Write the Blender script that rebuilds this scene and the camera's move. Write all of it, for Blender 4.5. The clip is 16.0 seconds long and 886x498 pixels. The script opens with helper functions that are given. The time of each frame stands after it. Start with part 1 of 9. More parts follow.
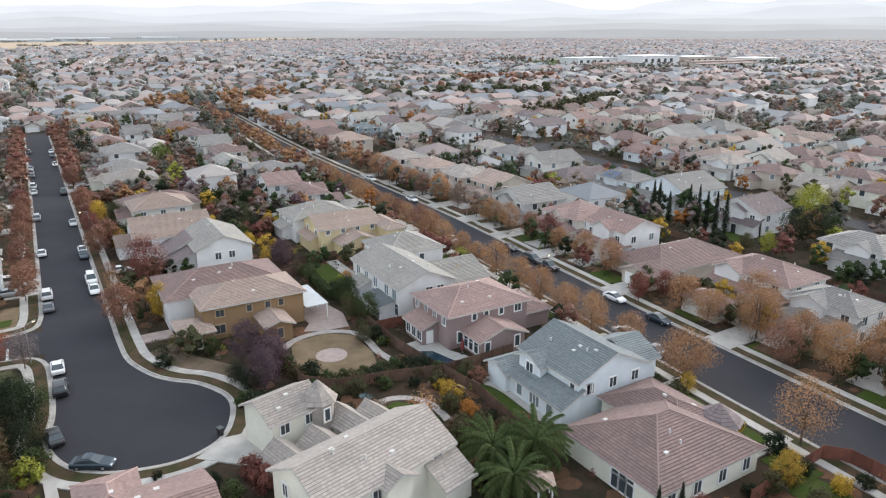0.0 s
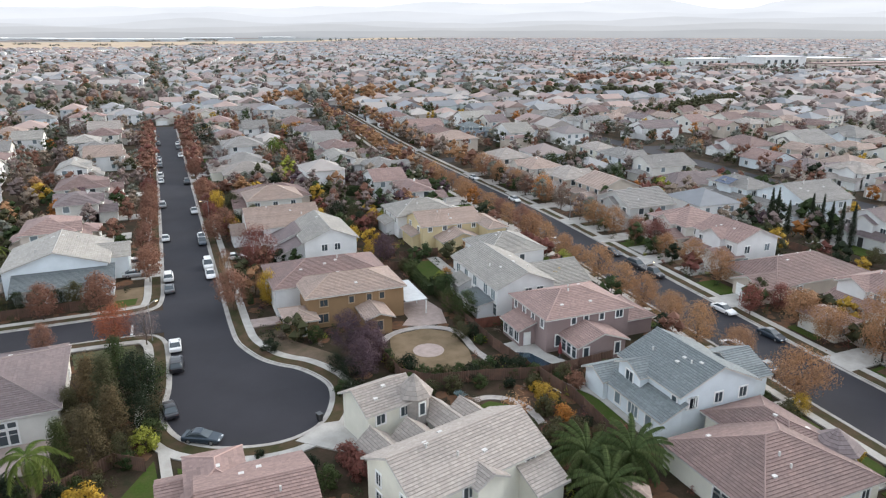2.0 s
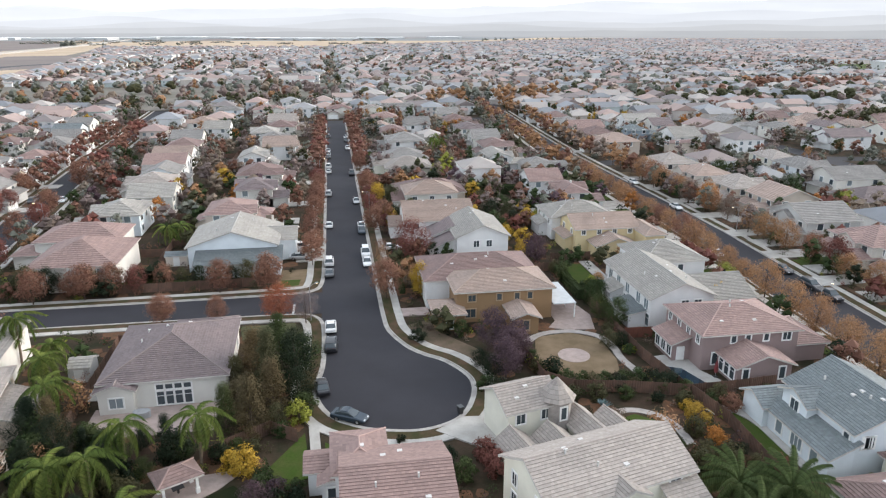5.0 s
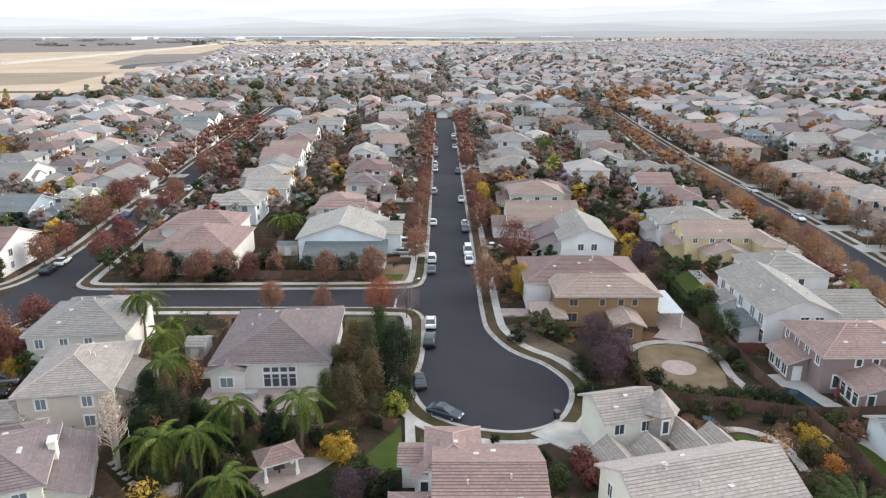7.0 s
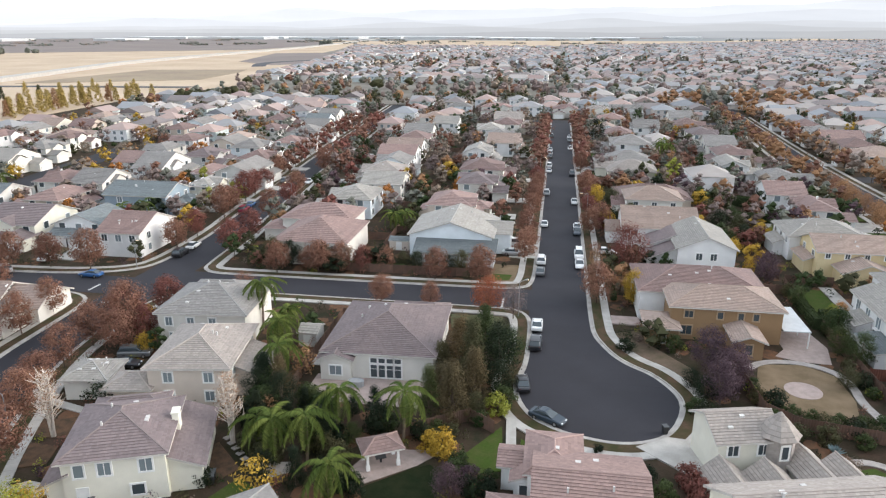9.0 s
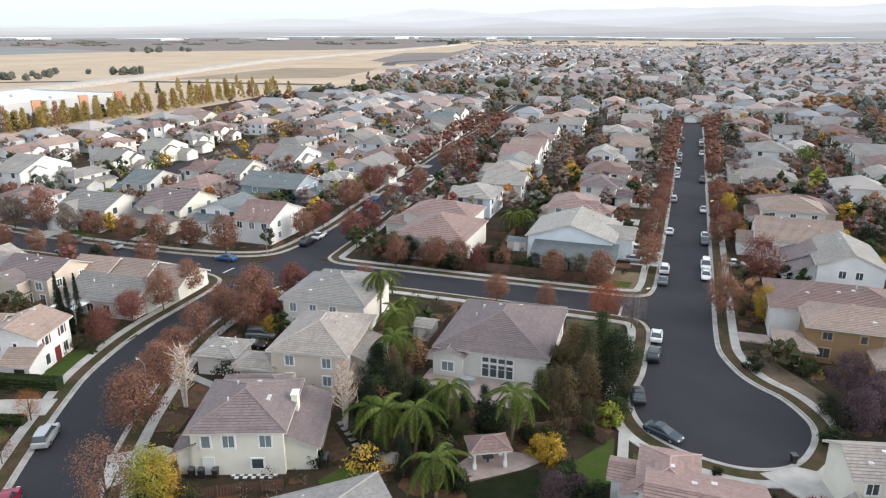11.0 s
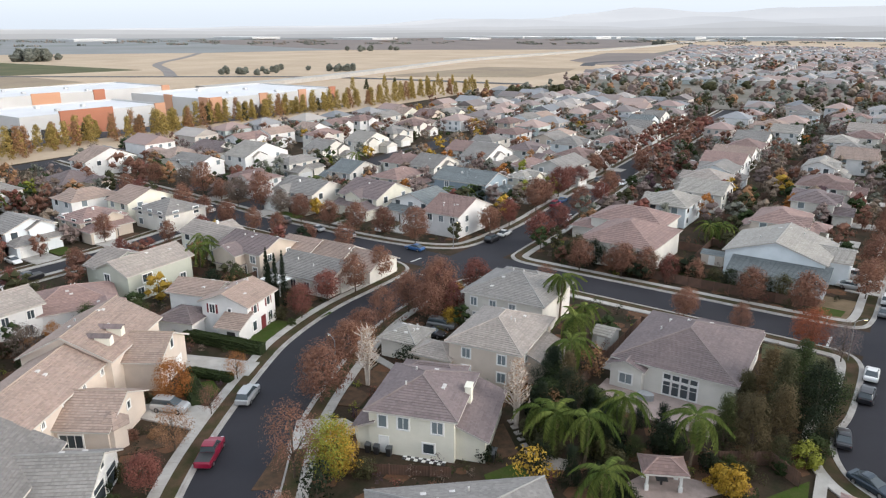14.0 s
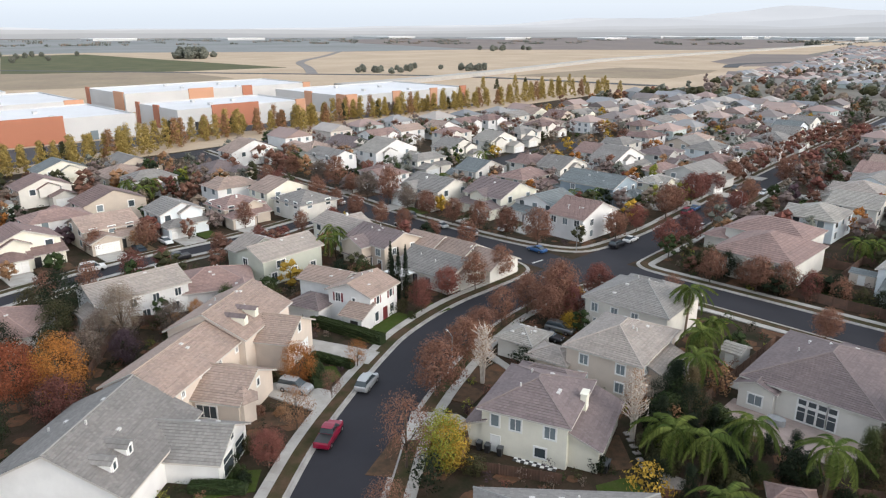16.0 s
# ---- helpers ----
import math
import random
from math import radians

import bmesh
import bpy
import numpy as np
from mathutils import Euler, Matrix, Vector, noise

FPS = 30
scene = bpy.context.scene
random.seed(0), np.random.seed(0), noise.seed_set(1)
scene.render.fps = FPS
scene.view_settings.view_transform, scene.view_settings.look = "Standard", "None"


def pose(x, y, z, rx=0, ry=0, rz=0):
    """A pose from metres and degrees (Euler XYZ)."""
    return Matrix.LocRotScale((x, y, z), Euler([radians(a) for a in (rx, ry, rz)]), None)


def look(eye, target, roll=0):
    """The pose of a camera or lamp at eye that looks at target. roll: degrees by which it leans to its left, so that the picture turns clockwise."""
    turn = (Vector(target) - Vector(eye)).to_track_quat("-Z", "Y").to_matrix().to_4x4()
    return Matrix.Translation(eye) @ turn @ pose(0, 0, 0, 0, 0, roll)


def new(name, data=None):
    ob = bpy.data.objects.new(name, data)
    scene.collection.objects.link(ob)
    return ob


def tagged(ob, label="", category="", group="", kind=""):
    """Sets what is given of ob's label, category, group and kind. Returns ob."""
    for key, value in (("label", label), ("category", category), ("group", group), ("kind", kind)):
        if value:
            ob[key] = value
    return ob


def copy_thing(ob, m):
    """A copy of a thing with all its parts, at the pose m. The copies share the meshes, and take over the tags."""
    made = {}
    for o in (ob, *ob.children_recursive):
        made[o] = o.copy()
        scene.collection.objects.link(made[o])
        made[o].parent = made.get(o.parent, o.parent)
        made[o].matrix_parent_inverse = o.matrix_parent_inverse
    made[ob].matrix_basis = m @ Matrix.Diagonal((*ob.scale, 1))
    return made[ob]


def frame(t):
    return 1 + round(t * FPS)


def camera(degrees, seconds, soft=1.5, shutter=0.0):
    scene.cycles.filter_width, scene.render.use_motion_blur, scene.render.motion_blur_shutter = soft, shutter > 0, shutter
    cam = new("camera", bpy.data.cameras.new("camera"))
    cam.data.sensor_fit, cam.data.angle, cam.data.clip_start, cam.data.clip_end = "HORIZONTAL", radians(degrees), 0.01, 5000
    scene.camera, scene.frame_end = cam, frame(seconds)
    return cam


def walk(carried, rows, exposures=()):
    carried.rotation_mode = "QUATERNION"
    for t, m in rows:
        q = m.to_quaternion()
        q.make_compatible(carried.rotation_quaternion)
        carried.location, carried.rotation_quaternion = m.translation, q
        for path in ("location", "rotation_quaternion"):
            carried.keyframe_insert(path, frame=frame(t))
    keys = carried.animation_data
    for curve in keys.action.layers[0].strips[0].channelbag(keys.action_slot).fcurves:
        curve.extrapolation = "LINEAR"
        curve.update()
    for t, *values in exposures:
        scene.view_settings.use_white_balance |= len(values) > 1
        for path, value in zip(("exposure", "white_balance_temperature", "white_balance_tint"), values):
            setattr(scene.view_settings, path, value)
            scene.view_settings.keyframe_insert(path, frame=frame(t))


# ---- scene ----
import itertools

cam = camera(64.93, 16.0, soft=1.2)
# seconds, east, north, height, yaw, pitch, roll: a drone that hovers and pans to its left
ROWS = [
    (0.0, -1.510, -107.059, 46.668, -30.471, -17.506, -0.062),
    (0.5, -1.548, -107.012, 46.628, -28.377, -17.508, -0.038),
    (1.0, -1.577, -106.967, 46.587, -26.237, -17.509, -0.020),
    (1.5, -1.598, -106.922, 46.545, -24.073, -17.511, -0.008),
    (2.0, -1.613, -106.878, 46.501, -21.902, -17.513, -0.000),
    (2.5, -1.624, -106.833, 46.457, -19.733, -17.515, 0.003),
    (3.0, -1.632, -106.786, 46.412, -17.572, -17.517, 0.003),
    (3.5, -1.639, -106.737, 46.366, -15.419, -17.518, 0.001),
    (4.0, -1.646, -106.686, 46.319, -13.272, -17.519, -0.002),
    (6.5, -1.719, -106.386, 46.078, -2.426, -17.522, -0.028),
    (7.0, -1.745, -106.316, 46.029, -0.187, -17.522, -0.031),
    (7.5, -1.777, -106.245, 45.981, 2.090, -17.521, -0.033),
    (8.0, -1.813, -106.171, 45.934, 4.408, -17.520, -0.034),
    (8.5, -1.854, -106.096, 45.887, 6.771, -17.519, -0.033),
    (9.0, -1.899, -106.019, 45.842, 9.178, -17.518, -0.030),
    (11.5, -2.175, -105.654, 45.648, 21.805, -17.511, 0.007),
    (12.0, -2.234, -105.592, 45.618, 24.414, -17.510, 0.017),
    (12.5, -2.291, -105.536, 45.592, 27.034, -17.509, 0.028),
    (13.0, -2.344, -105.489, 45.570, 29.659, -17.509, 0.039),
    (13.5, -2.393, -105.451, 45.554, 32.283, -17.510, 0.049),
    (14.0, -2.435, -105.425, 45.543, 34.902, -17.512, 0.058),
    (14.5, -2.469, -105.412, 45.537, 37.513, -17.514, 0.065),
    (15.0, -2.492, -105.414, 45.539, 40.118, -17.518, 0.070),
    (15.5, -2.501, -105.433, 45.547, 42.721, -17.523, 0.071),
    (16.0, -2.496, -105.472, 45.563, 45.333, -17.530, 0.069),
]
walk(cam, [(t, pose(x, y, z, 90 + pitch, roll, yaw)) for t, x, y, z, yaw, pitch, roll in ROWS],
     [(0.0, 0.77), (8.0, 0.82), (16.0, 0.45)])

# ---- sky and sun: a bright, hazy overcast with a low veiled sun in the east-north-east ----
SUN_AZ, SUN_EL = radians(76), radians(19)
world = bpy.data.worlds.new("world")
scene.world = world
world.use_nodes = True
wn, wl = world.node_tree.nodes, world.node_tree.links
wn.clear()
sky = wn.new("ShaderNodeTexSky")
sky.sky_type, sky.sun_disc = "NISHITA", False
sky.sun_elevation, sky.sun_rotation = SUN_EL, SUN_AZ
sky.air_density, sky.dust_density, sky.ozone_density = 1.0, 4.0, 1.0
hs = wn.new("ShaderNodeHueSaturation")
hs.inputs["Saturation"].default_value = 0.45
hs.inputs["Value"].default_value = 0.13
mixs = wn.new("ShaderNodeMixRGB")
mixs.inputs["Fac"].default_value = 0.5
mixs.inputs["Color2"].default_value = (0.82, 0.91, 1.03, 1)
bg = wn.new("ShaderNodeBackground")
bg.inputs["Strength"].default_value = 1.28
wo = wn.new("ShaderNodeOutputWorld")
wl.new(sky.outputs[0], hs.inputs["Color"])
wl.new(hs.outputs[0], mixs.inputs["Color1"])
wl.new(mixs.outputs[0], bg.inputs["Color"])
wl.new(bg.outputs[0], wo.inputs["Surface"])
sun_data = bpy.data.lights.new("sun", "SUN")
sun_data.energy, sun_data.angle, sun_data.color = 0.85, radians(34), (1.0, 0.93, 0.86)
sun = new("sun", sun_data)
sun.matrix_world = look((0, 0, 100), Vector((0, 0, 100)) - Vector((math.sin(SUN_AZ) * math.cos(SUN_EL), math.cos(SUN_AZ) * math.cos(SUN_EL), math.sin(SUN_EL))))


# ---- materials ----
def base_material(name):
    m = bpy.data.materials.new(name)
    m.use_nodes = True
    n, l = m.node_tree.nodes, m.node_tree.links
    return m, n, l, n["Principled BSDF"]


def math_node(n, l, op, a, b):
    k = n.new("ShaderNodeMath")
    k.operation = op
    for i, v in enumerate((a, b)):
        if isinstance(v, (int, float)):
            k.inputs[i].default_value = v
        else:
            l.new(v, k.inputs[i])
    return k.outputs[0]


def noise_node(n, l, scale, detail=3.0, rough=0.55):
    c = n.new("ShaderNodeTexCoord")
    k = n.new("ShaderNodeTexNoise")
    k.inputs["Scale"].default_value, k.inputs["Detail"].default_value = scale, detail
    k.inputs["Roughness"].default_value = rough
    l.new(c.outputs["Object"], k.inputs["Vector"])
    return k.outputs["Fac"]


def tint(n, l, color, factor):
    """color times a grey factor."""
    k = n.new("ShaderNodeVectorMath")
    k.operation = "SCALE"
    if isinstance(color, tuple):
        k.inputs[0].default_value = color
    else:
        l.new(color, k.inputs[0])
    l.new(factor, k.inputs["Scale"])
    return k.outputs[0]


def blend(n, l, c1, c2, fac):
    k = n.new("ShaderNodeMixRGB")
    for s, c in (("Color1", c1), ("Color2", c2)):
        if isinstance(c, tuple):
            k.inputs[s].default_value = (*c, 1)
        else:
            l.new(c, k.inputs[s])
    l.new(fac, k.inputs["Fac"])
    return k.outputs[0]


def ramp(n, l, fac, lo, hi):
    k = n.new("ShaderNodeMapRange")
    k.inputs["From Min"].default_value, k.inputs["From Max"].default_value = lo, hi
    k.clamp = True
    l.new(fac, k.inputs["Value"])
    return k.outputs[0]


def surface(name, color, color2=None, rough=0.8, big=0.25, small=6.0, amount=0.25, bump=0.15, metal=0.0, each=0.0, spec=0.3):
    """A surface of two colours that mix in patches, with fine grain and relief; each: how far single objects differ."""
    m, n, l, p = base_material(name)
    f1, f2 = noise_node(n, l, big, 4), noise_node(n, l, small, 3)
    c = blend(n, l, color, color2 or tuple(v * (1 - amount) for v in color), ramp(n, l, f1, 0.35, 0.65))
    grain = math_node(n, l, "ADD", math_node(n, l, "MULTIPLY", f2, 2 * amount * 0.6), 1 - amount * 0.6)
    if each:
        o = n.new("ShaderNodeObjectInfo")
        grain = math_node(n, l, "MULTIPLY", grain, math_node(n, l, "ADD", math_node(n, l, "MULTIPLY", o.outputs["Random"], 2 * each), 1 - each))
    l.new(tint(n, l, c, grain), p.inputs["Base Color"])
    p.inputs["Roughness"].default_value, p.inputs["Metallic"].default_value = rough, metal
    p.inputs["Specular IOR Level"].default_value = spec if rough < 0.9 else 0.08
    if bump:
        b = n.new("ShaderNodeBump")
        b.inputs["Strength"].default_value, b.inputs["Distance"].default_value = bump, 0.03
        l.new(f2, b.inputs["Height"])
        l.new(b.outputs[0], p.inputs["Normal"])
    return m


def tile_material(name, color, color2):
    """Concrete roof tiles: every tile of a course has its own shade, with weathered patches."""
    m, n, l, p = base_material(name)
    uv = n.new("ShaderNodeUVMap")
    sep = n.new("ShaderNodeSeparateXYZ")
    l.new(uv.outputs[0], sep.inputs[0])
    row = math_node(n, l, "FLOOR", sep.outputs["Y"], 0)
    col = math_node(n, l, "FLOOR", math_node(n, l, "ADD", math_node(n, l, "DIVIDE", sep.outputs["X"], 0.33), math_node(n, l, "MULTIPLY", row, 0.5)), 0)
    comb = n.new("ShaderNodeCombineXYZ")
    l.new(col, comb.inputs[0]), l.new(row, comb.inputs[1])
    wnz = n.new("ShaderNodeTexWhiteNoise")
    wnz.noise_dimensions = "2D"
    l.new(comb.outputs[0], wnz.inputs["Vector"])
    o = n.new("ShaderNodeObjectInfo")
    f1, f2 = noise_node(n, l, 0.22, 4), noise_node(n, l, 5.0, 3)
    c = blend(n, l, color, color2, ramp(n, l, f1, 0.3, 0.7))
    g = math_node(n, l, "ADD", math_node(n, l, "MULTIPLY", wnz.outputs["Value"], 0.24), 0.80)
    g = math_node(n, l, "MULTIPLY", g, math_node(n, l, "ADD", math_node(n, l, "MULTIPLY", f2, 0.3), 0.85))
    g = math_node(n, l, "MULTIPLY", g, math_node(n, l, "ADD", math_node(n, l, "MULTIPLY", o.outputs["Random"], 0.2), 0.9))
    wrow = n.new("ShaderNodeTexWhiteNoise")
    wrow.noise_dimensions = "1D"
    l.new(row, wrow.inputs["W"])
    g = math_node(n, l, "MULTIPLY", g, math_node(n, l, "ADD", math_node(n, l, "MULTIPLY", wrow.outputs["Value"], 0.10), 0.95))
    l.new(tint(n, l, c, g), p.inputs["Base Color"])
    p.inputs["Roughness"].default_value = 0.75
    p.inputs["Specular IOR Level"].default_value = 0.28
    b = n.new("ShaderNodeBump")
    b.inputs["Strength"].default_value, b.inputs["Distance"].default_value = 0.4, 0.03
    l.new(wnz.outputs["Value"], b.inputs["Height"])
    l.new(b.outputs[0], p.inputs["Normal"])
    return m


def leaf_material(name, color, color2, spread=0.35):
    """Foliage: the shade differs from tree to tree and from leaf to leaf."""
    m, n, l, p = base_material(name)
    o, g = n.new("ShaderNodeObjectInfo"), n.new("ShaderNodeNewGeometry")
    c = blend(n, l, color, color2, o.outputs["Random"])
    f = math_node(n, l, "ADD", math_node(n, l, "MULTIPLY", g.outputs["Random Per Island"], 2 * spread), 1 - spread)
    l.new(tint(n, l, c, f), p.inputs["Base Color"])
    p.inputs["Roughness"].default_value = 0.65
    p.inputs["Specular IOR Level"].default_value = 0.08
    tr, mx = n.new("ShaderNodeBsdfTranslucent"), n.new("ShaderNodeMixShader")
    l.new(tint(n, l, c, f), tr.inputs["Color"])
    mx.inputs["Fac"].default_value = 0.3
    l.new(p.outputs[0], mx.inputs[1]), l.new(tr.outputs[0], mx.inputs[2])
    l.new(mx.outputs[0], n["Material Output"].inputs["Surface"])
    return m


def island_material(name, colors, rough=0.8, spread=0.15):
    """Many small separate forms in one mesh, each with one of a few colours."""
    m, n, l, p = base_material(name)
    g = n.new("ShaderNodeNewGeometry")
    r = n.new("ShaderNodeValToRGB")
    r.color_ramp.interpolation = "CONSTANT"
    e = r.color_ramp.elements
    while len(e) < len(colors):
        e.new(1.0)
    for i, c in enumerate(colors):
        e[i].position, e[i].color = i / len(colors), (*c, 1)
    l.new(g.outputs["Random Per Island"], r.inputs[0])
    f = math_node(n, l, "ADD", math_node(n, l, "MULTIPLY", noise_node(n, l, 0.4, 3), 2 * spread), 1 - spread)
    l.new(tint(n, l, r.outputs[0], f), p.inputs["Base Color"])
    p.inputs["Roughness"].default_value = rough
    return m


def plain(name, color, rough=0.5, metal=0.0, spec=0.5, coat=0.0):
    m, n, l, p = base_material(name)
    p.inputs["Base Color"].default_value = (*color, 1)
    p.inputs["Roughness"].default_value, p.inputs["Metallic"].default_value = rough, metal
    p.inputs["Specular IOR Level"].default_value, p.inputs["Coat Weight"].default_value = spec, coat
    return m


ASPHALT = surface("asphalt", (0.0300, 0.0295, 0.036), (0.0238, 0.0235, 0.0285), 0.85, 0.12, 9.0, 0.25, 0.2)
ASPHALT_WORN = surface("worn_asphalt", (0.075, 0.076, 0.082), (0.058, 0.058, 0.064), 0.85, 0.1, 9.0, 0.25, 0.2)
CONCRETE = surface("concrete", (0.46, 0.44, 0.41), (0.36, 0.34, 0.31), 0.85, 0.5, 7.0, 0.2, 0.1, each=0.06)
KERB = surface("kerb_concrete", (0.42, 0.40, 0.37), (0.30, 0.28, 0.26), 0.85, 0.6, 7.0, 0.25, 0.1)
PAVER = surface("pavers", (0.40, 0.315, 0.285), (0.31, 0.25, 0.225), 0.85, 1.0, 9.0, 0.3, 0.2)
STONE = surface("flagstone", (0.40, 0.36, 0.33), (0.29, 0.265, 0.25), 0.85, 1.2, 8.0, 0.3, 0.2)
LAWN = surface("lawn", (0.044, 0.074, 0.014), (0.062, 0.076, 0.022), 0.95, 0.7, 5.0, 0.55, 0.4)
DRYLAWN = surface("dry_lawn", (0.205, 0.150, 0.098), (0.145, 0.108, 0.066), 0.95, 0.35, 12.0, 0.3, 0.3)
MULCH = surface("mulch_and_leaves", (0.125, 0.074, 0.048), (0.07, 0.052, 0.035), 0.95, 0.9, 10.0, 0.5, 0.4)
SOIL = surface("yard_soil", (0.070, 0.046, 0.033), (0.029, 0.029, 0.017), 0.95, 0.3, 4.0, 0.55, 0.4)
DRYGARDEN = surface("dry_garden_soil", (0.150, 0.108, 0.080), (0.095, 0.080, 0.052), 0.95, 0.5, 9.0, 0.45, 0.4)
# Darker copy of the lawn, with shade put into its colour.
SHADED_LAWN = surface("shaded_lawn", (0.011, 0.018, 0.007), (0.019, 0.023, 0.010), 0.95, 0.7, 6.0, 0.5, 0.4)
STRIP = surface("verge_grass_and_leaves", (0.045, 0.048, 0.021), (0.098, 0.063, 0.042), 0.95, 0.4, 10.0, 0.45, 0.4)
STRAW = surface("dry_grass_field", (0.51, 0.405, 0.30), (0.43, 0.335, 0.24), 0.95, 0.012, 0.2, 0.25, 0.1)
ESTATE = surface("estate_ground", (0.24, 0.215, 0.19), (0.17, 0.16, 0.13), 0.95, 0.03, 0.4, 0.3, 0.1)
STRAW_DARK = surface("mown_field", (0.27, 0.215, 0.16), (0.32, 0.26, 0.185), 0.95, 0.02, 0.2, 0.3, 0.1)
PLOUGHED = surface("ploughed_field", (0.20, 0.172, 0.162), (0.24, 0.205, 0.185), 0.95, 0.01, 0.15, 0.25, 0.1)
ORCHARD = surface("green_field", (0.09, 0.10, 0.055), (0.13, 0.125, 0.07), 0.95, 0.03, 0.3, 0.3, 0.1)
# Far plain: its grey is haze painted into the colour of the fields.
HAZED_FIELD = surface("hazed_grey_field", (0.27, 0.275, 0.275), (0.21, 0.222, 0.215), 0.95, 0.004, 0.1, 0.25, 0.1)
COUNTRY = surface("dusty_asphalt", (0.27, 0.25, 0.235), (0.22, 0.20, 0.19), 0.9, 0.05, 1.0, 0.25, 0.1)
PAINT_LINE = surface("road_paint", (0.62, 0.62, 0.60), None, 0.7, 2.0, 9.0, 0.3, 0.0)
WATER = plain("pool_water", (0.012, 0.035, 0.055), 0.06)
GLASS = plain("window_glass", (0.055, 0.07, 0.08), 0.06, 0.0, 0.6)
GLASS_CURTAIN = plain("curtained_glass", (0.20, 0.24, 0.26), 0.10, 0.0, 0.6)
TRIM = surface("white_trim", (0.84, 0.84, 0.82), None, 0.6, 1.0, 8.0, 0.1, 0.0)
EAVE = surface("eave_board", (0.60, 0.57, 0.53), (0.50, 0.47, 0.44), 0.7, 0.6, 8.0, 0.15, 0.0)
WOOD = surface("fence_wood", (0.15, 0.085, 0.06), (0.10, 0.065, 0.05), 0.85, 0.7, 8.0, 0.3, 0.2, each=0.2)
REDWOOD = surface("redwood_fence", (0.20, 0.075, 0.05), (0.13, 0.055, 0.04), 0.85, 0.7, 8.0, 0.3, 0.2, each=0.2)
BARK = surface("bark", (0.12, 0.09, 0.07), (0.08, 0.065, 0.05), 0.9, 1.5, 9.0, 0.3, 0.3)
BIRCH = surface("pale_bark", (0.66, 0.60, 0.54), (0.50, 0.43, 0.37), 0.85, 1.5, 9.0, 0.3, 0.2)
PALMBARK = surface("palm_bark", (0.20, 0.15, 0.11), (0.13, 0.10, 0.075), 0.9, 2.0, 7.0, 0.3, 0.4)
STEEL = plain("galvanised_steel", (0.35, 0.36, 0.37), 0.45, 0.8)
DARK = plain("dark_plastic", (0.03, 0.03, 0.032), 0.5)
RUBBER = plain("tyre_rubber", (0.018, 0.018, 0.018), 0.85)
ALLOY = plain("alloy", (0.45, 0.45, 0.46), 0.35, 0.9)
RED_GLASS = plain("tail_light_glass", (0.35, 0.01, 0.01), 0.2)
CLEAR_GLASS = plain("head_light_glass", (0.65, 0.67, 0.7), 0.15)

ROOFS = {
    "brown": tile_material("brown_tiles", (0.248, 0.168, 0.152), (0.198, 0.141, 0.130)),
    "mauve": tile_material("mauve_tiles", (0.209, 0.165, 0.162), (0.174, 0.141, 0.141)),
    "pink": tile_material("pink_tiles", (0.330, 0.226, 0.201), (0.270, 0.189, 0.172)),
    "tan": tile_material("tan_tiles", (0.380, 0.284, 0.237), (0.314, 0.244, 0.209)),
    "sand": tile_material("sand_tiles", (0.366, 0.322, 0.288), (0.313, 0.278, 0.252)),
    "grey": tile_material("grey_tiles", (0.272, 0.256, 0.241), (0.226, 0.214, 0.202)),
    "pale": tile_material("pale_grey_tiles", (0.370, 0.346, 0.310), (0.309, 0.289, 0.264)),
    "slate": tile_material("slate_tiles", (0.199, 0.223, 0.228), (0.171, 0.190, 0.194)),
}


def stucco(name, c):
    return surface("stucco_" + name, c, tuple(v * 0.88 for v in c), 0.85, 0.35, 10.0, 0.1, 0.12, each=0.04)


WALLS = {
    "white": stucco("white", (0.765, 0.76, 0.75)), "sage": stucco("sage", (0.50, 0.52, 0.45)), "cream": stucco("cream", (0.79, 0.765, 0.66)),
    "pale": stucco("pale", (0.74, 0.715, 0.66)), "ochre": stucco("ochre", (0.29, 0.185, 0.10)),
    "purple": stucco("purple", (0.30, 0.225, 0.215)), "yellow": stucco("yellow", (0.70, 0.58, 0.35)),
    "grey": stucco("grey", (0.58, 0.575, 0.555)), "blue": stucco("blue", (0.30, 0.37, 0.43)),
    "ice": stucco("ice", (0.72, 0.77, 0.80)), "tan": stucco("tan", (0.58, 0.50, 0.42)), "peach": stucco("peach", (0.68, 0.59, 0.51)),
}
WALL_WORDS = {"white": "white", "sage": "pale sage-green", "cream": "cream", "pale": "pale beige", "ochre": "ochre", "purple": "dusky purple-brown", "yellow": "soft yellow",
              "grey": "grey", "blue": "grey-blue", "ice": "pale blue", "tan": "tan", "peach": "peach"}
ROOF_WORDS = {"brown": "reddish brown", "mauve": "mauve-brown", "pink": "pink terracotta", "tan": "tan", "sand": "sandy", "grey": "grey",
              "pale": "pale grey", "slate": "slate blue-grey"}


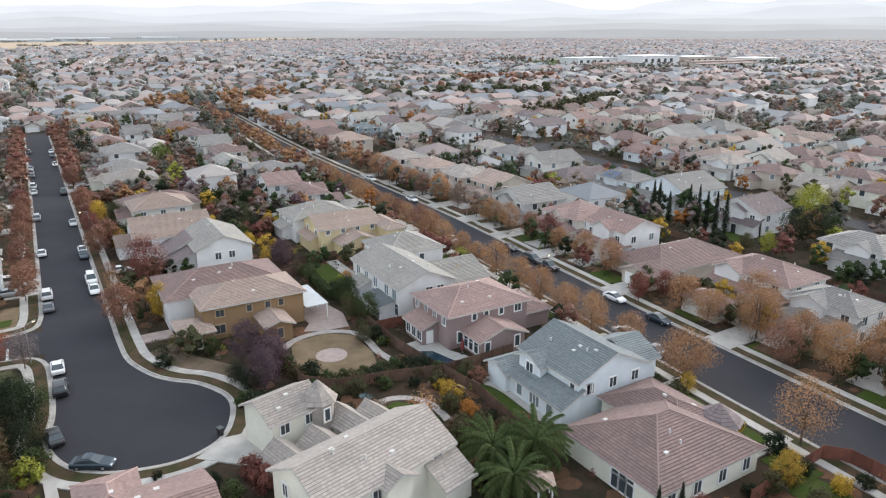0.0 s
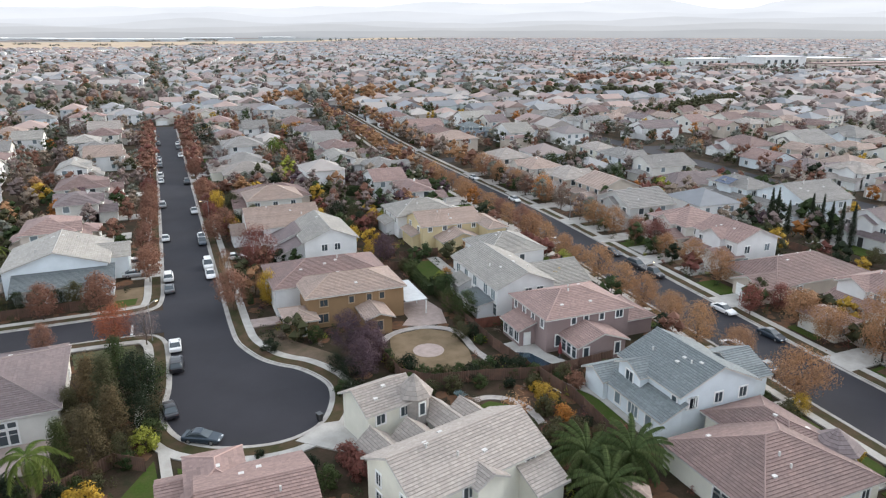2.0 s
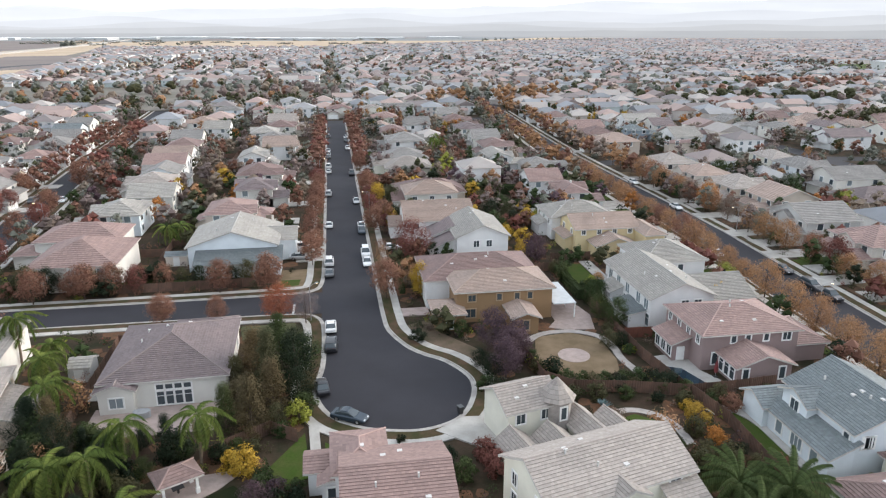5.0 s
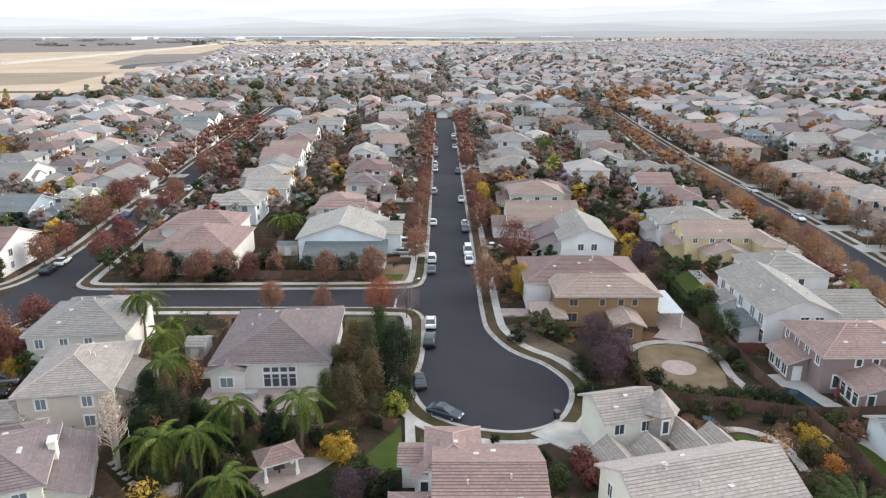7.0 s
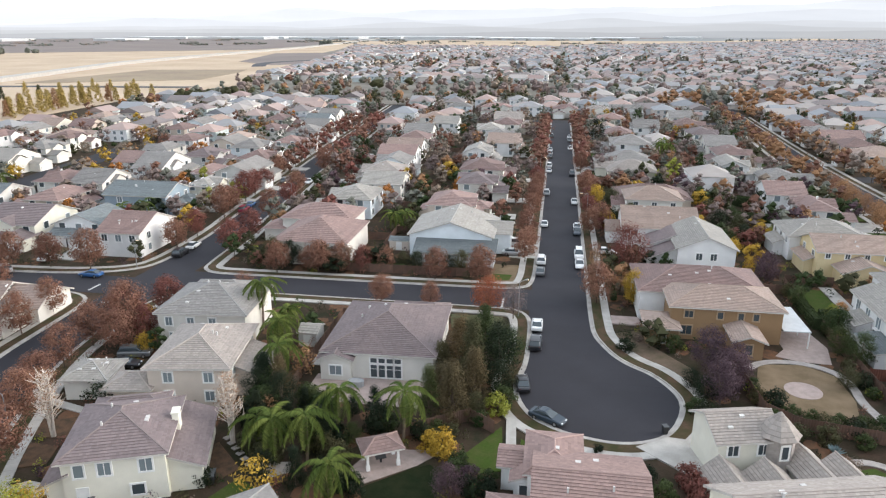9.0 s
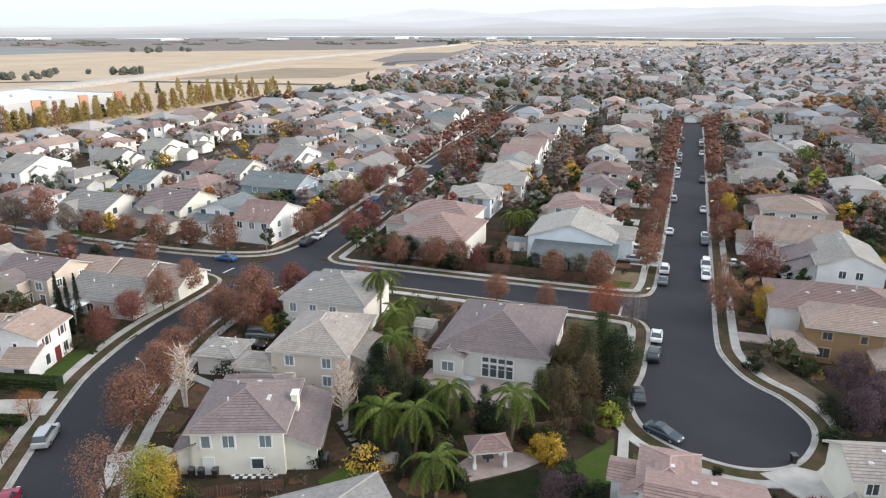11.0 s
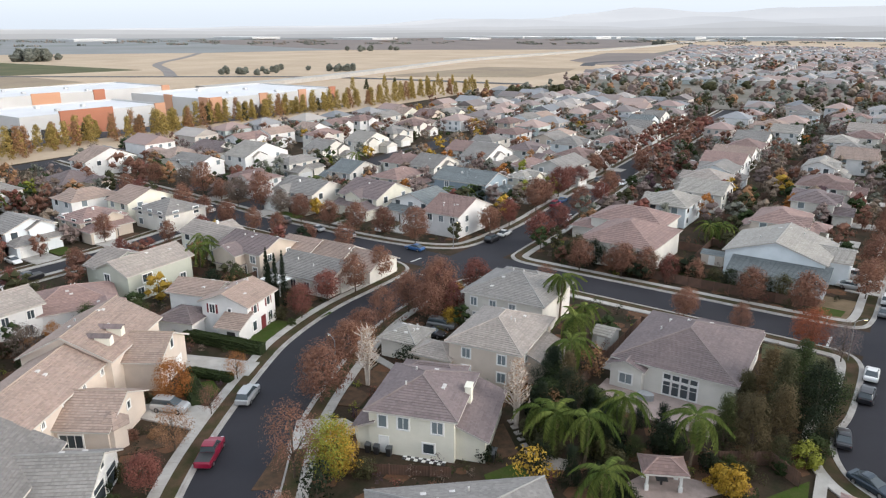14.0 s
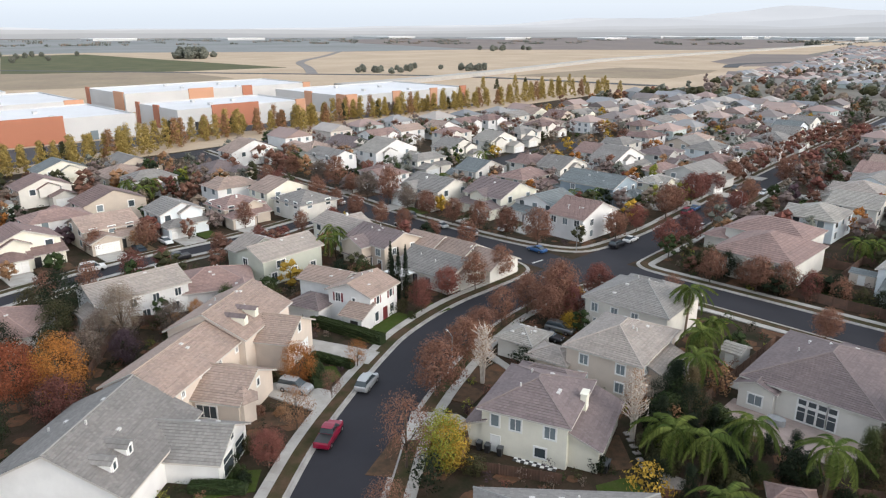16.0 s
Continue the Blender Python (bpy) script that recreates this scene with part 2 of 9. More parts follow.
# ---- mesh helpers ----
class Geo:
    """Vertices and faces that become one mesh."""

    def __init__(self):
        self.v, self.f, self.uv = [], [], {}

    def poly(self, pts, uv=None):
        i = len(self.v)
        self.v.extend(tuple(p) for p in pts)
        self.f.append(tuple(range(i, i + len(pts))))
        if uv:
            self.uv[len(self.f) - 1] = uv
        return self

    def box(self, x0, y0, z0, x1, y1, z1):
        i = len(self.v)
        self.v.extend([(x0, y0, z0), (x1, y0, z0), (x1, y1, z0), (x0, y1, z0), (x0, y0, z1), (x1, y0, z1), (x1, y1, z1), (x0, y1, z1)])
        self.f.extend(tuple(i + k for k in q) for q in ((3, 2, 1, 0), (4, 5, 6, 7), (0, 1, 5, 4), (1, 2, 6, 5), (2, 3, 7, 6), (3, 0, 4, 7)))
        return self

    def prism(self, ring, z0, z1):
        """A closed flat-topped form over a ring of (x, y), counter-clockwise."""
        i, k = len(self.v), len(ring)
        self.v.extend([(x, y, z0) for x, y in ring] + [(x, y, z1) for x, y in ring])
        self.f.append(tuple(range(i + k, i + 2 * k)))
        self.f.append(tuple(range(i + k - 1, i - 1, -1)))
        self.f.extend((i + a, i + (a + 1) % k, i + k + (a + 1) % k, i + k + a) for a in range(k))
        return self

    def tube(self, pts, radii, sides=6):
        """A tapered tube along points."""
        i0 = len(self.v)
        for j, (p, r) in enumerate(zip(pts, radii)):
            a = Vector(pts[min(j + 1, len(pts) - 1)]) - Vector(pts[max(j - 1, 0)])
            side = a.cross(Vector((0.31, 0.95, 0.1))).normalized()
            up = side.cross(a.normalized())
            for s in range(sides):
                w = 2 * math.pi * s / sides
                self.v.append(tuple(Vector(p) + (side * math.cos(w) + up * math.sin(w)) * r))
        for j in range(len(pts) - 1):
            for s in range(sides):
                b = i0 + j * sides
                self.f.append((b + s, b + (s + 1) % sides, b + sides + (s + 1) % sides, b + sides + s))
        self.f.append(tuple(i0 + (len(pts) - 1) * sides + s for s in range(sides)))
        return self

    def mesh(self, name, *mats):
        me = bpy.data.meshes.new(name)
        seen, verts, index = {}, [], []
        for p in self.v:
            key = (round(p[0], 4), round(p[1], 4), round(p[2], 4))
            if key not in seen:
                seen[key] = len(verts)
                verts.append(p)
            index.append(seen[key])
        faces, uvs = [], []
        for fi, f in enumerate(self.f):
            ring, uv, given = [], [], self.uv.get(fi)
            for k, i in enumerate(f):
                if index[i] not in ring:
                    ring.append(index[i])
                    uv.append(given[k] if given else (0.0, 0.0))
            if len(ring) > 2:
                faces.append(ring)
                uvs.extend(uv)
        me.from_pydata(verts, [], faces)
        if self.uv:
            layer = me.uv_layers.new(name="UVMap")
            for k, w in enumerate(uvs):
                layer.data[k].uv = w
        for m in mats:
            me.materials.append(m)
        me.update()
        return me


def part(name, geo, material, parent, label=""):
    """Links a mesh as one part under a thing or a part."""
    ob = new(name, geo if isinstance(geo, bpy.types.Mesh) else geo.mesh(name, material))
    ob.parent = parent
    return tagged(ob, label)


def thing(name, geo, material, label, category, group="", kind="", at=None):
    """A top-level object: a mesh, or with no geo an Empty."""
    ob = new(name, geo.mesh(name, material) if geo else None)
    if at is not None:
        ob.matrix_world = at
    return tagged(ob, label, category, group, kind)


# ---- the ground, the fields and the far distance ----
g = Geo()
ring = [(4900 * math.cos(a * math.pi / 32), 4900 * math.sin(a * math.pi / 32)) for a in range(64)]
g.poly([(x, y, 0.0) for x, y in ring])
thing("ground", g, SOIL, "brown earth and thin grass of yards and plain", "ground", kind="structure")


def field(ring, z, material, label):
    return thing("field", Geo().prism(ring, 0.0, z), material, label, "field", kind="structure")


field([(-4200, -900), (-300, -900), (-262, -60), (-290, 330), (-270, 476), (-330, 700), (-470, 1262), (-560, 1800), (-300, 1800), (250, 2150), (560, 2750), (3200, 3300), (-1500, 4500), (-3600, 2900)],
      0.10, STRAW, "wide straw-coloured fields of dry grass")
field([(-1139, 1141), (-700, 1480), (-705, 2000), (-1063, 2975), (-2300, 3300), (-2700, 1800), (-2044, 1456)], 0.25, PLOUGHED, "dark ploughed field beyond the dry grass")
field([(-560, 3000), (460, 3700), (900, 4300), (-600, 4300)], 0.25, PLOUGHED, "grey-brown ploughed field in the distance")
field([(-878, 96), (-793, 250), (-776, 384), (-1457, 376), (-1476, 239)], 0.25, ORCHARD, "dull green crop field")
field([(-700, -500), (-640, 34), (-600, 150), (-640, 240), (-790, 245), (-880, 90), (-1500, 200), (-1500, -500)], 0.25, STRAW_DARK, "brown-green stubble field behind the warehouses")
field([(-472, 452), (-337, 525), (-350, 640), (-366, 696), (-477, 673)], 0.25, STRAW_DARK, "mown brown patch in the dry field")
field([(-560, 1262), (-470, 900), (-380, 800), (-330, 870), (-340, 1000), (-470, 1300)], 0.25, PLOUGHED, "graded bare earth at the edge of the estate")
field([(-255, 335), (290, 335), (300, -150), (3200, -150), (3400, 1200), (2600, 3300), (560, 2750), (250, 2150), (-300, 1800), (-560, 1800), (-470, 1262), (-330, 700), (-270, 476)], 0.02, ESTATE, "grey-brown ground of the far estate")
field([(3150, -150), (4700, -150), (4600, 1500), (3600, 3250), (2000, 4400), (600, 4700), (560, 2740), (2600, 3290), (3390, 1200)], 0.12, STRAW, "pale dry hills and fields beyond the estate")
field([(-4100, -900), (-1560, -900), (-1560, 420), (-1240, 830), (-1150, 1160), (-2050, 1470), (-2700, 1810), (-2300, 3310), (-1060, 2990), (-700, 2700), (-560, 2990), (560, 2900), (1500, 4400), (-1500, 4500), (-3600, 2900)], 0.14, HAZED_FIELD, "far plain fields with haze put into their grey")
field([(-300, 900), (-215, 893), (-130, 960), (-160, 1010), (-320, 960)], 0.3, STRAW, "vacant lot of dry grass")
field([(565, 620), (900, 700), (960, 800), (600, 780)], 0.3, LAWN, "green playing field of a school")


def offset(line, d):
    """The line moved d to its left."""
    out = []
    for i, p in enumerate(line):
        a, b = Vector(line[max(i - 1, 0)]), Vector(line[min(i + 1, len(line) - 1)])
        t = (b - a).normalized()
        m = Vector((-t.y, t.x))
        if 0 < i < len(line) - 1:
            t0 = (Vector(p) - a).normalized()
            m /= max(0.5, m.dot(Vector((-t0.y, t0.x))))
        out.append((p[0] + m.x * d, p[1] + m.y * d))
    return out


def smooth(line, times=2):
    """Corner cutting."""
    for _ in range(times):
        out = [line[0]]
        for a, b in zip(line, line[1:]):
            out += [(0.75 * a[0] + 0.25 * b[0], 0.75 * a[1] + 0.25 * b[1]), (0.25 * a[0] + 0.75 * b[0], 0.25 * a[1] + 0.75 * b[1])]
        line = out + [line[-1]]
    return line


def ribbon(line, a, b, z0, z1, geo=None):
    """A slab along a line, from a to b to its left."""
    geo = geo or Geo()
    p, q = offset(line, a), offset(line, b)
    i, k = len(geo.v), len(line)
    for z in (z0, z1):
        geo.v.extend((x, y, z) for x, y in p)
        geo.v.extend((x, y, z) for x, y in q)
    for j in range(k - 1):
        geo.f.append((i + 2 * k + j, i + 2 * k + j + 1, i + 3 * k + j + 1, i + 3 * k + j))
        geo.f.append((i + j, i + j + 1, i + 2 * k + j + 1, i + 2 * k + j))
        geo.f.append((i + k + j + 1, i + k + j, i + 3 * k + j, i + 3 * k + j + 1))
    return geo


# ---- streets: centre lines with half widths ----
def road(line, half, z, material=ASPHALT, label="dark asphalt street with worn patches"):
    return thing("road", ribbon(smooth(line), -half, half, -0.02, z), material, label, "road", kind="structure")


road([(0.3, 268), (0.3, 252), (0.3, 60), (0.3, -22)], 5.2, 0.030)
road([(-92, 268), (-40, 266), (40, 264), (92, 268)], 4.6, 0.036)
thing("road", Geo().prism([(5.3 + 11.3 * math.cos(a * math.pi / 24), -21.7 + 12.0 * math.sin(a * math.pi / 24)) for a in range(48)], -0.02, 0.036), ASPHALT,
      "dark asphalt turning circle of the cul-de-sac", "road", kind="structure")
thing("road", Geo().prism([(3, 4), (5.6, 2), (6.0, -3), (7.0, -6.5), (8.8, -10.6), (11, -13.3), (13.2, -15.1), (14.5, -19), (3, -19)][::-1], -0.02, 0.042), ASPHALT,
      "dark asphalt flare into the turning circle", "road", kind="structure")
road([(0.3, 10.2), (-20, 10.3), (-41, 10.2), (-76, 9.8)], 5.0, 0.024)
road([(-34, -96), (-46, -80), (-54.5, -69), (-60, -62), (-65, -53.5), (-71.5, -42), (-76, -27), (-76.8, -13), (-76.5, 5), (-75.8, 22), (-76, 40), (-78.3, 60), (-87, 145), (-93, 230), (-100, 330)], 4.7, 0.018)
road([(-74, 5), (-90, 5.6), (-110, 4.5), (-130, 4.5), (-160, 6.8), (-215, 10), (-262, 14)], 4.4, 0.012)
road([(-126.5, -120), (-138.4, -80), (-142.3, -55), (-141.6, -30), (-145.2, -8), (-147, 6), (-157, 40), (-166, 90), (-172, 150)], 5.7, 0.048)
road([(76.6, -150), (77.6, -90), (78.6, -58), (79.4, -38), (81.2, -5), (83.2, 28), (84.7, 52), (84.7, 140), (87.7, 200), (95, 300), (100, 400)], 6.0, 0.030)
road([(92, 130), (130, 140), (175, 128), (260, 110)], 4.2, 0.024)
road([(-3, 640), (-3, 800), (-3, 1060)], 6.0, 0.2, CONCRETE, "far pale street seen end on")
road([(-178, -60), (-180, 0), (-190, 70), (-200, 140)], 4.0, 0.054)
road([(-245, -70), (-262, 20), (-268, 110), (-262, 200), (-240, 320)], 5.0, 0.060)
road([(172, -60), (176, 40), (180, 120), (178, 220)], 4.2, 0.036)
thing("embankment", ribbon(smooth([(-470, 240), (-482, 374), (-525, 547), (-572, 720), (-596, 820), (-614, 1190), (-646, 1765), (-815, 3012), (-1060, 4150)]), -8.0, 8.0, 0.0, 3.6), CONCRETE, "pale raised country road across the dry fields", "embankment", kind="structure")
road([(-640, 330), (-756, 404), (-900, 480), (-1052, 640), (-1243, 812)], 6.0, 0.40, COUNTRY, "curved grey country road")
road([(-380, 760), (-415, 850), (-395, 930), (-340, 1010)], 9.0, 0.45, ASPHALT_WORN, "wide curved grey road at the edge of the estate")
road([(-300, 440), (-512, 420), (-640, 330), (-760, 250), (-1100, 20)], 7.0, 0.30, ASPHALT_WORN, "grey road behind the row of poplars")

KERB_A = [(5.2, 259), (5.3, 250), (5.4, 10), (5.5, 2), (5.7, -3), (6.7, -6.5), (8.4, -10.6), (10.6, -13.3), (12.9, -15.1), (14.8, -18.3), (16, -21.5), (15.8, -24.6), (14.9, -27.5),
          (13.6, -30.2), (11.9, -32.1), (9, -33.4), (6.3, -33.7), (3.6, -33.2), (0.9, -32.4), (-1.1, -31.2), (-3.2, -29.5), (-4.7, -26.8), (-5.6, -23.8), (-5.8, -20.7), (-4.9, -16.5),
          (-4.6, -12), (-4.6, -2), (-5, 2), (-6.5, 4.6), (-9.2, 5.3), (-20, 5.5), (-40, 5.6), (-62, 5.6)]
KERB_C_EAST = [(-62, 5.6), (-66, 5), (-70, 1), (-71.8, -5), (-72.2, -13), (-70.8, -25.5), (-66.5, -38), (-61.3, -50), (-57.3, -57.4), (-50.6, -65.8), (-42, -77), (-31, -92)]
KERB_B = [(-95, 330), (-88, 220), (-82.5, 145), (-73.7, 58), (-71.4, 36), (-70.6, 19), (-69.8, 16.5), (-67.3, 14.8), (-63.6, 14.6), (-41, 14.8), (-19.5, 15), (-9.5, 15.4), (-7, 15.9), (-5.2, 18), (-4.7, 28), (-4.7, 250), (-4.7, 259)]
KERB_D = [(-262, 18.6), (-215, 14.5), (-160, 11.4), (-138, 9.2), (-118, 9), (-104, 9.3), (-92.7, 10.4), (-84, 13.5), (-80.6, 19), (-80.4, 41), (-83, 60), (-91.7, 145), (-97.7, 230), (-105, 330)]
KERB_C = [(-38, -99), (-50, -83), (-58.5, -72.4), (-63, -66.4), (-68.6, -57.2), (-74.3, -46.6), (-77.9, -39), (-81.1, -25.6), (-81.5, -13.8), (-82, -3.2), (-86, 0.3), (-95, 1.0), (-108, 0.2), (-126, 0.1), (-138, 0)]
KERB_R_WEST = [(70.6, -150), (71.4, -90), (72.4, -58), (73.4, -38), (75.3, -5), (77.2, 28), (78.8, 52), (79.2, 140), (82.6, 200), (90.2, 300)]
KERB_R_EAST = [(99.4, 300), (92.8, 200), (90.2, 140), (90.6, 52), (89.2, 28), (87.2, -5), (85.4, -38), (84.8, -58), (83.8, -90), (82.6, -150)]
KERB_F = [(-121, -120), (-132.8, -80), (-136.6, -55), (-135.9, -30), (-139.4, -8), (-140.6, 0)]
KERB_F2 = [(-152.6, 0), (-151, -8), (-147.4, -30), (-148, -55), (-144, -80), (-132, -120)]
for kerb_line in (KERB_A, KERB_C_EAST, KERB_B, KERB_D, KERB_C, KERB_R_WEST, KERB_R_EAST, KERB_F, KERB_F2):
    fine = smooth(kerb_line)
    thing("kerb", ribbon(fine, 0.0, 0.22, 0.0, 0.18, ribbon(fine, -0.5, 0.0, 0.0, 0.058)), KERB, "pale concrete kerb and gutter", "kerb", kind="structure")
    thing("planting_strip", ribbon(fine, 0.22, 1.8, 0.0, 0.15), STRIP, "verge of thin grass and fallen brown leaves beside the kerb", "planting strip", kind="structure")
    pave = thing("pavement", ribbon(fine, 1.8, 3.1, 0.0, 0.150), KERB, "pale concrete pavement along the street", "pavement", kind="structure")
    inner, outer = offset(fine, 1.82), offset(fine, 3.08)
    joined = Geo()
    for (a, b), (c, d) in zip(zip(inner, inner[1:]), zip(outer, outer[1:])):
        n = max(1, round(math.dist(a, b) / 1.5))
        for k in range(n):
            s0, s1 = (k + 0.012) / n, (k + 0.988) / n
            ring = [(p[0] + (q[0] - p[0]) * w, p[1] + (q[1] - p[1]) * w) for p, q, w in ((a, b, s0), (a, b, s1), (c, d, s1), (c, d, s0))]
            m = ring[0]
            if math.hypot(m[0], m[1] + 107) < 112 and -75 < m[0] < 20:
                part("paving_slab", Geo().prism(ring, 0.1, 0.165), CONCRETE, pave)
            else:
                joined.prism(ring, 0.1, 0.165)
    tagged(part("paving_slabs", joined, CONCRETE, pave), kind="stuff")


TAKEN = []  # outlines of houses, lawns, drives and terraces
STRIPS = []  # paths: line and half width


def patch(ring, material, label, z=0.16, name="lawn", cat="lawn"):
    TAKEN.append(ring)
    return thing(name, Geo().prism(ring, 0.0, z), material, label, cat, kind="structure")


def rect(x0, y0, x1, y1):
    return [(x0, y0), (x1, y0), (x1, y1), (x0, y1)]


# stop lines
thing("stop_line", Geo().box(-9.9, 5.9, 0.02, -9.5, 10.0, 0.05), PAINT_LINE, "white painted stop line on the asphalt", "road marking", kind="structure")
thing("stop_line", Geo().prism([(-85.6, 2.0), (-85.2, 2.0), (-85.0, 5.2), (-85.4, 5.2)], 0.02, 0.045), PAINT_LINE, "white painted stop line at the crossing", "road marking", kind="structure")
thing("stop_line", Geo().prism([(-79.5, -3.3), (-76.6, -3.3), (-76.6, -2.9), (-79.5, -2.9)], 0.02, 0.045), PAINT_LINE, "white painted stop line across the lane", "road marking", kind="structure")


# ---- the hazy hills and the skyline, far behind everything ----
# Haze is painted: further layers get a paler, bluer colour and a glow.
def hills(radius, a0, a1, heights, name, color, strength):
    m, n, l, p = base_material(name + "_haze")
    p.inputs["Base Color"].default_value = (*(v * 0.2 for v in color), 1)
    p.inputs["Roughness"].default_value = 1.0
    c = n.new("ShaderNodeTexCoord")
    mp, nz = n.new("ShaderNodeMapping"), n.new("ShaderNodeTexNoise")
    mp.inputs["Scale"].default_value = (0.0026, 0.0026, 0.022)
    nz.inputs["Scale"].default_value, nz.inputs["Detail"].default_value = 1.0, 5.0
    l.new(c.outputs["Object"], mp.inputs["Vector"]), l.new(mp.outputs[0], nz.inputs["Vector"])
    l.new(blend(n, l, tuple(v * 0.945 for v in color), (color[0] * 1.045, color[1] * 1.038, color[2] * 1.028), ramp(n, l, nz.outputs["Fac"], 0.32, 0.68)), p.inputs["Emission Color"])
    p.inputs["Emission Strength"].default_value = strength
    g = Geo()
    k = 160
    pts = []
    for i in range(k + 1):
        a = a0 + (a1 - a0) * i / k
        s = i / k * (len(heights) - 1)
        j = min(int(s), len(heights) - 2)
        w = s - j
        w = w * w * (3 - 2 * w)
        h = heights[j] * (1 - w) + heights[j + 1] * w
        h *= 1 + 0.34 * noise.noise(Vector((i * 0.16, radius * 0.01, 0))) + 0.07 * noise.noise(Vector((i * 0.5, radius * 0.01, 3)))
        pts.append((radius * math.sin(radians(a)), radius * math.cos(radians(a)) - 100, max(h, 2.0)))
    for (x, y, h), (x2, y2, h2) in zip(pts, pts[1:]):
        g.poly([(x, y, -20), (x2, y2, -20), (x2, y2, h2), (x, y, h)])
        g.poly([(x, y, h), (x2, y2, h2), (x2 * 1.03, y2 * 1.03, -20), (x * 1.03, y * 1.03, -20)])
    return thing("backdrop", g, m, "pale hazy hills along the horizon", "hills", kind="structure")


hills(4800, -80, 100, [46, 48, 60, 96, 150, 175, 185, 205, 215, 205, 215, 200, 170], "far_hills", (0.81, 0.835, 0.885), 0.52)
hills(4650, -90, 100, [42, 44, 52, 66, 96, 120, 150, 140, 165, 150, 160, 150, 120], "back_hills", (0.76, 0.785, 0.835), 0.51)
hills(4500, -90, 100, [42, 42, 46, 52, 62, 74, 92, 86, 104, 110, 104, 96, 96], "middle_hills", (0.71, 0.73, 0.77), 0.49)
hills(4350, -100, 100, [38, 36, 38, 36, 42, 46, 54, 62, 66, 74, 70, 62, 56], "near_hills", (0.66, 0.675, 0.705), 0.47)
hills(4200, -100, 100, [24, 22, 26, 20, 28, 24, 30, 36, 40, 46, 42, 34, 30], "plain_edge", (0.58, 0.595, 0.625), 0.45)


# ---- houses ----
rng = random.Random(7)


def plane_strips(geo, a, b, c, d, courses):
    """A roof plane with its eave a-b and its top d-c, laid in overlapping courses."""
    a, b, c, d = (Vector(p) for p in (a, b, c, d))
    lift = Vector((0, 0, 0.075 if courses > 8 or courses == 1 else 0.06))
    for k in range(courses):
        s0, s1 = k / courses, (k + 1) / courses
        p0, p1 = a.lerp(d, s0), b.lerp(c, s0)
        q0, q1 = a.lerp(d, s1), b.lerp(c, s1)
        ax = (b - a).normalized()
        u = [(p - a).dot(ax) for p in (p0, p1, q1, q0)]
        geo.poly([p0 + lift, p1 + lift, q1, q0], [(u[0], k + 0.1), (u[1], k + 0.1), (u[2], k + 0.9), (u[3], k + 0.9)])
        if courses > 1:
            geo.poly([p0, p1, p1 + lift, p0 + lift], [(u[0], k + 0.1)] * 4)


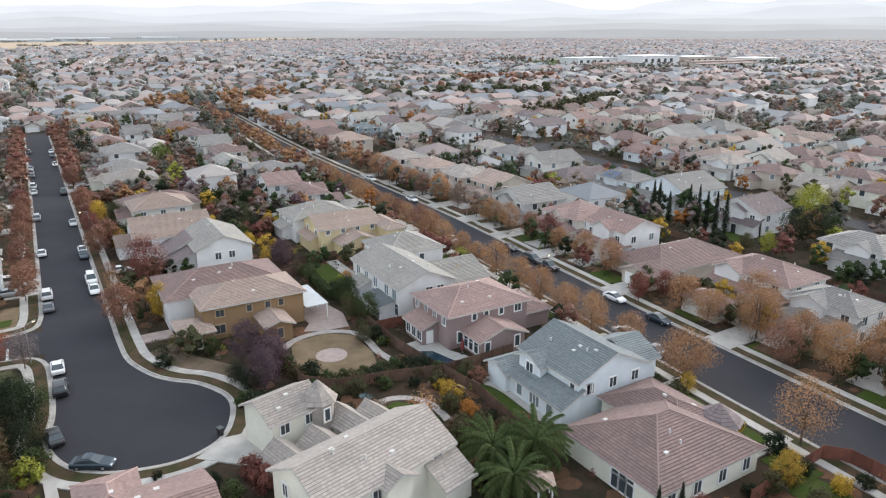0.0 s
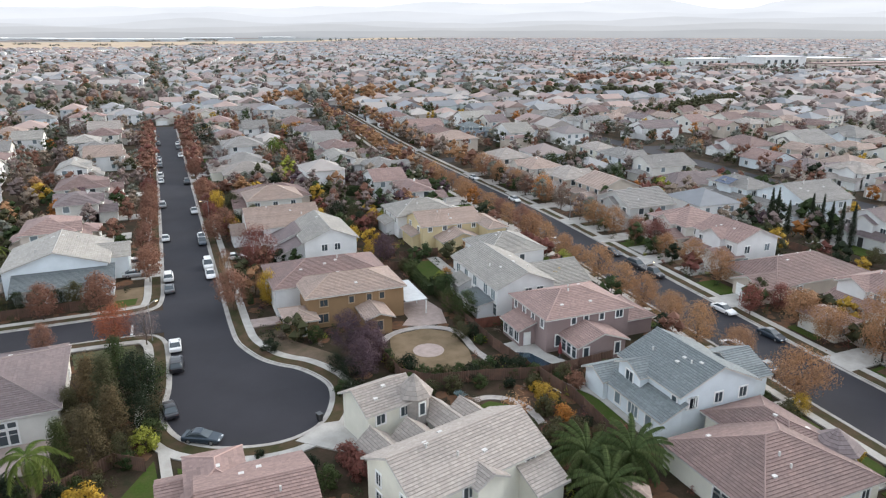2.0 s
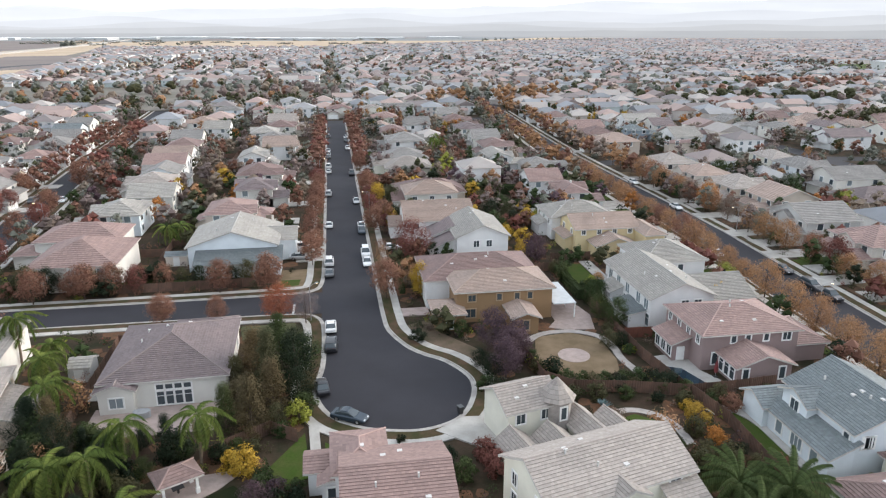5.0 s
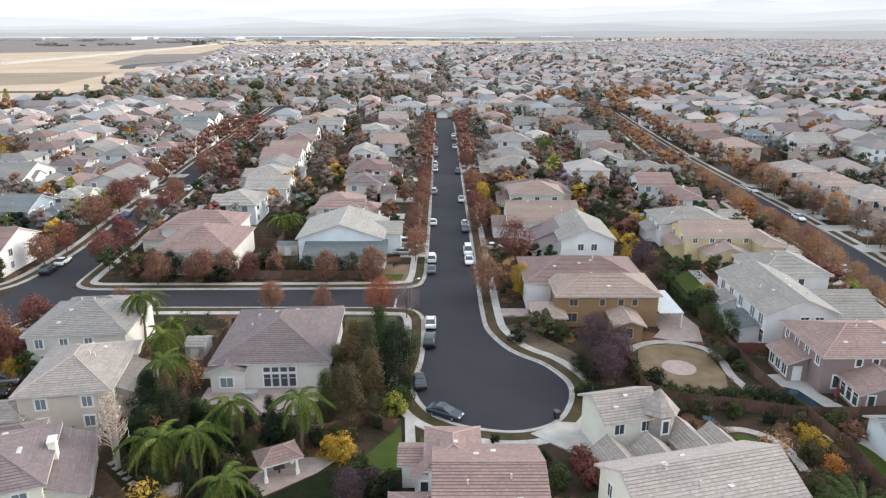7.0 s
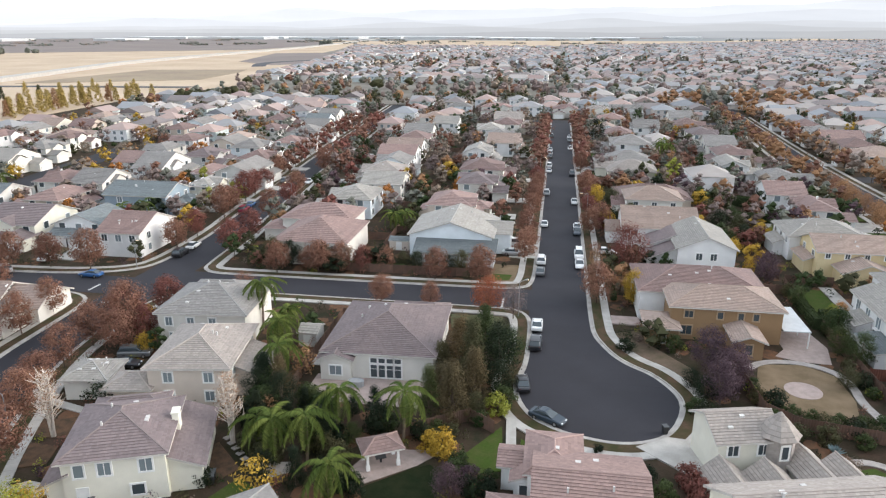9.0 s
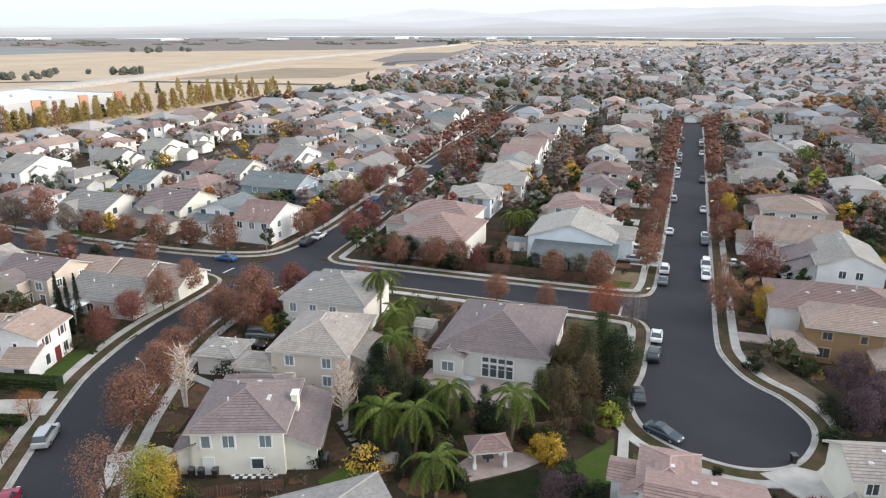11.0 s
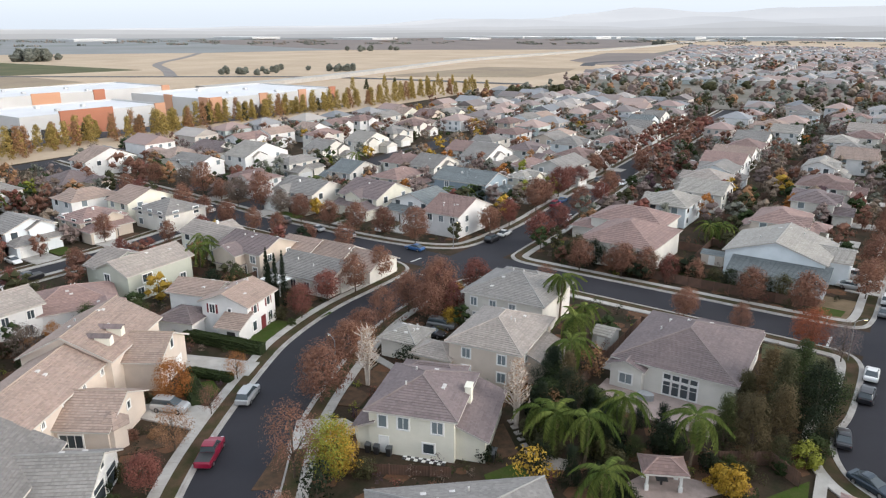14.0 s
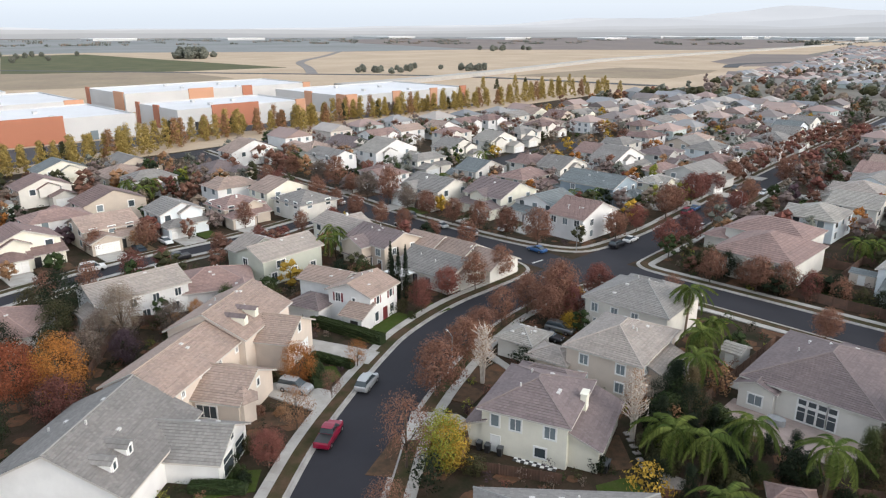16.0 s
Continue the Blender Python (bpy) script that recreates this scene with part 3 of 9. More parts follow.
def roof_parts(parent, x0, y0, x1, y1, eave, kind, pitch, roofm, near, over=0.5, caps=True):
    """hip; gx: gable with its ridge along x; gy: along y; sx+, sx-, sy+, sy-: a lean-to that rises that way."""
    X0, Y0, X1, Y1 = x0 - over, y0 - over, x1 + over, y1 + over
    e = eave - over * pitch + 0.12
    g, lines = Geo(), []
    w, d = X1 - X0, Y1 - Y0
    A, B, C, D = (X0, Y0, e), (X1, Y0, e), (X1, Y1, e), (X0, Y1, e)
    step = 0.36 if near else 0.6
    if kind == "hip":
        r = min(w, d) / 2
        h = e + r * pitch
        n = max(1, round(r * math.hypot(1, pitch) / step))
        if w >= d:
            P, Q = (X0 + r, (Y0 + Y1) / 2, h), (X1 - r, (Y0 + Y1) / 2, h)
            sides = [(A, B, Q, P), (C, D, P, Q), (D, A, P, P), (B, C, Q, Q)]
        else:
            P, Q = ((X0 + X1) / 2, Y0 + r, h), ((X0 + X1) / 2, Y1 - r, h)
            sides = [(A, B, P, P), (C, D, Q, Q), (D, A, P, Q), (B, C, Q, P)]
        lines = [(P, Q), (A, P), (B, Q if w >= d else P), (C, Q), (D, P if w >= d else Q)]
    elif kind == "gx":
        r = d / 2
        h = e + r * pitch
        n = max(1, round(r * math.hypot(1, pitch) / step))
        P, Q = (X0, (Y0 + Y1) / 2, h), (X1, (Y0 + Y1) / 2, h)
        sides = [(A, B, Q, P), (C, D, P, Q)]
        lines = [(P, Q)]
    elif kind == "gy":
        r = w / 2
        h = e + r * pitch
        n = max(1, round(r * math.hypot(1, pitch) / step))
        P, Q = ((X0 + X1) / 2, Y0, h), ((X0 + X1) / 2, Y1, h)
        sides = [(D, A, P, Q), (B, C, Q, P)]
        lines = [(P, Q)]
    else:
        r = d if kind[1] == "y" else w
        h = e + r * pitch
        n = max(1, round(r * math.hypot(1, pitch) / step))
        T = {"sy+": (A, B, (X1, Y1, h), (X0, Y1, h)), "sy-": (C, D, (X0, Y0, h), (X1, Y0, h)),
             "sx+": (D, A, (X1, Y0, h), (X1, Y1, h)), "sx-": (B, C, (X0, Y1, h), (X0, Y0, h))}
        sides = [T[kind]]
        lines = []
    fas = Geo()
    for a, b, c, dd in sides:
        plane_strips(g, a, b, c, dd, n)
        tri = Vector(c) == Vector(dd)
        low = [(p[0], p[1], p[2] - 0.2) for p in ((a, b, c) if tri else (a, b, c, dd))]
        fas.poly(low[::-1])
        fas.poly([low[0], low[1], b, a])
        if kind != "hip":
            fas.poly([low[1], low[2], c, b])
            fas.poly([low[3], low[0], a, dd])
            if kind[0] == "s":
                fas.poly([low[2], low[3], dd, c])
    roof = part("roof", g, roofm, parent)
    if not caps:
        return h
    part("fascia", fas, EAVE, roof)
    if lines and near:
        cap = Geo()
        for p, q in lines:
            p, q = Vector(p), Vector(q)
            if (q - p).length > 0.3:
                cap.tube([p + Vector((0, 0, 0.02)), q + Vector((0, 0, 0.02))], [0.11, 0.11], 5)
        part("ridge_cap", cap, CAP[roofm.name], roof)
    return h


CAP = {m.name: surface("ridge_" + k, tuple(min(0.6, v * 0.92) for v in c), None, 0.8, 0.5, 6.0, 0.15, 0.0) for (k, m), c in zip(ROOFS.items(), [
    (0.31, 0.22, 0.20), (0.25, 0.205, 0.195), (0.43, 0.30, 0.27), (0.42, 0.33, 0.27), (0.46, 0.40, 0.36), (0.32, 0.315, 0.30), (0.42, 0.405, 0.38), (0.24, 0.26, 0.27)])}


def wall_geo(x0, y0, x1, y1, base, eave, kind, pitch):
    g = Geo()
    top = eave - 0.04
    if kind in ("gx", "gy"):
        r = ((y1 - y0) if kind == "gx" else (x1 - x0)) / 2
        h = top + r * pitch
        if kind == "gx":
            m = (y0 + y1) / 2
            P, Q = (x0, m, h), (x1, m, h)
        else:
            m = (x0 + x1) / 2
            P, Q = (m, y0, h), (m, y1, h)
        a, b, c, d = (x0, y0), (x1, y0), (x1, y1), (x0, y1)
        lo, hi = [(*p, base) for p in (a, b, c, d)], [(*p, top) for p in (a, b, c, d)]
        if kind == "gx":
            g.poly([lo[0], lo[1], hi[1], hi[0]]).poly([lo[2], lo[3], hi[3], hi[2]])
            g.poly([lo[1], lo[2], hi[2], Q, hi[1]]).poly([lo[3], lo[0], hi[0], P, hi[3]])
            g.poly([hi[0], hi[1], Q, P]).poly([hi[2], hi[3], P, Q])
        else:
            g.poly([lo[0], lo[1], hi[1], P, hi[0]]).poly([lo[2], lo[3], hi[3], Q, hi[2]])
            g.poly([lo[1], lo[2], hi[2], hi[1]]).poly([lo[3], lo[0], hi[0], hi[3]])
            g.poly([hi[0], P, Q, hi[3]]).poly([hi[1], hi[2], Q, P])
        g.poly(lo[::-1])
    else:
        g.box(x0, y0, base, x1, y1, top)
    return g


WINDOW_MESHES = {}
TURN = {"s": 0, "e": 90, "n": 180, "w": 270}


def plain_window(parent, x, y, z, side, w, h, dark):
    """A simpler window for houses further off: frame and glass in one."""
    key = ("plain", w, h, dark)
    if key not in WINDOW_MESHES:
        g = Geo().box(-w / 2 - 0.2, -0.06, -0.2, w / 2 + 0.2, 0.03, h + 0.2).box(-w / 2, -0.075, 0, w / 2, -0.055, h)
        me = g.mesh("window", TRIM, GLASS if dark else GLASS_CURTAIN)
        for k in range(6, 12):
            me.polygons[k].material_index = 1
        WINDOW_MESHES[key] = me
    ob = part("window", WINDOW_MESHES[key], None, parent)
    ob.matrix_basis = pose(x, y, z, 0, 0, TURN[side])
    return ob


def window(parent, x, y, z, side, w=1.2, h=1.4, bars=1, dark=False, shutters=None, frame_m=None):
    """A framed window on a wall that faces south, east, north or west; x, y on the wall, z its foot."""
    key = (round(w, 2), round(h, 2), bars, dark, (frame_m or TRIM).name)
    if key not in WINDOW_MESHES:
        f = Geo()
        t = 0.19
        f.box(-w / 2 - t, -0.09, -t, w / 2 + t, 0.03, 0).box(-w / 2 - t, -0.09, h, w / 2 + t, 0.03, h + t)
        f.box(-w / 2 - t, -0.09, 0, -w / 2, 0.03, h).box(w / 2, -0.09, 0, w / 2 + t, 0.03, h)
        for i in range(bars):
            bx = -w / 2 + w * (i + 1) / (bars + 1)
            f.box(bx - 0.035, -0.07, 0, bx + 0.035, 0.03, h)
        if h > 1.7:
            f.box(-w / 2, -0.065, h * 0.66, w / 2, 0.03, h * 0.66 + 0.06)
        p = Geo().box(-w / 2, -0.035, 0, w / 2, 0.02, h)
        WINDOW_MESHES[key] = (f.mesh("window", frame_m or TRIM), p.mesh("pane", GLASS if dark else GLASS_CURTAIN))
    fm, pm = WINDOW_MESHES[key]
    ob = part("window", fm, None, parent)
    ob.matrix_basis = pose(x, y, z, 0, 0, TURN[side])
    part("pane", pm, None, ob)
    if shutters:
        for s in (-1, 1):
            part("shutter", Geo().box(s * (w / 2 + 0.32) - 0.18, -0.08, -0.05, s * (w / 2 + 0.32) + 0.18, 0.02, h + 0.05), shutters, ob)
    return ob


def garage_door(parent, x, y, side, w=4.8, h=2.2, z=0.1):
    key = ("garage", w, h)
    if key not in WINDOW_MESHES:
        g = Geo()
        xs, zs = [-w / 2 - 0.15], [0.0]
        for c in range(4):
            xs += [-w / 2 + w * c / 4 + k * w / 4 for k in (0.04, 0.08, 0.92, 0.96)]
            zs += [h * c / 4 + k * h / 4 for k in (0.05, 0.1, 0.9, 0.95)]
        xs.append(w / 2 + 0.15), zs.append(h + 0.12)
        for z in zs:
            for i, x in enumerate(xs):
                j = zs.index(z)
                inner = 0 < i < 17 and 0 < j < 17 and (i - 1) % 4 in (1, 2) and (j - 1) % 4 in (1, 2)
                g.v.append((x, -0.09 if inner else -0.045, z))
        g.f = [(j * 18 + i, j * 18 + i + 1, (j + 1) * 18 + i + 1, (j + 1) * 18 + i) for j in range(17) for i in range(17)]
        WINDOW_MESHES[key] = g.mesh("garage_door", TRIM)
    ob = part("garage_door", WINDOW_MESHES[key], None, parent, "white panelled garage door")
    ob.matrix_basis = pose(x, y, z, 0, 0, TURN[side])
    return ob


def door(parent, x, y, side, material=None, z=0.1):
    key = ("door", (material or DARK).name)
    if key not in WINDOW_MESHES:
        WINDOW_MESHES[key] = Geo().box(-0.5, -0.05, 0, 0.5, 0.02, 2.05).box(-0.62, -0.08, 0, -0.5, 0.02, 2.15).box(0.5, -0.08, 0, 0.62, 0.02, 2.15).box(-0.5, -0.08, 2.05, 0.5, 0.02, 2.15).mesh("door", material or DARK)
    ob = part("door", WINDOW_MESHES[key], None, parent)
    ob.matrix_basis = pose(x, y, z, 0, 0, TURN[side])
    return ob


def house(x, y, yaw, wings, wall, roof, near=True, label="", pitch=0.40, group="houses of the estate", caps=True):
    """wings: (x0, y0, x1, y1, eave, roof kind[, wall, roof, base, pitch]) in metres from x, y."""
    storeys = "two-storey" if max(w[4] for w in wings) > 4 else "single-storey"
    text = label or f"{WALL_WORDS[wall]} stucco {storeys} house with {ROOF_WORDS[roof]} tiled roof"
    h = thing("house", None, None, text, "house", group, at=pose(x, y, 0, 0, 0, yaw))
    tops = []
    for wg in wings:
        TAKEN.append([tuple((h.matrix_world @ Vector((px_, py_, 0)))[:2]) for px_, py_ in ((wg[0] - 0.4, wg[1] - 0.4), (wg[2] + 0.4, wg[1] - 0.4), (wg[2] + 0.4, wg[3] + 0.4), (wg[0] - 0.4, wg[3] + 0.4))])
    for wg in wings:
        x0, y0, x1, y1, eave, kind = wg[:6]
        wm = WALLS[wg[6] if len(wg) > 6 and wg[6] else wall]
        rm = ROOFS[wg[7] if len(wg) > 7 and wg[7] else roof]
        base = wg[8] if len(wg) > 8 else -0.05
        pt = wg[9] if len(wg) > 9 else pitch
        if kind[0] == "s":
            g = Geo()
            r = eave + ((y1 - y0) if kind[1] == "y" else (x1 - x0)) * pt
            zs = {"sy+": (eave, eave, r, r), "sy-": (r, r, eave, eave), "sx+": (eave, r, r, eave), "sx-": (r, eave, eave, r)}[kind]
            c = [(x0, y0), (x1, y0), (x1, y1), (x0, y1)]
            lo, hi = [(*p, base) for p in c], [(*p, z - 0.05) for p, z in zip(c, zs)]
            g.poly(hi).poly(lo[::-1])
            for i in range(4):
                g.poly([lo[i], lo[(i + 1) % 4], hi[(i + 1) % 4], hi[i]])
        else:
            g = wall_geo(x0, y0, x1, y1, base, eave, kind, pt)
        part("wall", g, wm, h)
        tops.append(roof_parts(h, x0, y0, x1, y1, eave, kind, pt, rm, near, caps=caps))
    if near:
        flat = sorted(wings, key=lambda w: (w[0] - w[2]) * (w[3] - w[1]))[:2]
        for k in range(7):
            wg = flat[k % 3 == 2 and len(flat) > 1]
            vx, vy = (wg[0] + (wg[2] - wg[0]) * (0.22 + 0.56 * rng.random()), wg[1] + (wg[3] - wg[1]) * (0.15 + 0.7 * rng.random()))
            z = max(roof_height(w, vx, vy, pitch) for w in wings)
            if abs(z - roof_height(wg, vx, vy, pitch)) < 0.01 and wg[5][0] != "s":
                s, up = (0.26, 0.10) if k % 4 else (0.09, 0.5)
                part("roof_vent", Geo().box(vx - s, vy - s, z - 0.2, vx + s, vy + s, z + up), VENT, h)
    return h


def roof_height(wg, x, y, pitch):
    """How high the roof of a wing stands over a spot, or 0 beside it."""
    x0, y0, x1, y1, eave, kind = wg[:6]
    p = wg[9] if len(wg) > 9 else pitch
    if not (x0 < x < x1 and y0 < y < y1):
        return 0.0
    dx, dy = min(x - x0, x1 - x), min(y - y0, y1 - y)
    d = min(dx, dy) if kind == "hip" else (dy if kind == "gx" else (dx if kind == "gy" else {"sy+": y - y0, "sy-": y1 - y, "sx+": x - x0, "sx-": x1 - x}[kind]))
    return eave + 0.12 + d * p


VENT = surface("vent_metal", (0.62, 0.60, 0.58), None, 0.6, 2.0, 9.0, 0.15, 0.0)


def side_windows(h, x0, y0, x1, y1, side, n, z, w=1.2, hh=1.4, dark=False, shutters=None, skip=()):
    """n even windows along one side of a wing."""
    for i in range(n):
        if i in skip:
            continue
        s = (i + 0.5) / n
        if side in "sn":
            window(h, x0 + (x1 - x0) * s, y0 if side == "s" else y1, z, side, w, hh, 1, dark, shutters)
        else:
            window(h, x1 if side == "e" else x0, y0 + (y1 - y0) * s, z, side, w, hh, 1, dark, shutters)


SOLID = []  # footprints that trees keep clear of: centre and half sizes, or a radius


def plot(x0, y0, x1, y1, wall, roof, kind="hip", eave=5.4, front="w", near=False, garage=True, yaw=0.0, few=False, label=""):
    """A whole ordinary house on a footprint, with a lower garage wing towards its street."""
    cx, cy = (x0 + x1) / 2, (y0 + y1) / 2
    a, b = (x1 - x0) / 2, (y1 - y0) / 2
    SOLID.append((cx, cy, a, b))
    turn = {"s": 0, "e": 90, "n": 180, "w": 270}[front] + yaw
    if front in "ew":
        a, b = b, a
    # now local: the street lies to the south (-y), a: half width, b: half depth
    two = eave > 4
    gk = rng.choice(["hip", "gy", "gy"])
    side = rng.choice([-1, 1])
    wings = []
    if kind in ("gx", "gy") and front in "ew":
        kind = "gy" if kind == "gx" else "gx"
    if two and garage:
        body = (-a, -b + 3.5, a, b, eave, kind)
        gx0, gx1 = (a - 6.2, a) if side > 0 else (-a, -a + 6.2)
        wings = [body, (gx0, -b - 0.5, gx1, -b + 5, 2.9, gk)]
        lx0, lx1 = (-a, a - 6.3) if side > 0 else (-a + 6.3, a)
        wings.append((lx0 + 0.3, -b + 1.2, lx1, -b + 4.2, 2.8, "sy+"))
        if rng.random() < 0.7:
            u = rng.uniform(-a + 3.2, a - 3.2)
            wings.append((u - 2.6, -b + 2.6, u + 2.6, b * 0.2, eave - 0.02, "gy", None, None, 2.5, 0.5))
        if kind == "hip" and rng.random() < 0.35:
            u = rng.uniform(-a + 3, a - 3)
            wings.append((u - 2.4, 0, u + 2.4, b + 0.7, eave - 0.03, "gy", None, None, 2.5, 0.5))
        if rng.random() < 0.5:
            wings.append((-a + 1.5, b - 1, a - 4, b + 2.6, 2.8, "sy-" if rng.random() < 0.5 else "hip"))
    elif garage:
        body = (-a, -b, a, b, eave, kind)
        gx0, gx1 = (a - 6.5, a + 0.2) if side > 0 else (-a - 0.2, -a + 6.5)
        wings = [body, (gx0, -b - 3.5, gx1, -b + 4, eave - 0.1, gk)]
    else:
        wings = [(-a, -b, a, b, eave, kind)]
    if few:
        wings = [w for w in wings if w[5][0] != "s"][:3]
    h = house(cx, cy, turn, wings, wall, roof, near, label, caps=not few)
    zf = 3.4
    if two:
        yb = wings[0]
        shown = (0, 90 if cx < 0 else 270)
        for sd, n in (("s", 3), ("n", 3), ("e", 2), ("w", 2)):
            if few and round(TURN[sd] + turn - yaw) % 360 not in shown or math.hypot(cx, cy + 107) > 150 and -math.cos(radians(TURN[sd] + turn)) > 0.7:
                continue
            for i in range(n if not few else 2):
                k = n if not few else 2
                s = (i + 0.5) / k
                wx = yb[0] + (yb[2] - yb[0]) * s if sd in "sn" else (yb[2] if sd == "e" else yb[0])
                wy = yb[1] + (yb[3] - yb[1]) * s if sd in "ew" else (yb[1] if sd == "s" else yb[3])
                if near:
                    window(h, wx, wy, zf, sd, 1.25, 1.4, 1, i % 2 == 0)
                else:
                    plain_window(h, wx, wy, zf, sd, 1.35, 1.45, i % 2 == 0)
                if sd in "new" and i != 1 and not few:
                    plain_window(h, wx, wy, 0.9, sd, 1.4 if i else 1.1, 1.35, i % 2 == 1)
    else:
        for sd in "new":
            side_windows(h, -a, -b, a, b, sd, 2, 0.95, 1.4, 1.3, dark=rng.random() < 0.5)
    if not few:
        flues = Geo()
        for _ in range(1):
            fx, fy = rng.uniform(-a + 2.5, a - 2.5), rng.uniform(-b * 0.3 + 1, b - 2.5)
            fz = eave + 0.40 * min(a - abs(fx), b - abs(fy)) - 0.1
            flues.box(fx - 0.2, fy - 0.2, fz - 0.4, fx + 0.2, fy + 0.2, fz + 0.25)
        part("roof_vent", flues, TRIM, h)
    if garage:
        gw = wings[1]
        if few:
            part("garage_door", Geo().box((gw[0] + gw[2]) / 2 - 2.4, gw[1] - 0.06, 0, (gw[0] + gw[2]) / 2 + 2.4, gw[1] + 0.02, 2.2), TRIM, h)
        else:
            garage_door(h, (gw[0] + gw[2]) / 2, gw[1], "s")
            door(h, -side * 1.2, wings[2][1] if two else -b, "s")
        dx0, dx1 = (gw[0] + gw[2]) / 2 - 2.6, (gw[0] + gw[2]) / 2 + 2.6
        q = pose(cx, cy, 0, 0, 0, turn)
        ring = [q @ Vector((px_, py_, 0)) for px_, py_ in ((dx0, gw[1] - 6.5), (dx1, gw[1] - 6.5), (dx1, gw[1] + 0.1), (dx0, gw[1] + 0.1))]
        if not few:
            patch([(v.x, v.y) for v in ring], CONCRETE, "pale concrete driveway to a garage", 0.19, "driveway", "driveway")
            lx0, lx1 = (-a, dx0 - 0.6) if side > 0 else (dx1 + 0.6, a)
            ring = [q @ Vector((px_, py_, 0)) for px_, py_ in ((lx0, gw[1] - 4.0), (lx1, gw[1] - 4.0), (lx1, gw[1] + 1.5), (lx0, gw[1] + 1.5))]
            patch([(v.x, v.y) for v in ring], rng.choice([LAWN, DRYLAWN, MULCH]), "small front garden", 0.14)
    return h


# ---- the houses nearest to the drone, one by one ----
# cream house with a stone turret, beside the turning circle
h = house(22.8, -50.2, 14, [(-8, -4.4, 8, 4.6, 5.3, "gx"), (-3.4, 12.4, 3.2, 18.4, 4.9, "gx"), (-1.0, 4.4, 2.6, 10.4, 2.3, "gy", None, None, -0.05, 0.75), (-5.2, 4.4, -1.8, 11.4, 2.2, "gy", None, None, -0.05, 0.75), (4.3, 4.4, 7.5, 13.6, 2.3, "gy", None, None, -0.05, 0.75), (7.6, 3.6, 10.6, 11.2, 2.2, "gy", None, None, -0.05, 0.75), (-1.6, -5.4, 1.6, -1.0, 5.05, "gy", None, None, 2.5, 0.5), (4.6, -7.2, 8.2, -4.4, 2.8, "sy+")], "cream", "sand",
          label="cream stucco house with a stone turret and sandy tiled roof", pitch=0.52)
side_windows(h, -8, -4.4, 8, 4.6, "s", 4, 3.3, 1.2, 1.4, dark=True, skip=(2,))
side_windows(h, -8, -4.4, 8, 4.6, "w", 2, 3.3, 0.8, 1.4, dark=True)
side_windows(h, -8, -4.4, 8, 4.6, "w", 2, 0.9, 0.9, 1.5, dark=True)
side_windows(h, -3.4, 12.4, 3.2, 18.4, "s", 2, 3.0, 1.1, 1.2, dark=True)
garage_door(h, -3.4, 15.4, "w", 4.4)
ring8 = [(3.4 + 1.85 * math.cos(math.pi / 8 + a * math.pi / 4), 13.2 + 1.85 * math.sin(math.pi / 8 + a * math.pi / 4)) for a in range(8)]
part("turret", Geo().prism(ring8, 0, 5.25), STONE, h, "stone-clad octagonal turret")
tg = Geo()
for i in range(8):
    a, b = ring8[i], ring8[(i + 1) % 8]
    ex = [(3.4 + (p[0] - 3.4) * 1.28, 13.2 + (p[1] - 13.2) * 1.28, 5.1) for p in (a, b)]
    plane_strips(tg, ex[0], ex[1], (3.4, 13.2, 7.6), (3.4, 13.2, 7.6), 6)
    tg.poly([ex[1], ex[0], (3.4, 13.2, 5.05)])
part("turret_roof", tg, ROOFS["sand"], h)
window(h, 3.4, 11.47, 2.9, "s", 0.7, 1.5, 0, True)

# pink-roofed house south of the turning circle
h = house(2.8, -50.2, 0, [(-4.9, -5.9, 4.8, 5.8, 5.25, "gx"), (-5.8, 2.5, -0.8, 9.4, 5.1, "hip"), (-8.6, 6.2, -5.6, 9.4, 3.1, "gx"), (-7.2, 4.2, -5.0, 6.6, 2.9, "gy"), (-9.2, -4.5, -4.8, 1.2, 2.9, "hip")], "white", "pink",
          label="white stucco two-storey house with a pink terracotta tiled roof", pitch=0.36)
window(h, -6.1, 4.2, 0.5, "s", 1.0, 1.7, 0, True)
side_windows(h, -4.9, -5.9, 4.8, 5.8, "s", 3, 3.2, 1.2, 1.3, dark=True)
side_windows(h, -0.8, -5.9, 4.8, 5.8, "n", 2, 3.2, 1.2, 1.3)

# ochre house
h = house(24, 4, 0, [(-7, -6.4, 9.2, 3.5, 5.5, "hip"), (-11, 0.5, 9.0, 13.6, 5.2, "hip", "white", "brown"), (-10.8, -9.2, -6.2, -3.0, 2.9, "hip", None, "tan"), (1.2, -12.4, 5.2, -6.2, 2.9, "gy", None, "tan")], "ochre", "tan",
          label="ochre stucco two-storey house with tan and brown tiled roofs", pitch=0.36)
OCHRE_TRIM = surface("ochre_trim", (0.40, 0.29, 0.19), None, 0.7, 1.0, 8.0, 0.12, 0.0)
for wx, ww in ((-4.4, 1.2), (0.2, 0.75), (3.2, 0.75), (5.4, 0.75)):
    window(h, wx, -6.4, 3.7, "s", ww, 1.05, 1 if ww > 1 else 0, True, None, OCHRE_TRIM)
window(h, -4.6, -6.4, 0.9, "s", 1.6, 1.4, 1, True, None, OCHRE_TRIM)
window(h, 3.2, -12.4, 0.8, "s", 0.9, 1.5, 0, True, None, OCHRE_TRIM)
window(h, 9.2, -3.0, 3.6, "e", 0.9, 1.1, 0, True, None, OCHRE_TRIM)
window(h, 9.2, 0.0, 0.9, "e", 1.6, 1.4)
garage_door(h, -11, 5.5, "w")
window(h, -8.5, -9.2, 0.4, "s", 0.9, 1.9, 0, True)

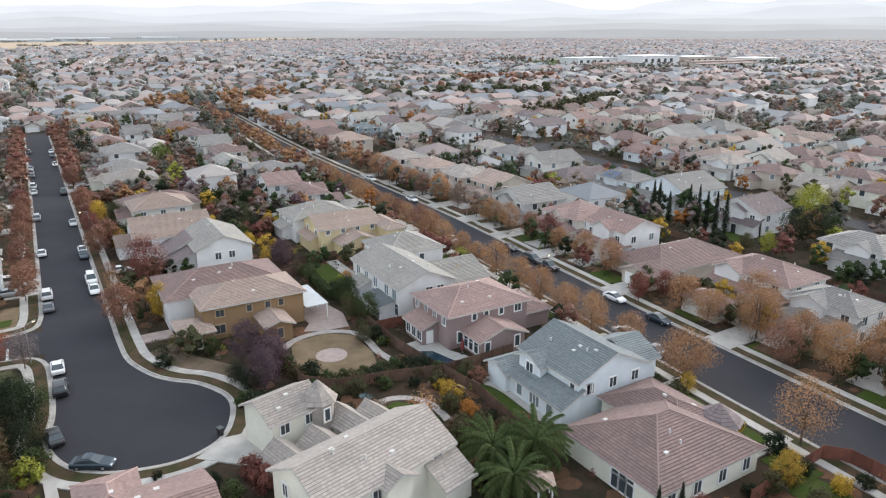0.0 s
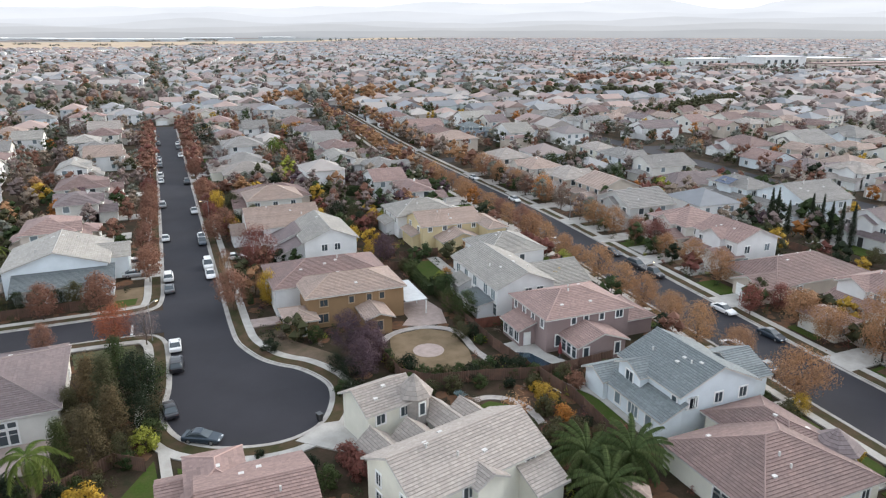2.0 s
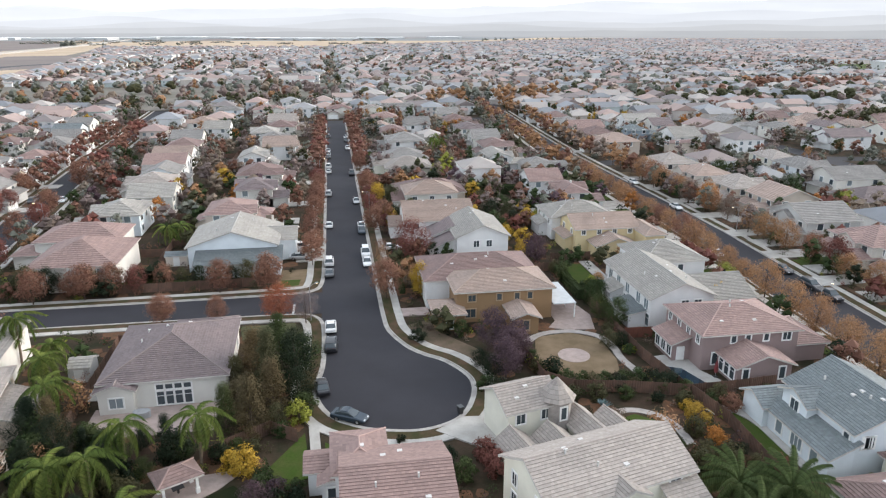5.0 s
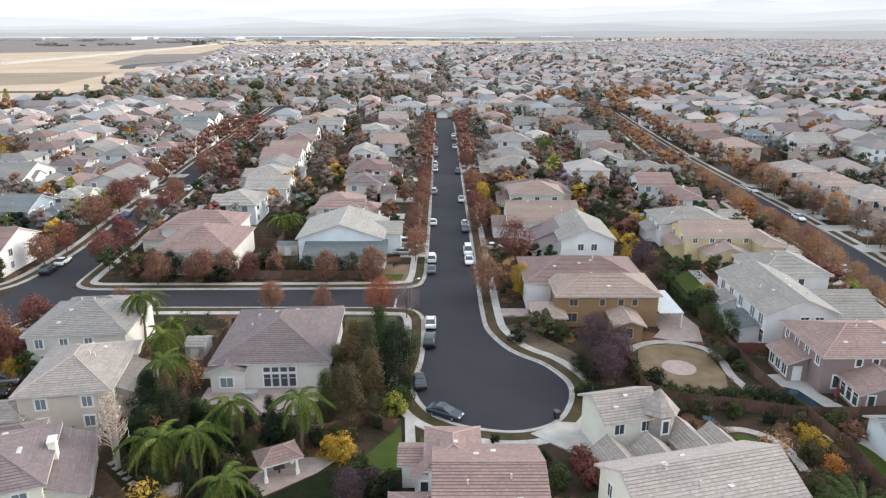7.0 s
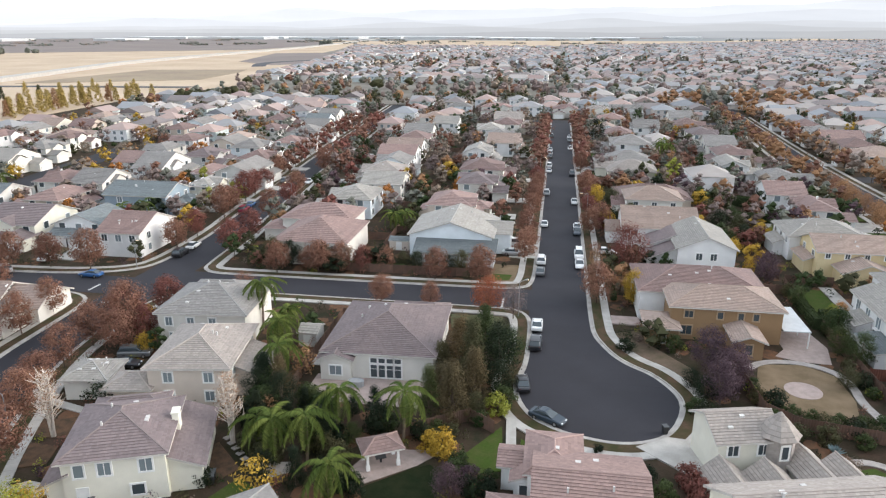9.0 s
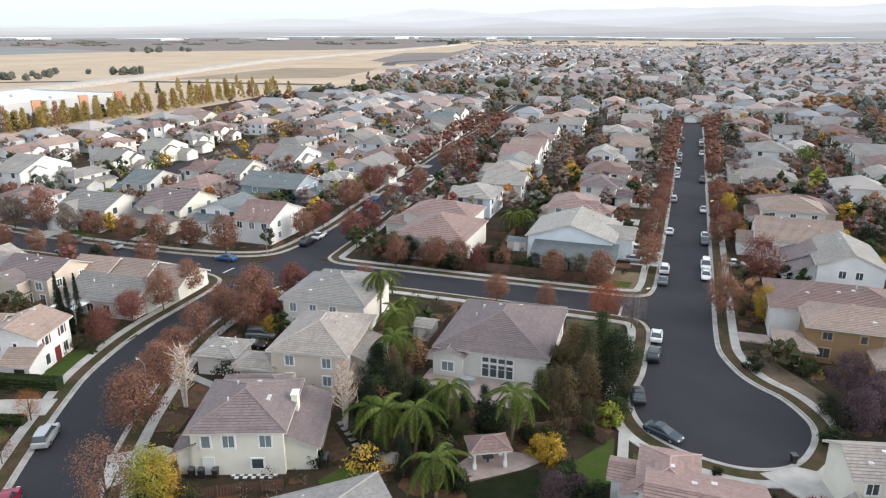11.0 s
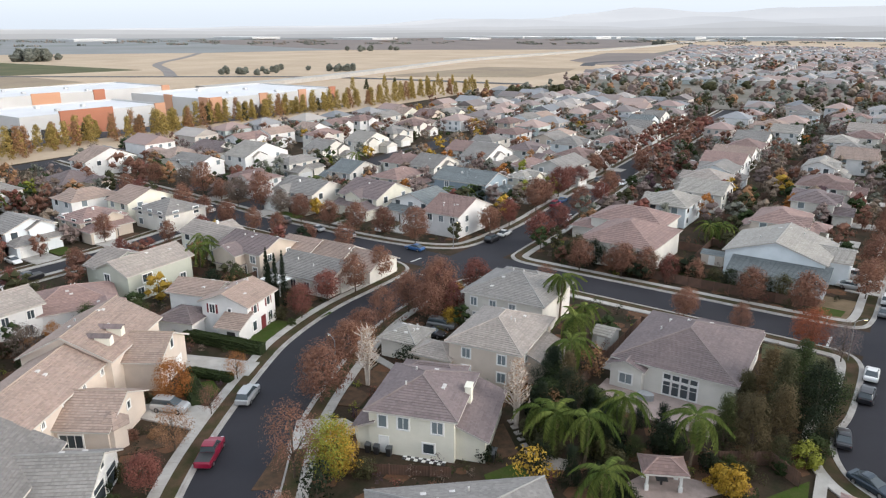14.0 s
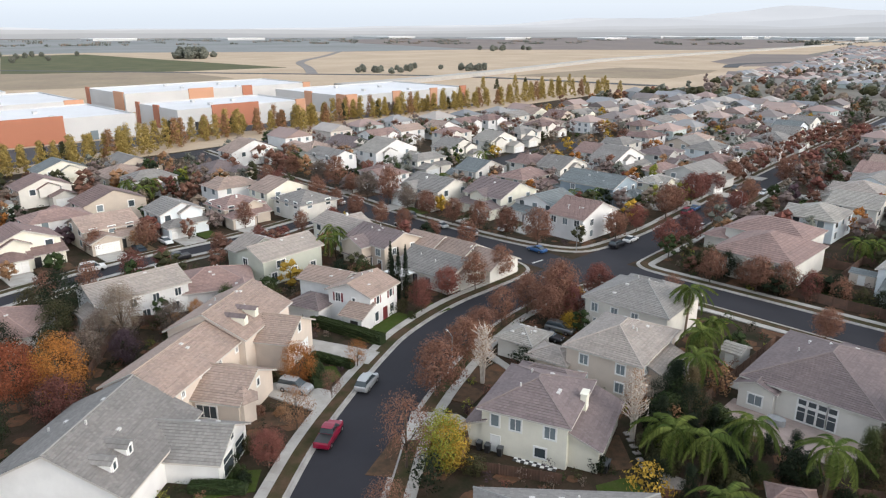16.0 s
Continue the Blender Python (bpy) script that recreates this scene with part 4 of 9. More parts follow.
# white gabled house, north of the ochre one
h = house(24, 42, 0, [(-1.4, -13.6, 9.4, 2.0, 5.5, "gy", None, "pale"), (-10.5, 0.5, 5, 14.5, 5.4, "gx", None, "tan"), (-5.8, -6.6, -1.2, 0.6, 3.9, "sx+", None, "mauve"), (-6.8, -12.4, -1.2, -6.8, 2.7, "sx+", None, "mauve"), (-13.5, 6, -10.3, 13, 2.9, "gx", None, "tan")], "white", "pale",
          label="white stucco two-storey house with grey and tan roofs", pitch=0.42)
side_windows(h, -1.4, -13.6, 9.4, 2, "s", 4, 3.2, 1.1, 1.3, dark=True, skip=(0, 3))
side_windows(h, -10.5, 0.5, -1.2, 14, "s", 2, 3.6, 1.3, 1.2, dark=True)
side_windows(h, -1.4, -13.6, 9.4, 2, "e", 3, 3.2, 1.1, 1.3)
garage_door(h, -13.5, 9.5, "w")

# tan and brown pair further on
h = house(24, 77, 0, [(-7.5, -7.5, 6, 4, 5.3, "hip", None, "tan"), (-9, 3, 10, 15.5, 3.2, "hip", "tan", "brown"), (-10.5, -4, -7.3, 3, 2.9, "gx", None, "brown")], "pale", "tan")
side_windows(h, -7.5, -7.5, 6, 4, "s", 3, 3.3, 1.1, 1.3, dark=True)
garage_door(h, -10.5, -0.5, "w")

# big mauve-roofed bungalow on the corner, with a tall paned window
h = house(-24.6, -14.5, 2, [(-7.6, -8.2, 7.6, 9.6, 4.0, "hip"), (-7.8, -9.2, -3.6, -5, 3.3, "gy"), (-1, 7.5, 7.2, 11.5, 3.6, "hip")], "pale", "mauve", label="cream stucco bungalow with a broad mauve-brown tiled roof", pitch=0.37)
for i in range(4):
    window(h, -0.6 + 1.12 * i, -8.2, 0.35, "s", 0.86, 1.8, 0, True)
    window(h, -0.6 + 1.12 * i, -8.2, 2.5, "s", 0.86, 0.66, 0, True)
window(h, -5.7, -9.2, 0.9, "s", 1.6, 1.3, 1, False)
side_windows(h, -7.6, -8.2, 7.6, 9.6, "e", 3, 0.9, 1.2, 1.3)

# pale blue house with a broad front gable
h = house(-22.4, 36, 0, [(-8.6, -5.5, 8.6, 10, 5.2, "gy", None, "pale"), (-6.6, -10, 9.4, -5.2, 2.9, "sy+", None, "slate"), (3.0, 0, 12, 8.5, 4.6, "gx", None, "pale")], "ice", "pale",
          label="pale blue two-storey house with a broad front gable and grey roofs", pitch=0.33)
side_windows(h, -6.6, -10, 9.4, -5, "s", 3, 0.8, 1.2, 1.4, dark=True, skip=(1,))
side_windows(h, -8.6, -5.5, 8.6, 10, "w", 3, 3.2, 1.1, 1.3)
garage_door(h, 12, 4.2, "e")

# white house with a western lean-to (east row, faces the avenue)
h = house(56.5, 4, 0, [(-9.4, -14.0, 1.3, 4.2, 5.5, "gy"), (-2.8, 3.2, 9.2, 14.4, 5.5, "hip"), (1.1, -9.6, 11.2, 1.8, 2.9, "gx"), (-12.4, -12.6, -9.2, -6.2, 2.4, "sx+", None, "slate", -0.05, 0.18), (-11.6, -3.0, -9.2, 1.2, 2.7, "sx+"), (-6.0, 8.0, -2.6, 13.0, 2.7, "sx+")], "white", "pale",
          label="white stucco two-storey house with pale grey tiled roofs", pitch=0.42)
for wy in (-12.4, -9.4, -5.0, -1.2, 2.4):
    window(h, -9.4, wy, 3.1, "w", 1.5, 1.7, 1, False)
for wy in (-4.6, -0.8, 2.9):
    window(h, -9.4, wy, 0.5, "w", 1.8, 2.0, 1, True)
window(h, -9.4, -13.2, 0.5, "w", 1.2, 2.0, 0, True)
for wx in (-3.6, -1.4):
    window(h, wx, -14.0, 3.6, "s", 1.2, 1.2, 1, True)
for wx in (2.0, 4.4):
    window(h, wx, 3.2, 3.5, "s", 1.0, 1.2, 0, True)
side_windows(h, -2.8, 3.2, 9.2, 14.4, "e", 3, 3.3, 1.1, 1.3)
oct8 = [(9 + 2.2 * math.cos(a * math.pi / 4), -2.5 + 2.2 * math.sin(a * math.pi / 4)) for a in range(8)]
part("turret", Geo().prism(oct8, 0, 3.2), WALLS["white"], h)
tg = Geo()
for i in range(8):
    ex = [(9 + (p[0] - 9) * 1.2, -2.5 + (p[1] + 2.5) * 1.2, 3.1) for p in (oct8[i], oct8[(i + 1) % 8])]
    plane_strips(tg, ex[0], ex[1], (9, -2.5, 4.9), (9, -2.5, 4.9), 6)
part("turret_roof", tg, ROOFS["mauve"], h)

# dusky purple house with a pool
h = house(55.5, -18.6, 0, [(-7.2, -5.6, 7.4, 5.6, 5.5, "hip"), (-4.8, -10.8, 3.2, -5.4, 2.9, "gy"), (-9.9, -2.2, -7, 3.2, 2.8, "sx+"), (7.2, -5, 12.5, 4, 2.9, "hip")], "purple", "pink",
          label="dusky purple-brown two-storey house with a pink tiled roof", pitch=0.36)
for wx in (-2.6, -0.4, 2.4):
    window(h, wx, -5.6, 4.0, "s", 0.7, 1.0, 0, True)
window(h, 5.6, -5.6, 3.9, "s", 1.2, 1.3, 1, True)
window(h, -5.2, -5.6, 0.9, "s", 0.8, 1.7, 0, True)
for wx in (-3.6, 1.8):
    window(h, wx, -10.8, 0.8, "s", 0.8, 1.7, 0, True)
for wy in (-9.6, -8.2, -6.8):
    window(h, -4.8, wy, 0.6, "w", 1.0, 1.8, 0, True)
side_windows(h, -7.2, -5.6, 7, 5.6, "w", 4, 3.7, 0.8, 1.3, dark=True)
side_windows(h, -9.9, -2.2, -7, 3.2, "w", 3, 0.7, 1.2, 1.6, dark=True)
door(h, -8.6, -2.2, "s", TRIM)
tg = Geo()
oct8 = [(8.8 + 1.9 * math.cos(a * math.pi / 4), -1 + 1.9 * math.sin(a * math.pi / 4)) for a in range(8)]
part("turret", Geo().prism(oct8, 0, 3.6), WALLS["purple"], h)
for i in range(8):
    ex = [(8.8 + (p[0] - 8.8) * 1.25, -1 + (p[1] + 1) * 1.25, 3.5) for p in (oct8[i], oct8[(i + 1) % 8])]
    plane_strips(tg, ex[0], ex[1], (8.8, -1, 5.2), (8.8, -1, 5.2), 6)
part("turret_roof", tg, ROOFS["pink"], h)

# white house with slate roof and a long western lean-to
h = house(57, -44, 0, [(-5.4, -5.7, 6.0, 5.9, 5.5, "gy"), (-6.6, 0.3, 0, 4.8, 5.3, "gx"), (-8.1, -5.9, -5.2, 5.2, 2.8, "sx+"), (5.8, -4, 9.8, 4, 4.6, "gx"), (-8.8, 4.8, -4, 9, 3.0, "gx")], "ice", "slate",
          label="white two-storey house with slate blue-grey tiled roofs", pitch=0.46)
side_windows(h, -5.4, -5.7, 6.0, 5.9, "s", 3, 3.4, 1.1, 1.3, dark=True)
window(h, -3.8, -5.7, 3.4, "s", 1.0, 1.3, 0, True)
window(h, 1.0, -5.7, 0.8, "s", 1.4, 1.5, 1, True)
for wy in (-3.6, -0.6, 2.6):
    window(h, -8.1, wy, 0.6, "w", 1.9 if wy == -0.6 else 1.1, 1.7, 2 if wy == -0.6 else 0, False)
window(h, -6.6, 2.5, 3.5, "w", 1.4, 1.4, 1, True)
window(h, -5.4, -4.6, 3.9, "w", 0.8, 0.9, 0, True)

# broad brown-roofed bungalow with an octagonal porch
h = house(54, -60.6, 1, [(-7.8, -7.0, 8.0, 6.8, 3.1, "hip"), (1.0, -2, 9.6, 10.0, 3.1, "hip")], "cream", "brown", label="cream stucco bungalow with a broad reddish brown tiled roof", pitch=0.44)
for i in range(3):
    window(h, -7.8, -3.4 + 1.1 * i, 0.3, "w", 0.9, 1.5, 0, True)
    window(h, -7.8, -3.4 + 1.1 * i, 2.0, "w", 0.9, 0.6, 0, True)
side_windows(h, -7.8, -7, 8, 6.8, "s", 4, 0.8, 1.1, 1.5, dark=True)
tg = Geo()
oct8 = [(8.6 + 2.3 * math.cos(a * math.pi / 4), -1.2 + 2.3 * math.sin(a * math.pi / 4)) for a in range(8)]
part("turret", Geo().prism(oct8, 0, 3.4), WALLS["cream"], h)
for i in range(8):
    ex = [(8.6 + (p[0] - 8.6) * 1.25, -1.2 + (p[1] + 1.2) * 1.25, 3.35) for p in (oct8[i], oct8[(i + 1) % 8])]
    plane_strips(tg, ex[0], ex[1], (8.6, -1.2, 5.4), (8.6, -1.2, 5.4), 7)
part("turret_roof", tg, ROOFS["mauve"], h)

# yellow house and its grey-roofed neighbour
h = house(56, 35, 0, [(-7, -4, 7, 6.5, 5.3, "gx", None, "tan"), (6.5, -9.5, 10.6, 2, 5.0, "hip", None, "tan"), (-4, -9.4, 4.6, -3.8, 2.9, "gy", None, "tan"), (-8.6, -2, -6.8, 5, 2.9, "sx+", None, "tan")], "yellow", "tan", pitch=0.38)
side_windows(h, -7, -4, 7, 6.5, "s", 4, 4.0, 0.8, 0.9, dark=True)
side_windows(h, -7, -4, 7, 6.5, "w", 2, 3.4, 1.1, 1.3, dark=True)
h = house(54.5, 47, 0, [(-7.6, -5.5, 7, 6, 5.3, "hip"), (5, -4, 12, 5, 3.2, "hip"), (-9.6, -2, -7.4, 4, 2.8, "sx+")], "white", "pale")
side_windows(h, -7.6, -5.5, 7, 6, "w", 3, 3.3, 1.0, 1.3, dark=True)

# cream house by the curved street, with an eastern lean-to and a chimney
h = house(-45.7, -47.3, 20.5, [(-4.9, -5.4, 4.9, 5.4, 5.5, "hip"), (4.7, -4.6, 8.2, 6.2, 3.0, "sx-"), (-6.6, -5.2, -4.7, 0.5, 2.9, "sx+"), (-4.5, 5, 3, 8.5, 4.6, "hip")], "cream", "mauve",
          label="cream stucco two-storey house with a mauve-brown tiled roof and chimney", pitch=0.42)
part("chimney", Geo().box(4.8, 0.2, 0, 5.5, 1.5, 6.3).box(4.72, 0.12, 6.3, 5.58, 1.58, 6.45), WALLS["cream"], h, "cream stucco chimney")
for wx in (-3.3, -0.9, 3.0):
    window(h, wx, -5.4, 3.4, "s", 0.9 if wx == -3.3 else 1.2, 1.4, 1 if wx != -3.3 else 0, False)
window(h, 2.0, -5.4, 0.8, "s", 1.2, 1.15, 0, True)
door(h, -3.2, -5.4, "s", TRIM)

# sandy-roofed house and its casita
h = house(-47, -27.2, 9, [(-5.2, -6.3, 5.0, 6.8, 5.5, "hip"), (-10.5, -6.8, -5, -2.4, 2.8, "hip"), (4.8, -3.5, 8.5, 4, 2.9, "sx-")], "peach", "sand", label="beige stucco two-storey house with a sandy tiled roof", pitch=0.42)
side_windows(h, -5.2, -6.3, 5, 6.8, "s", 2, 3.4, 1.1, 1.3)
side_windows(h, -5.2, -6.3, 5, 6.8, "s", 2, 0.8, 1.1, 1.3)
side_windows(h, -5.2, -6.3, 5, 6.8, "e", 3, 3.4, 1.0, 1.4)
h = house(-60.6, -31.5, 9, [(-2.7, -2.7, 2.7, 2.7, 3.0, "hip")], "pale", "pale", label="small pale stucco casita with a pale grey tiled roof")
# pale two-storey house at the bend
h = house(-53.5, -10.8, 5, [(-6.6, -6.2, 6.8, 6.0, 5.5, "hip"), (-10, -2, -6.4, 4.5, 2.9, "hip"), (-6, 5.5, 2, 9, 5.0, "hip")], "pale", "grey")
side_windows(h, -6.6, -6.2, 6.8, 6, "s", 4, 3.4, 1.0, 1.3, skip=(3,))
side_windows(h, -6.6, -6.2, 6.8, 6, "s", 3, 0.8, 1.2, 1.4)

# grey roof in the foreground
h = house(-30.2, -63.4, 42, [(-7.5, -7, 8.5, 4.6, 5.2, "hip")], "pale", "grey", label="house with a broad grey tiled hip roof")

# houses west of the curved street
h = house(-73.6, -86.6, -51.3, [(-7.5, -7.5, 7.5, 7.5, 3.7, "gx", None, None, -0.05, 0.52), (-7.0, 5.0, 0.4, 13.4, 3.0, "gy", None, None, -0.05, 0.55)], "white", "grey",
          label="white house with a steep grey tiled roof and two dormers")
for dx in (2.6, 5.4):
    dm = part("dormer", wall_geo(dx - 0.6, 3.4, dx + 0.6, 5.4, 4.6, 5.9, "gy", 0.6), WALLS["white"], h)
    roof_parts(dm, dx - 0.6, 2.2, dx + 0.6, 5.4, 5.9, "gy", 0.6, ROOFS["grey"], False, 0.25, False)
    window(dm, dx, 5.4, 5.0, "n", 0.5, 0.8, 0, True)
RED = plain("red_paint", (0.16, 0.025, 0.028), 0.55)
window(h, -7.5, 2.0, 3.2, "w", 0.7, 1.3, 0, True, RED)
for wx in (-6.2, -3.4, -0.4):
    part("post", Geo().box(wx - 0.12, 13.0, 0, wx + 0.12, 13.25, 2.9), TRIM, h)
# Dark panes stand in for the shade of the open porch behind the posts.
window(h, -5.0, 13.4, 0.25, "n", 2.4, 2.2, 0, True)
window(h, -1.9, 13.4, 0.25, "n", 2.4, 2.2, 0, True)
window(h, -3.3, 13.4, 3.4, "n", 0.8, 1.0, 0, True)
h = house(-83.6, -73.0, 32, [(-4.6, -8.2, 4.6, 8.4, 5.4, "gy"), (-6.2, 7.0, 5.6, 20.5, 5.8, "gy"), (3.8, -4.6, 10.8, 4.2, 3.1, "gx", "peach", "tan"), (5.4, 9.6, 10.4, 18, 4.4, "gx", None, "tan")], "peach", "tan",
          label="large pale stucco house with steep tan tiled gables", pitch=0.5)
side_windows(h, -4.6, -8.2, 4.6, 8.4, "e", 4, 4.0, 0.5, 0.8, dark=True)
window(h, 0.5, -8.2, 3.4, "s", 1.6, 1.3, 1, True)
window(h, 6.5, -4.6, 0.6, "s", 2.6, 1.6, 2, True)
hp = part("bay", Geo().prism([(10.6 + 1.6 * math.cos(a * math.pi / 3), -3 + 1.6 * math.sin(a * math.pi / 3)) for a in range(6)], 0, 3.0), WALLS["peach"], h)
tg = Geo()
for a in range(6):
    e0, e1 = [(10.6 + 2 * math.cos(k * math.pi / 3), -3 + 2 * math.sin(k * math.pi / 3), 2.95) for k in (a, a + 1)]
    plane_strips(tg, e0, e1, (10.6, -3, 4.5), (10.6, -3, 4.5), 5)
part("roof", tg, ROOFS["tan"], hp)
for dx in (9.6, 12.6):
    dm = part("dormer", wall_geo(2.6, dx - 0.5, 4.6, dx + 0.5, 6.6, 7.7, "gx", 0.7), WALLS["cream"], h)
    roof_parts(dm, 1.6, dx - 0.5, 4.6, dx + 0.5, 7.7, "gx", 0.7, ROOFS["mauve"], False, 0.2, False)
garage_door(h, 10.4, 13.8, "e", 4.8)
window(h, 10.4, 13.8, 4.4, "e", 0.8, 1.2, 0, True)
window(h, 10.8, 0.4, 2.9, "e", 0.6, 0.9, 0, True)
h = house(-88.4, -39.2, 17, [(-4.1, -3.9, 4.1, 3.9, 5.3, "gy"), (-12, -1.5, -3.9, 4.8, 5.1, "gx"), (0.6, -6.8, 4.3, -3.7, 2.8, "sy+"), (-10, -7, -3.9, -1.3, 2.8, "hip", None, "mauve")], "white", "tan",
          label="white stucco two-storey house with red shutters and a tan tiled roof", pitch=0.38)
window(h, -2.2, -3.9, 3.5, "s", 0.9, 1.4, 1, True, RED)
window(h, 0.9, -3.9, 3.7, "s", 0.5, 0.8, 0, True)
for wy in (-1.9, 1.9):
    window(h, 4.1, wy, 3.5, "e", 0.8, 1.3, 0, True, RED)
window(h, 4.1, 2.2, 0.7, "e", 1.1, 1.5, 1, True)
window(h, 4.1, -2.3, 0.7, "e", 1.0, 1.5, 0, True)
door(h, 4.1, 0.2, "e", RED)
# Flat dark panel added for the shade inside the porch arch.
part("arch_shade_panel", Geo().box(2.2, -6.86, 0.0, 3.6, -6.78, 2.1), DARK, h, "dark panel standing for the shaded opening of the porch arch")
h = house(-91.5, -18, 4, [(-6.8, -5.2, 6.2, 5.2, 3.1, "gx"), (-13.6, 2.4, -5.8, 12.0, 3.6, "gx", None, "tan"), (-5.6, 3.0, 1.6, 13.0, 3.3, "gx", None, "tan"), (1.8, 4.2, 8.4, 13.0, 2.9, "gx", None, "tan"), (2.6, -2.0, 6.6, 3.4, 3.3, "gx", None, "tan")], "pale", "grey",
          label="single-storey house with three tan gables and a white porch", pitch=0.46)
side_windows(h, -6.8, -5.2, 6.2, 5.2, "s", 4, 0.7, 1.2, 1.5, dark=True, skip=(0,))
window(h, 6.6, 0.7, 1.2, "e", 0.9, 1.2, 0, True)
for wy in (7.2, 8.0):
    window(h, 1.6, wy, 4.4, "e", 0.6, 0.9, 0, True)
porch = part("porch_roof", Geo().box(-6.4, -9.0, 2.5, -1.6, -5.3, 2.64), TRIM, h, "white flat porch roof")
for wx in (-6.2, -1.8):
    part("post", Geo().box(wx - 0.1, -8.9, -0.05, wx + 0.1, -8.7, 2.5), TRIM, h)
h = house(-107.8, -18.3, 2, [(-5.9, -5.0, 5.6, 4.9, 5.2, "gx"), (-4.6, -7.4, 1.6, -4.8, 5.0, "gy", None, None, 2.6, 0.42), (-4.4, -7.2, 1.4, -4.8, 2.7, "hip")], "tan", "mauve", label="beige-grey two-storey house with a mauve-brown tiled roof")
side_windows(h, -5.9, -5, 5.6, 4.9, "s", 3, 3.2, 1.3, 1.3)
side_windows(h, -5.9, -5, 5.6, 4.9, "s", 4, 0.5, 1.0, 1.8, dark=True)
side_windows(h, -5.9, -5, 5.6, 4.9, "e", 2, 3.3, 0.9, 1.2, dark=True)
h = house(-116.2, -37.6, 5, [(-4.3, -6.9, 4.2, 6.8, 5.2, "gy"), (-9.4, -5.5, -4.1, 4.0, 4.6, "gx")], "sage", "sand", label="pale sage-green two-storey house with a sandy grey gabled roof", pitch=0.42)
window(h, -1.4, -6.9, 3.2, "s", 1.3, 1.3, 1, True)
window(h, 4.2, -3.0, 3.1, "e", 1.9, 1.3, 1, True)
side_windows(h, -4.3, -6.9, 4.2, 6.8, "e", 3, 0.6, 1.2, 1.7, dark=True)
h = house(-115.5, -66, 0, [(-4.5, -7.4, 4.5, 7.3, 5.2, "gy"), (1.0, -9.4, 5.4, -5.6, 3.6, "gx"), (-8, -2, -4.3, 6, 3.0, "sx+")], "white", "sand", label="white two-storey house with a sandy grey gabled roof")
side_windows(h, -4.5, -7.4, 4.5, 7.3, "e", 4, 3.2, 1.0, 1.3, dark=True, skip=(0,))
side_windows(h, -4.5, -7.4, 4.5, 7.3, "e", 3, 0.8, 1.2, 1.4, dark=True, skip=(0,))
h = house(-113.5, -52.5, 65, [(-7, -5, 6, 6, 3.2, "hip"), (2, -8, 7, -4, 3.2, "gy")], "white", "pink")
h = house(-119, -85, 60, [(-6, -6, 6, 6, 3.1, "hip")], "white", "pink")
for hx, hy, hr in ((22.8, -50, 9), (20, -35, 5), (2.8, -47, 9), (24, 0, 10), (24, 12, 10), (28, 34, 8), (22, 50, 9), (24, 78, 11), (24, 88, 10), (-24.6, -20, 9), (-24.6, -9, 9), (-22.4, 36, 12), (53, -4, 9), (58, 10, 9),
                   (55.5, -18.6, 10), (57, -44, 9), (54, -60, 11), (57, 35, 10), (55, 47, 9), (-43, -47, 8), (-47, -27, 8), (-60, -31, 4), (-53.5, -10.8, 8), (-30, -63, 9), (-73, -86, 10), (-69, -79, 6), (-83, -73, 9),
                   (-90, -60, 9), (-80, -62, 5), (-75, -72, 5), (-88, -39, 7), (-97, -40, 6), (-91, -18, 9), (-99, -9, 6), (-92, -9, 6), (-107.8, -18, 8), (-116.5, -41, 7), (-116.5, -34, 7), (-115.5, -62, 7), (-115.5, -70, 7), (-113, -52, 7), (-119, -85, 7)):
    SOLID.append((hx, hy, hr))

# ---- ordinary houses, row by row: east side of the long street ----
plot(15, 117, 30, 130, "cream", "sand", "hip", 3.2, "w")
plot(15, 134, 31, 148, "pale", "grey", "hip", 3.2, "w")
plot(16, 160, 33, 174, "white", "grey", "hip", 5.2, "w")
plot(15, 186, 29, 200, "pale", "brown", "hip", 5.2, "w")
plot(28, 207, 42, 221, "white", "grey", "gx", 5.2, "w", few=True)
plot(15, 236, 30, 249, "cream", "pink", "hip", 5.2, "w", few=True)
plot(-4, 277, 9, 290, "pale", "brown", "hip", 5.0, "s", few=True)
plot(14, 277, 26, 289, "pale", "sand", "hip", 5.0, "s", few=True)
plot(28, 283, 44, 295, "white", "grey", "gx", 5.0, "s", few=True)
# row that faces the avenue from the west
plot(57, 65, 68, 78, "white", "brown", "hip", 5.2, "e")
plot(53, 81, 66, 93, "white", "pink", "gx", 5.2, "e")
plot(50, 121, 61, 134, "white", "pale", "gy", 5.2, "e")
plot(60, 112, 71, 124, "white", "grey", "hip", 3.2, "e")
plot(53, 142, 67, 156, "grey", "brown", "hip", 5.2, "e")
plot(53, 162, 67, 176, "pale", "grey", "gx", 5.2, "e")
plot(52, 190, 66, 204, "pale", "mauve", "hip", 5.2, "e", few=True)
plot(50, 219, 66, 232, "white", "brown", "hip", 5.2, "e", few=True)
plot(52, 246, 66, 260, "pale", "grey", "gx", 5.2, "e", few=True)
# east of the avenue
plot(98.5, -55, 110.5, -44, "white", "grey", "hip", 5.3, "w", True)
plot(101, -42, 115, -27, "white", "pink", "hip", 5.3, "w", True)
plot(91.5, -38, 96.5, -31, "pale", "pink", "hip", 3.0, "w", True, garage=False)
plot(96.5, -21.5, 119, -8.5, "tan", "brown", "hip", 3.0, "w", True)
plot(99, -5.6, 113, 6.5, "white", "pink", "gy", 6.0, "w", True)
plot(99, 9.5, 115, 22, "pale", "pink", "hip", 5.3, "w")
plot(98, 28, 114.5, 42, "grey", "grey", "gx", 5.3, "w")
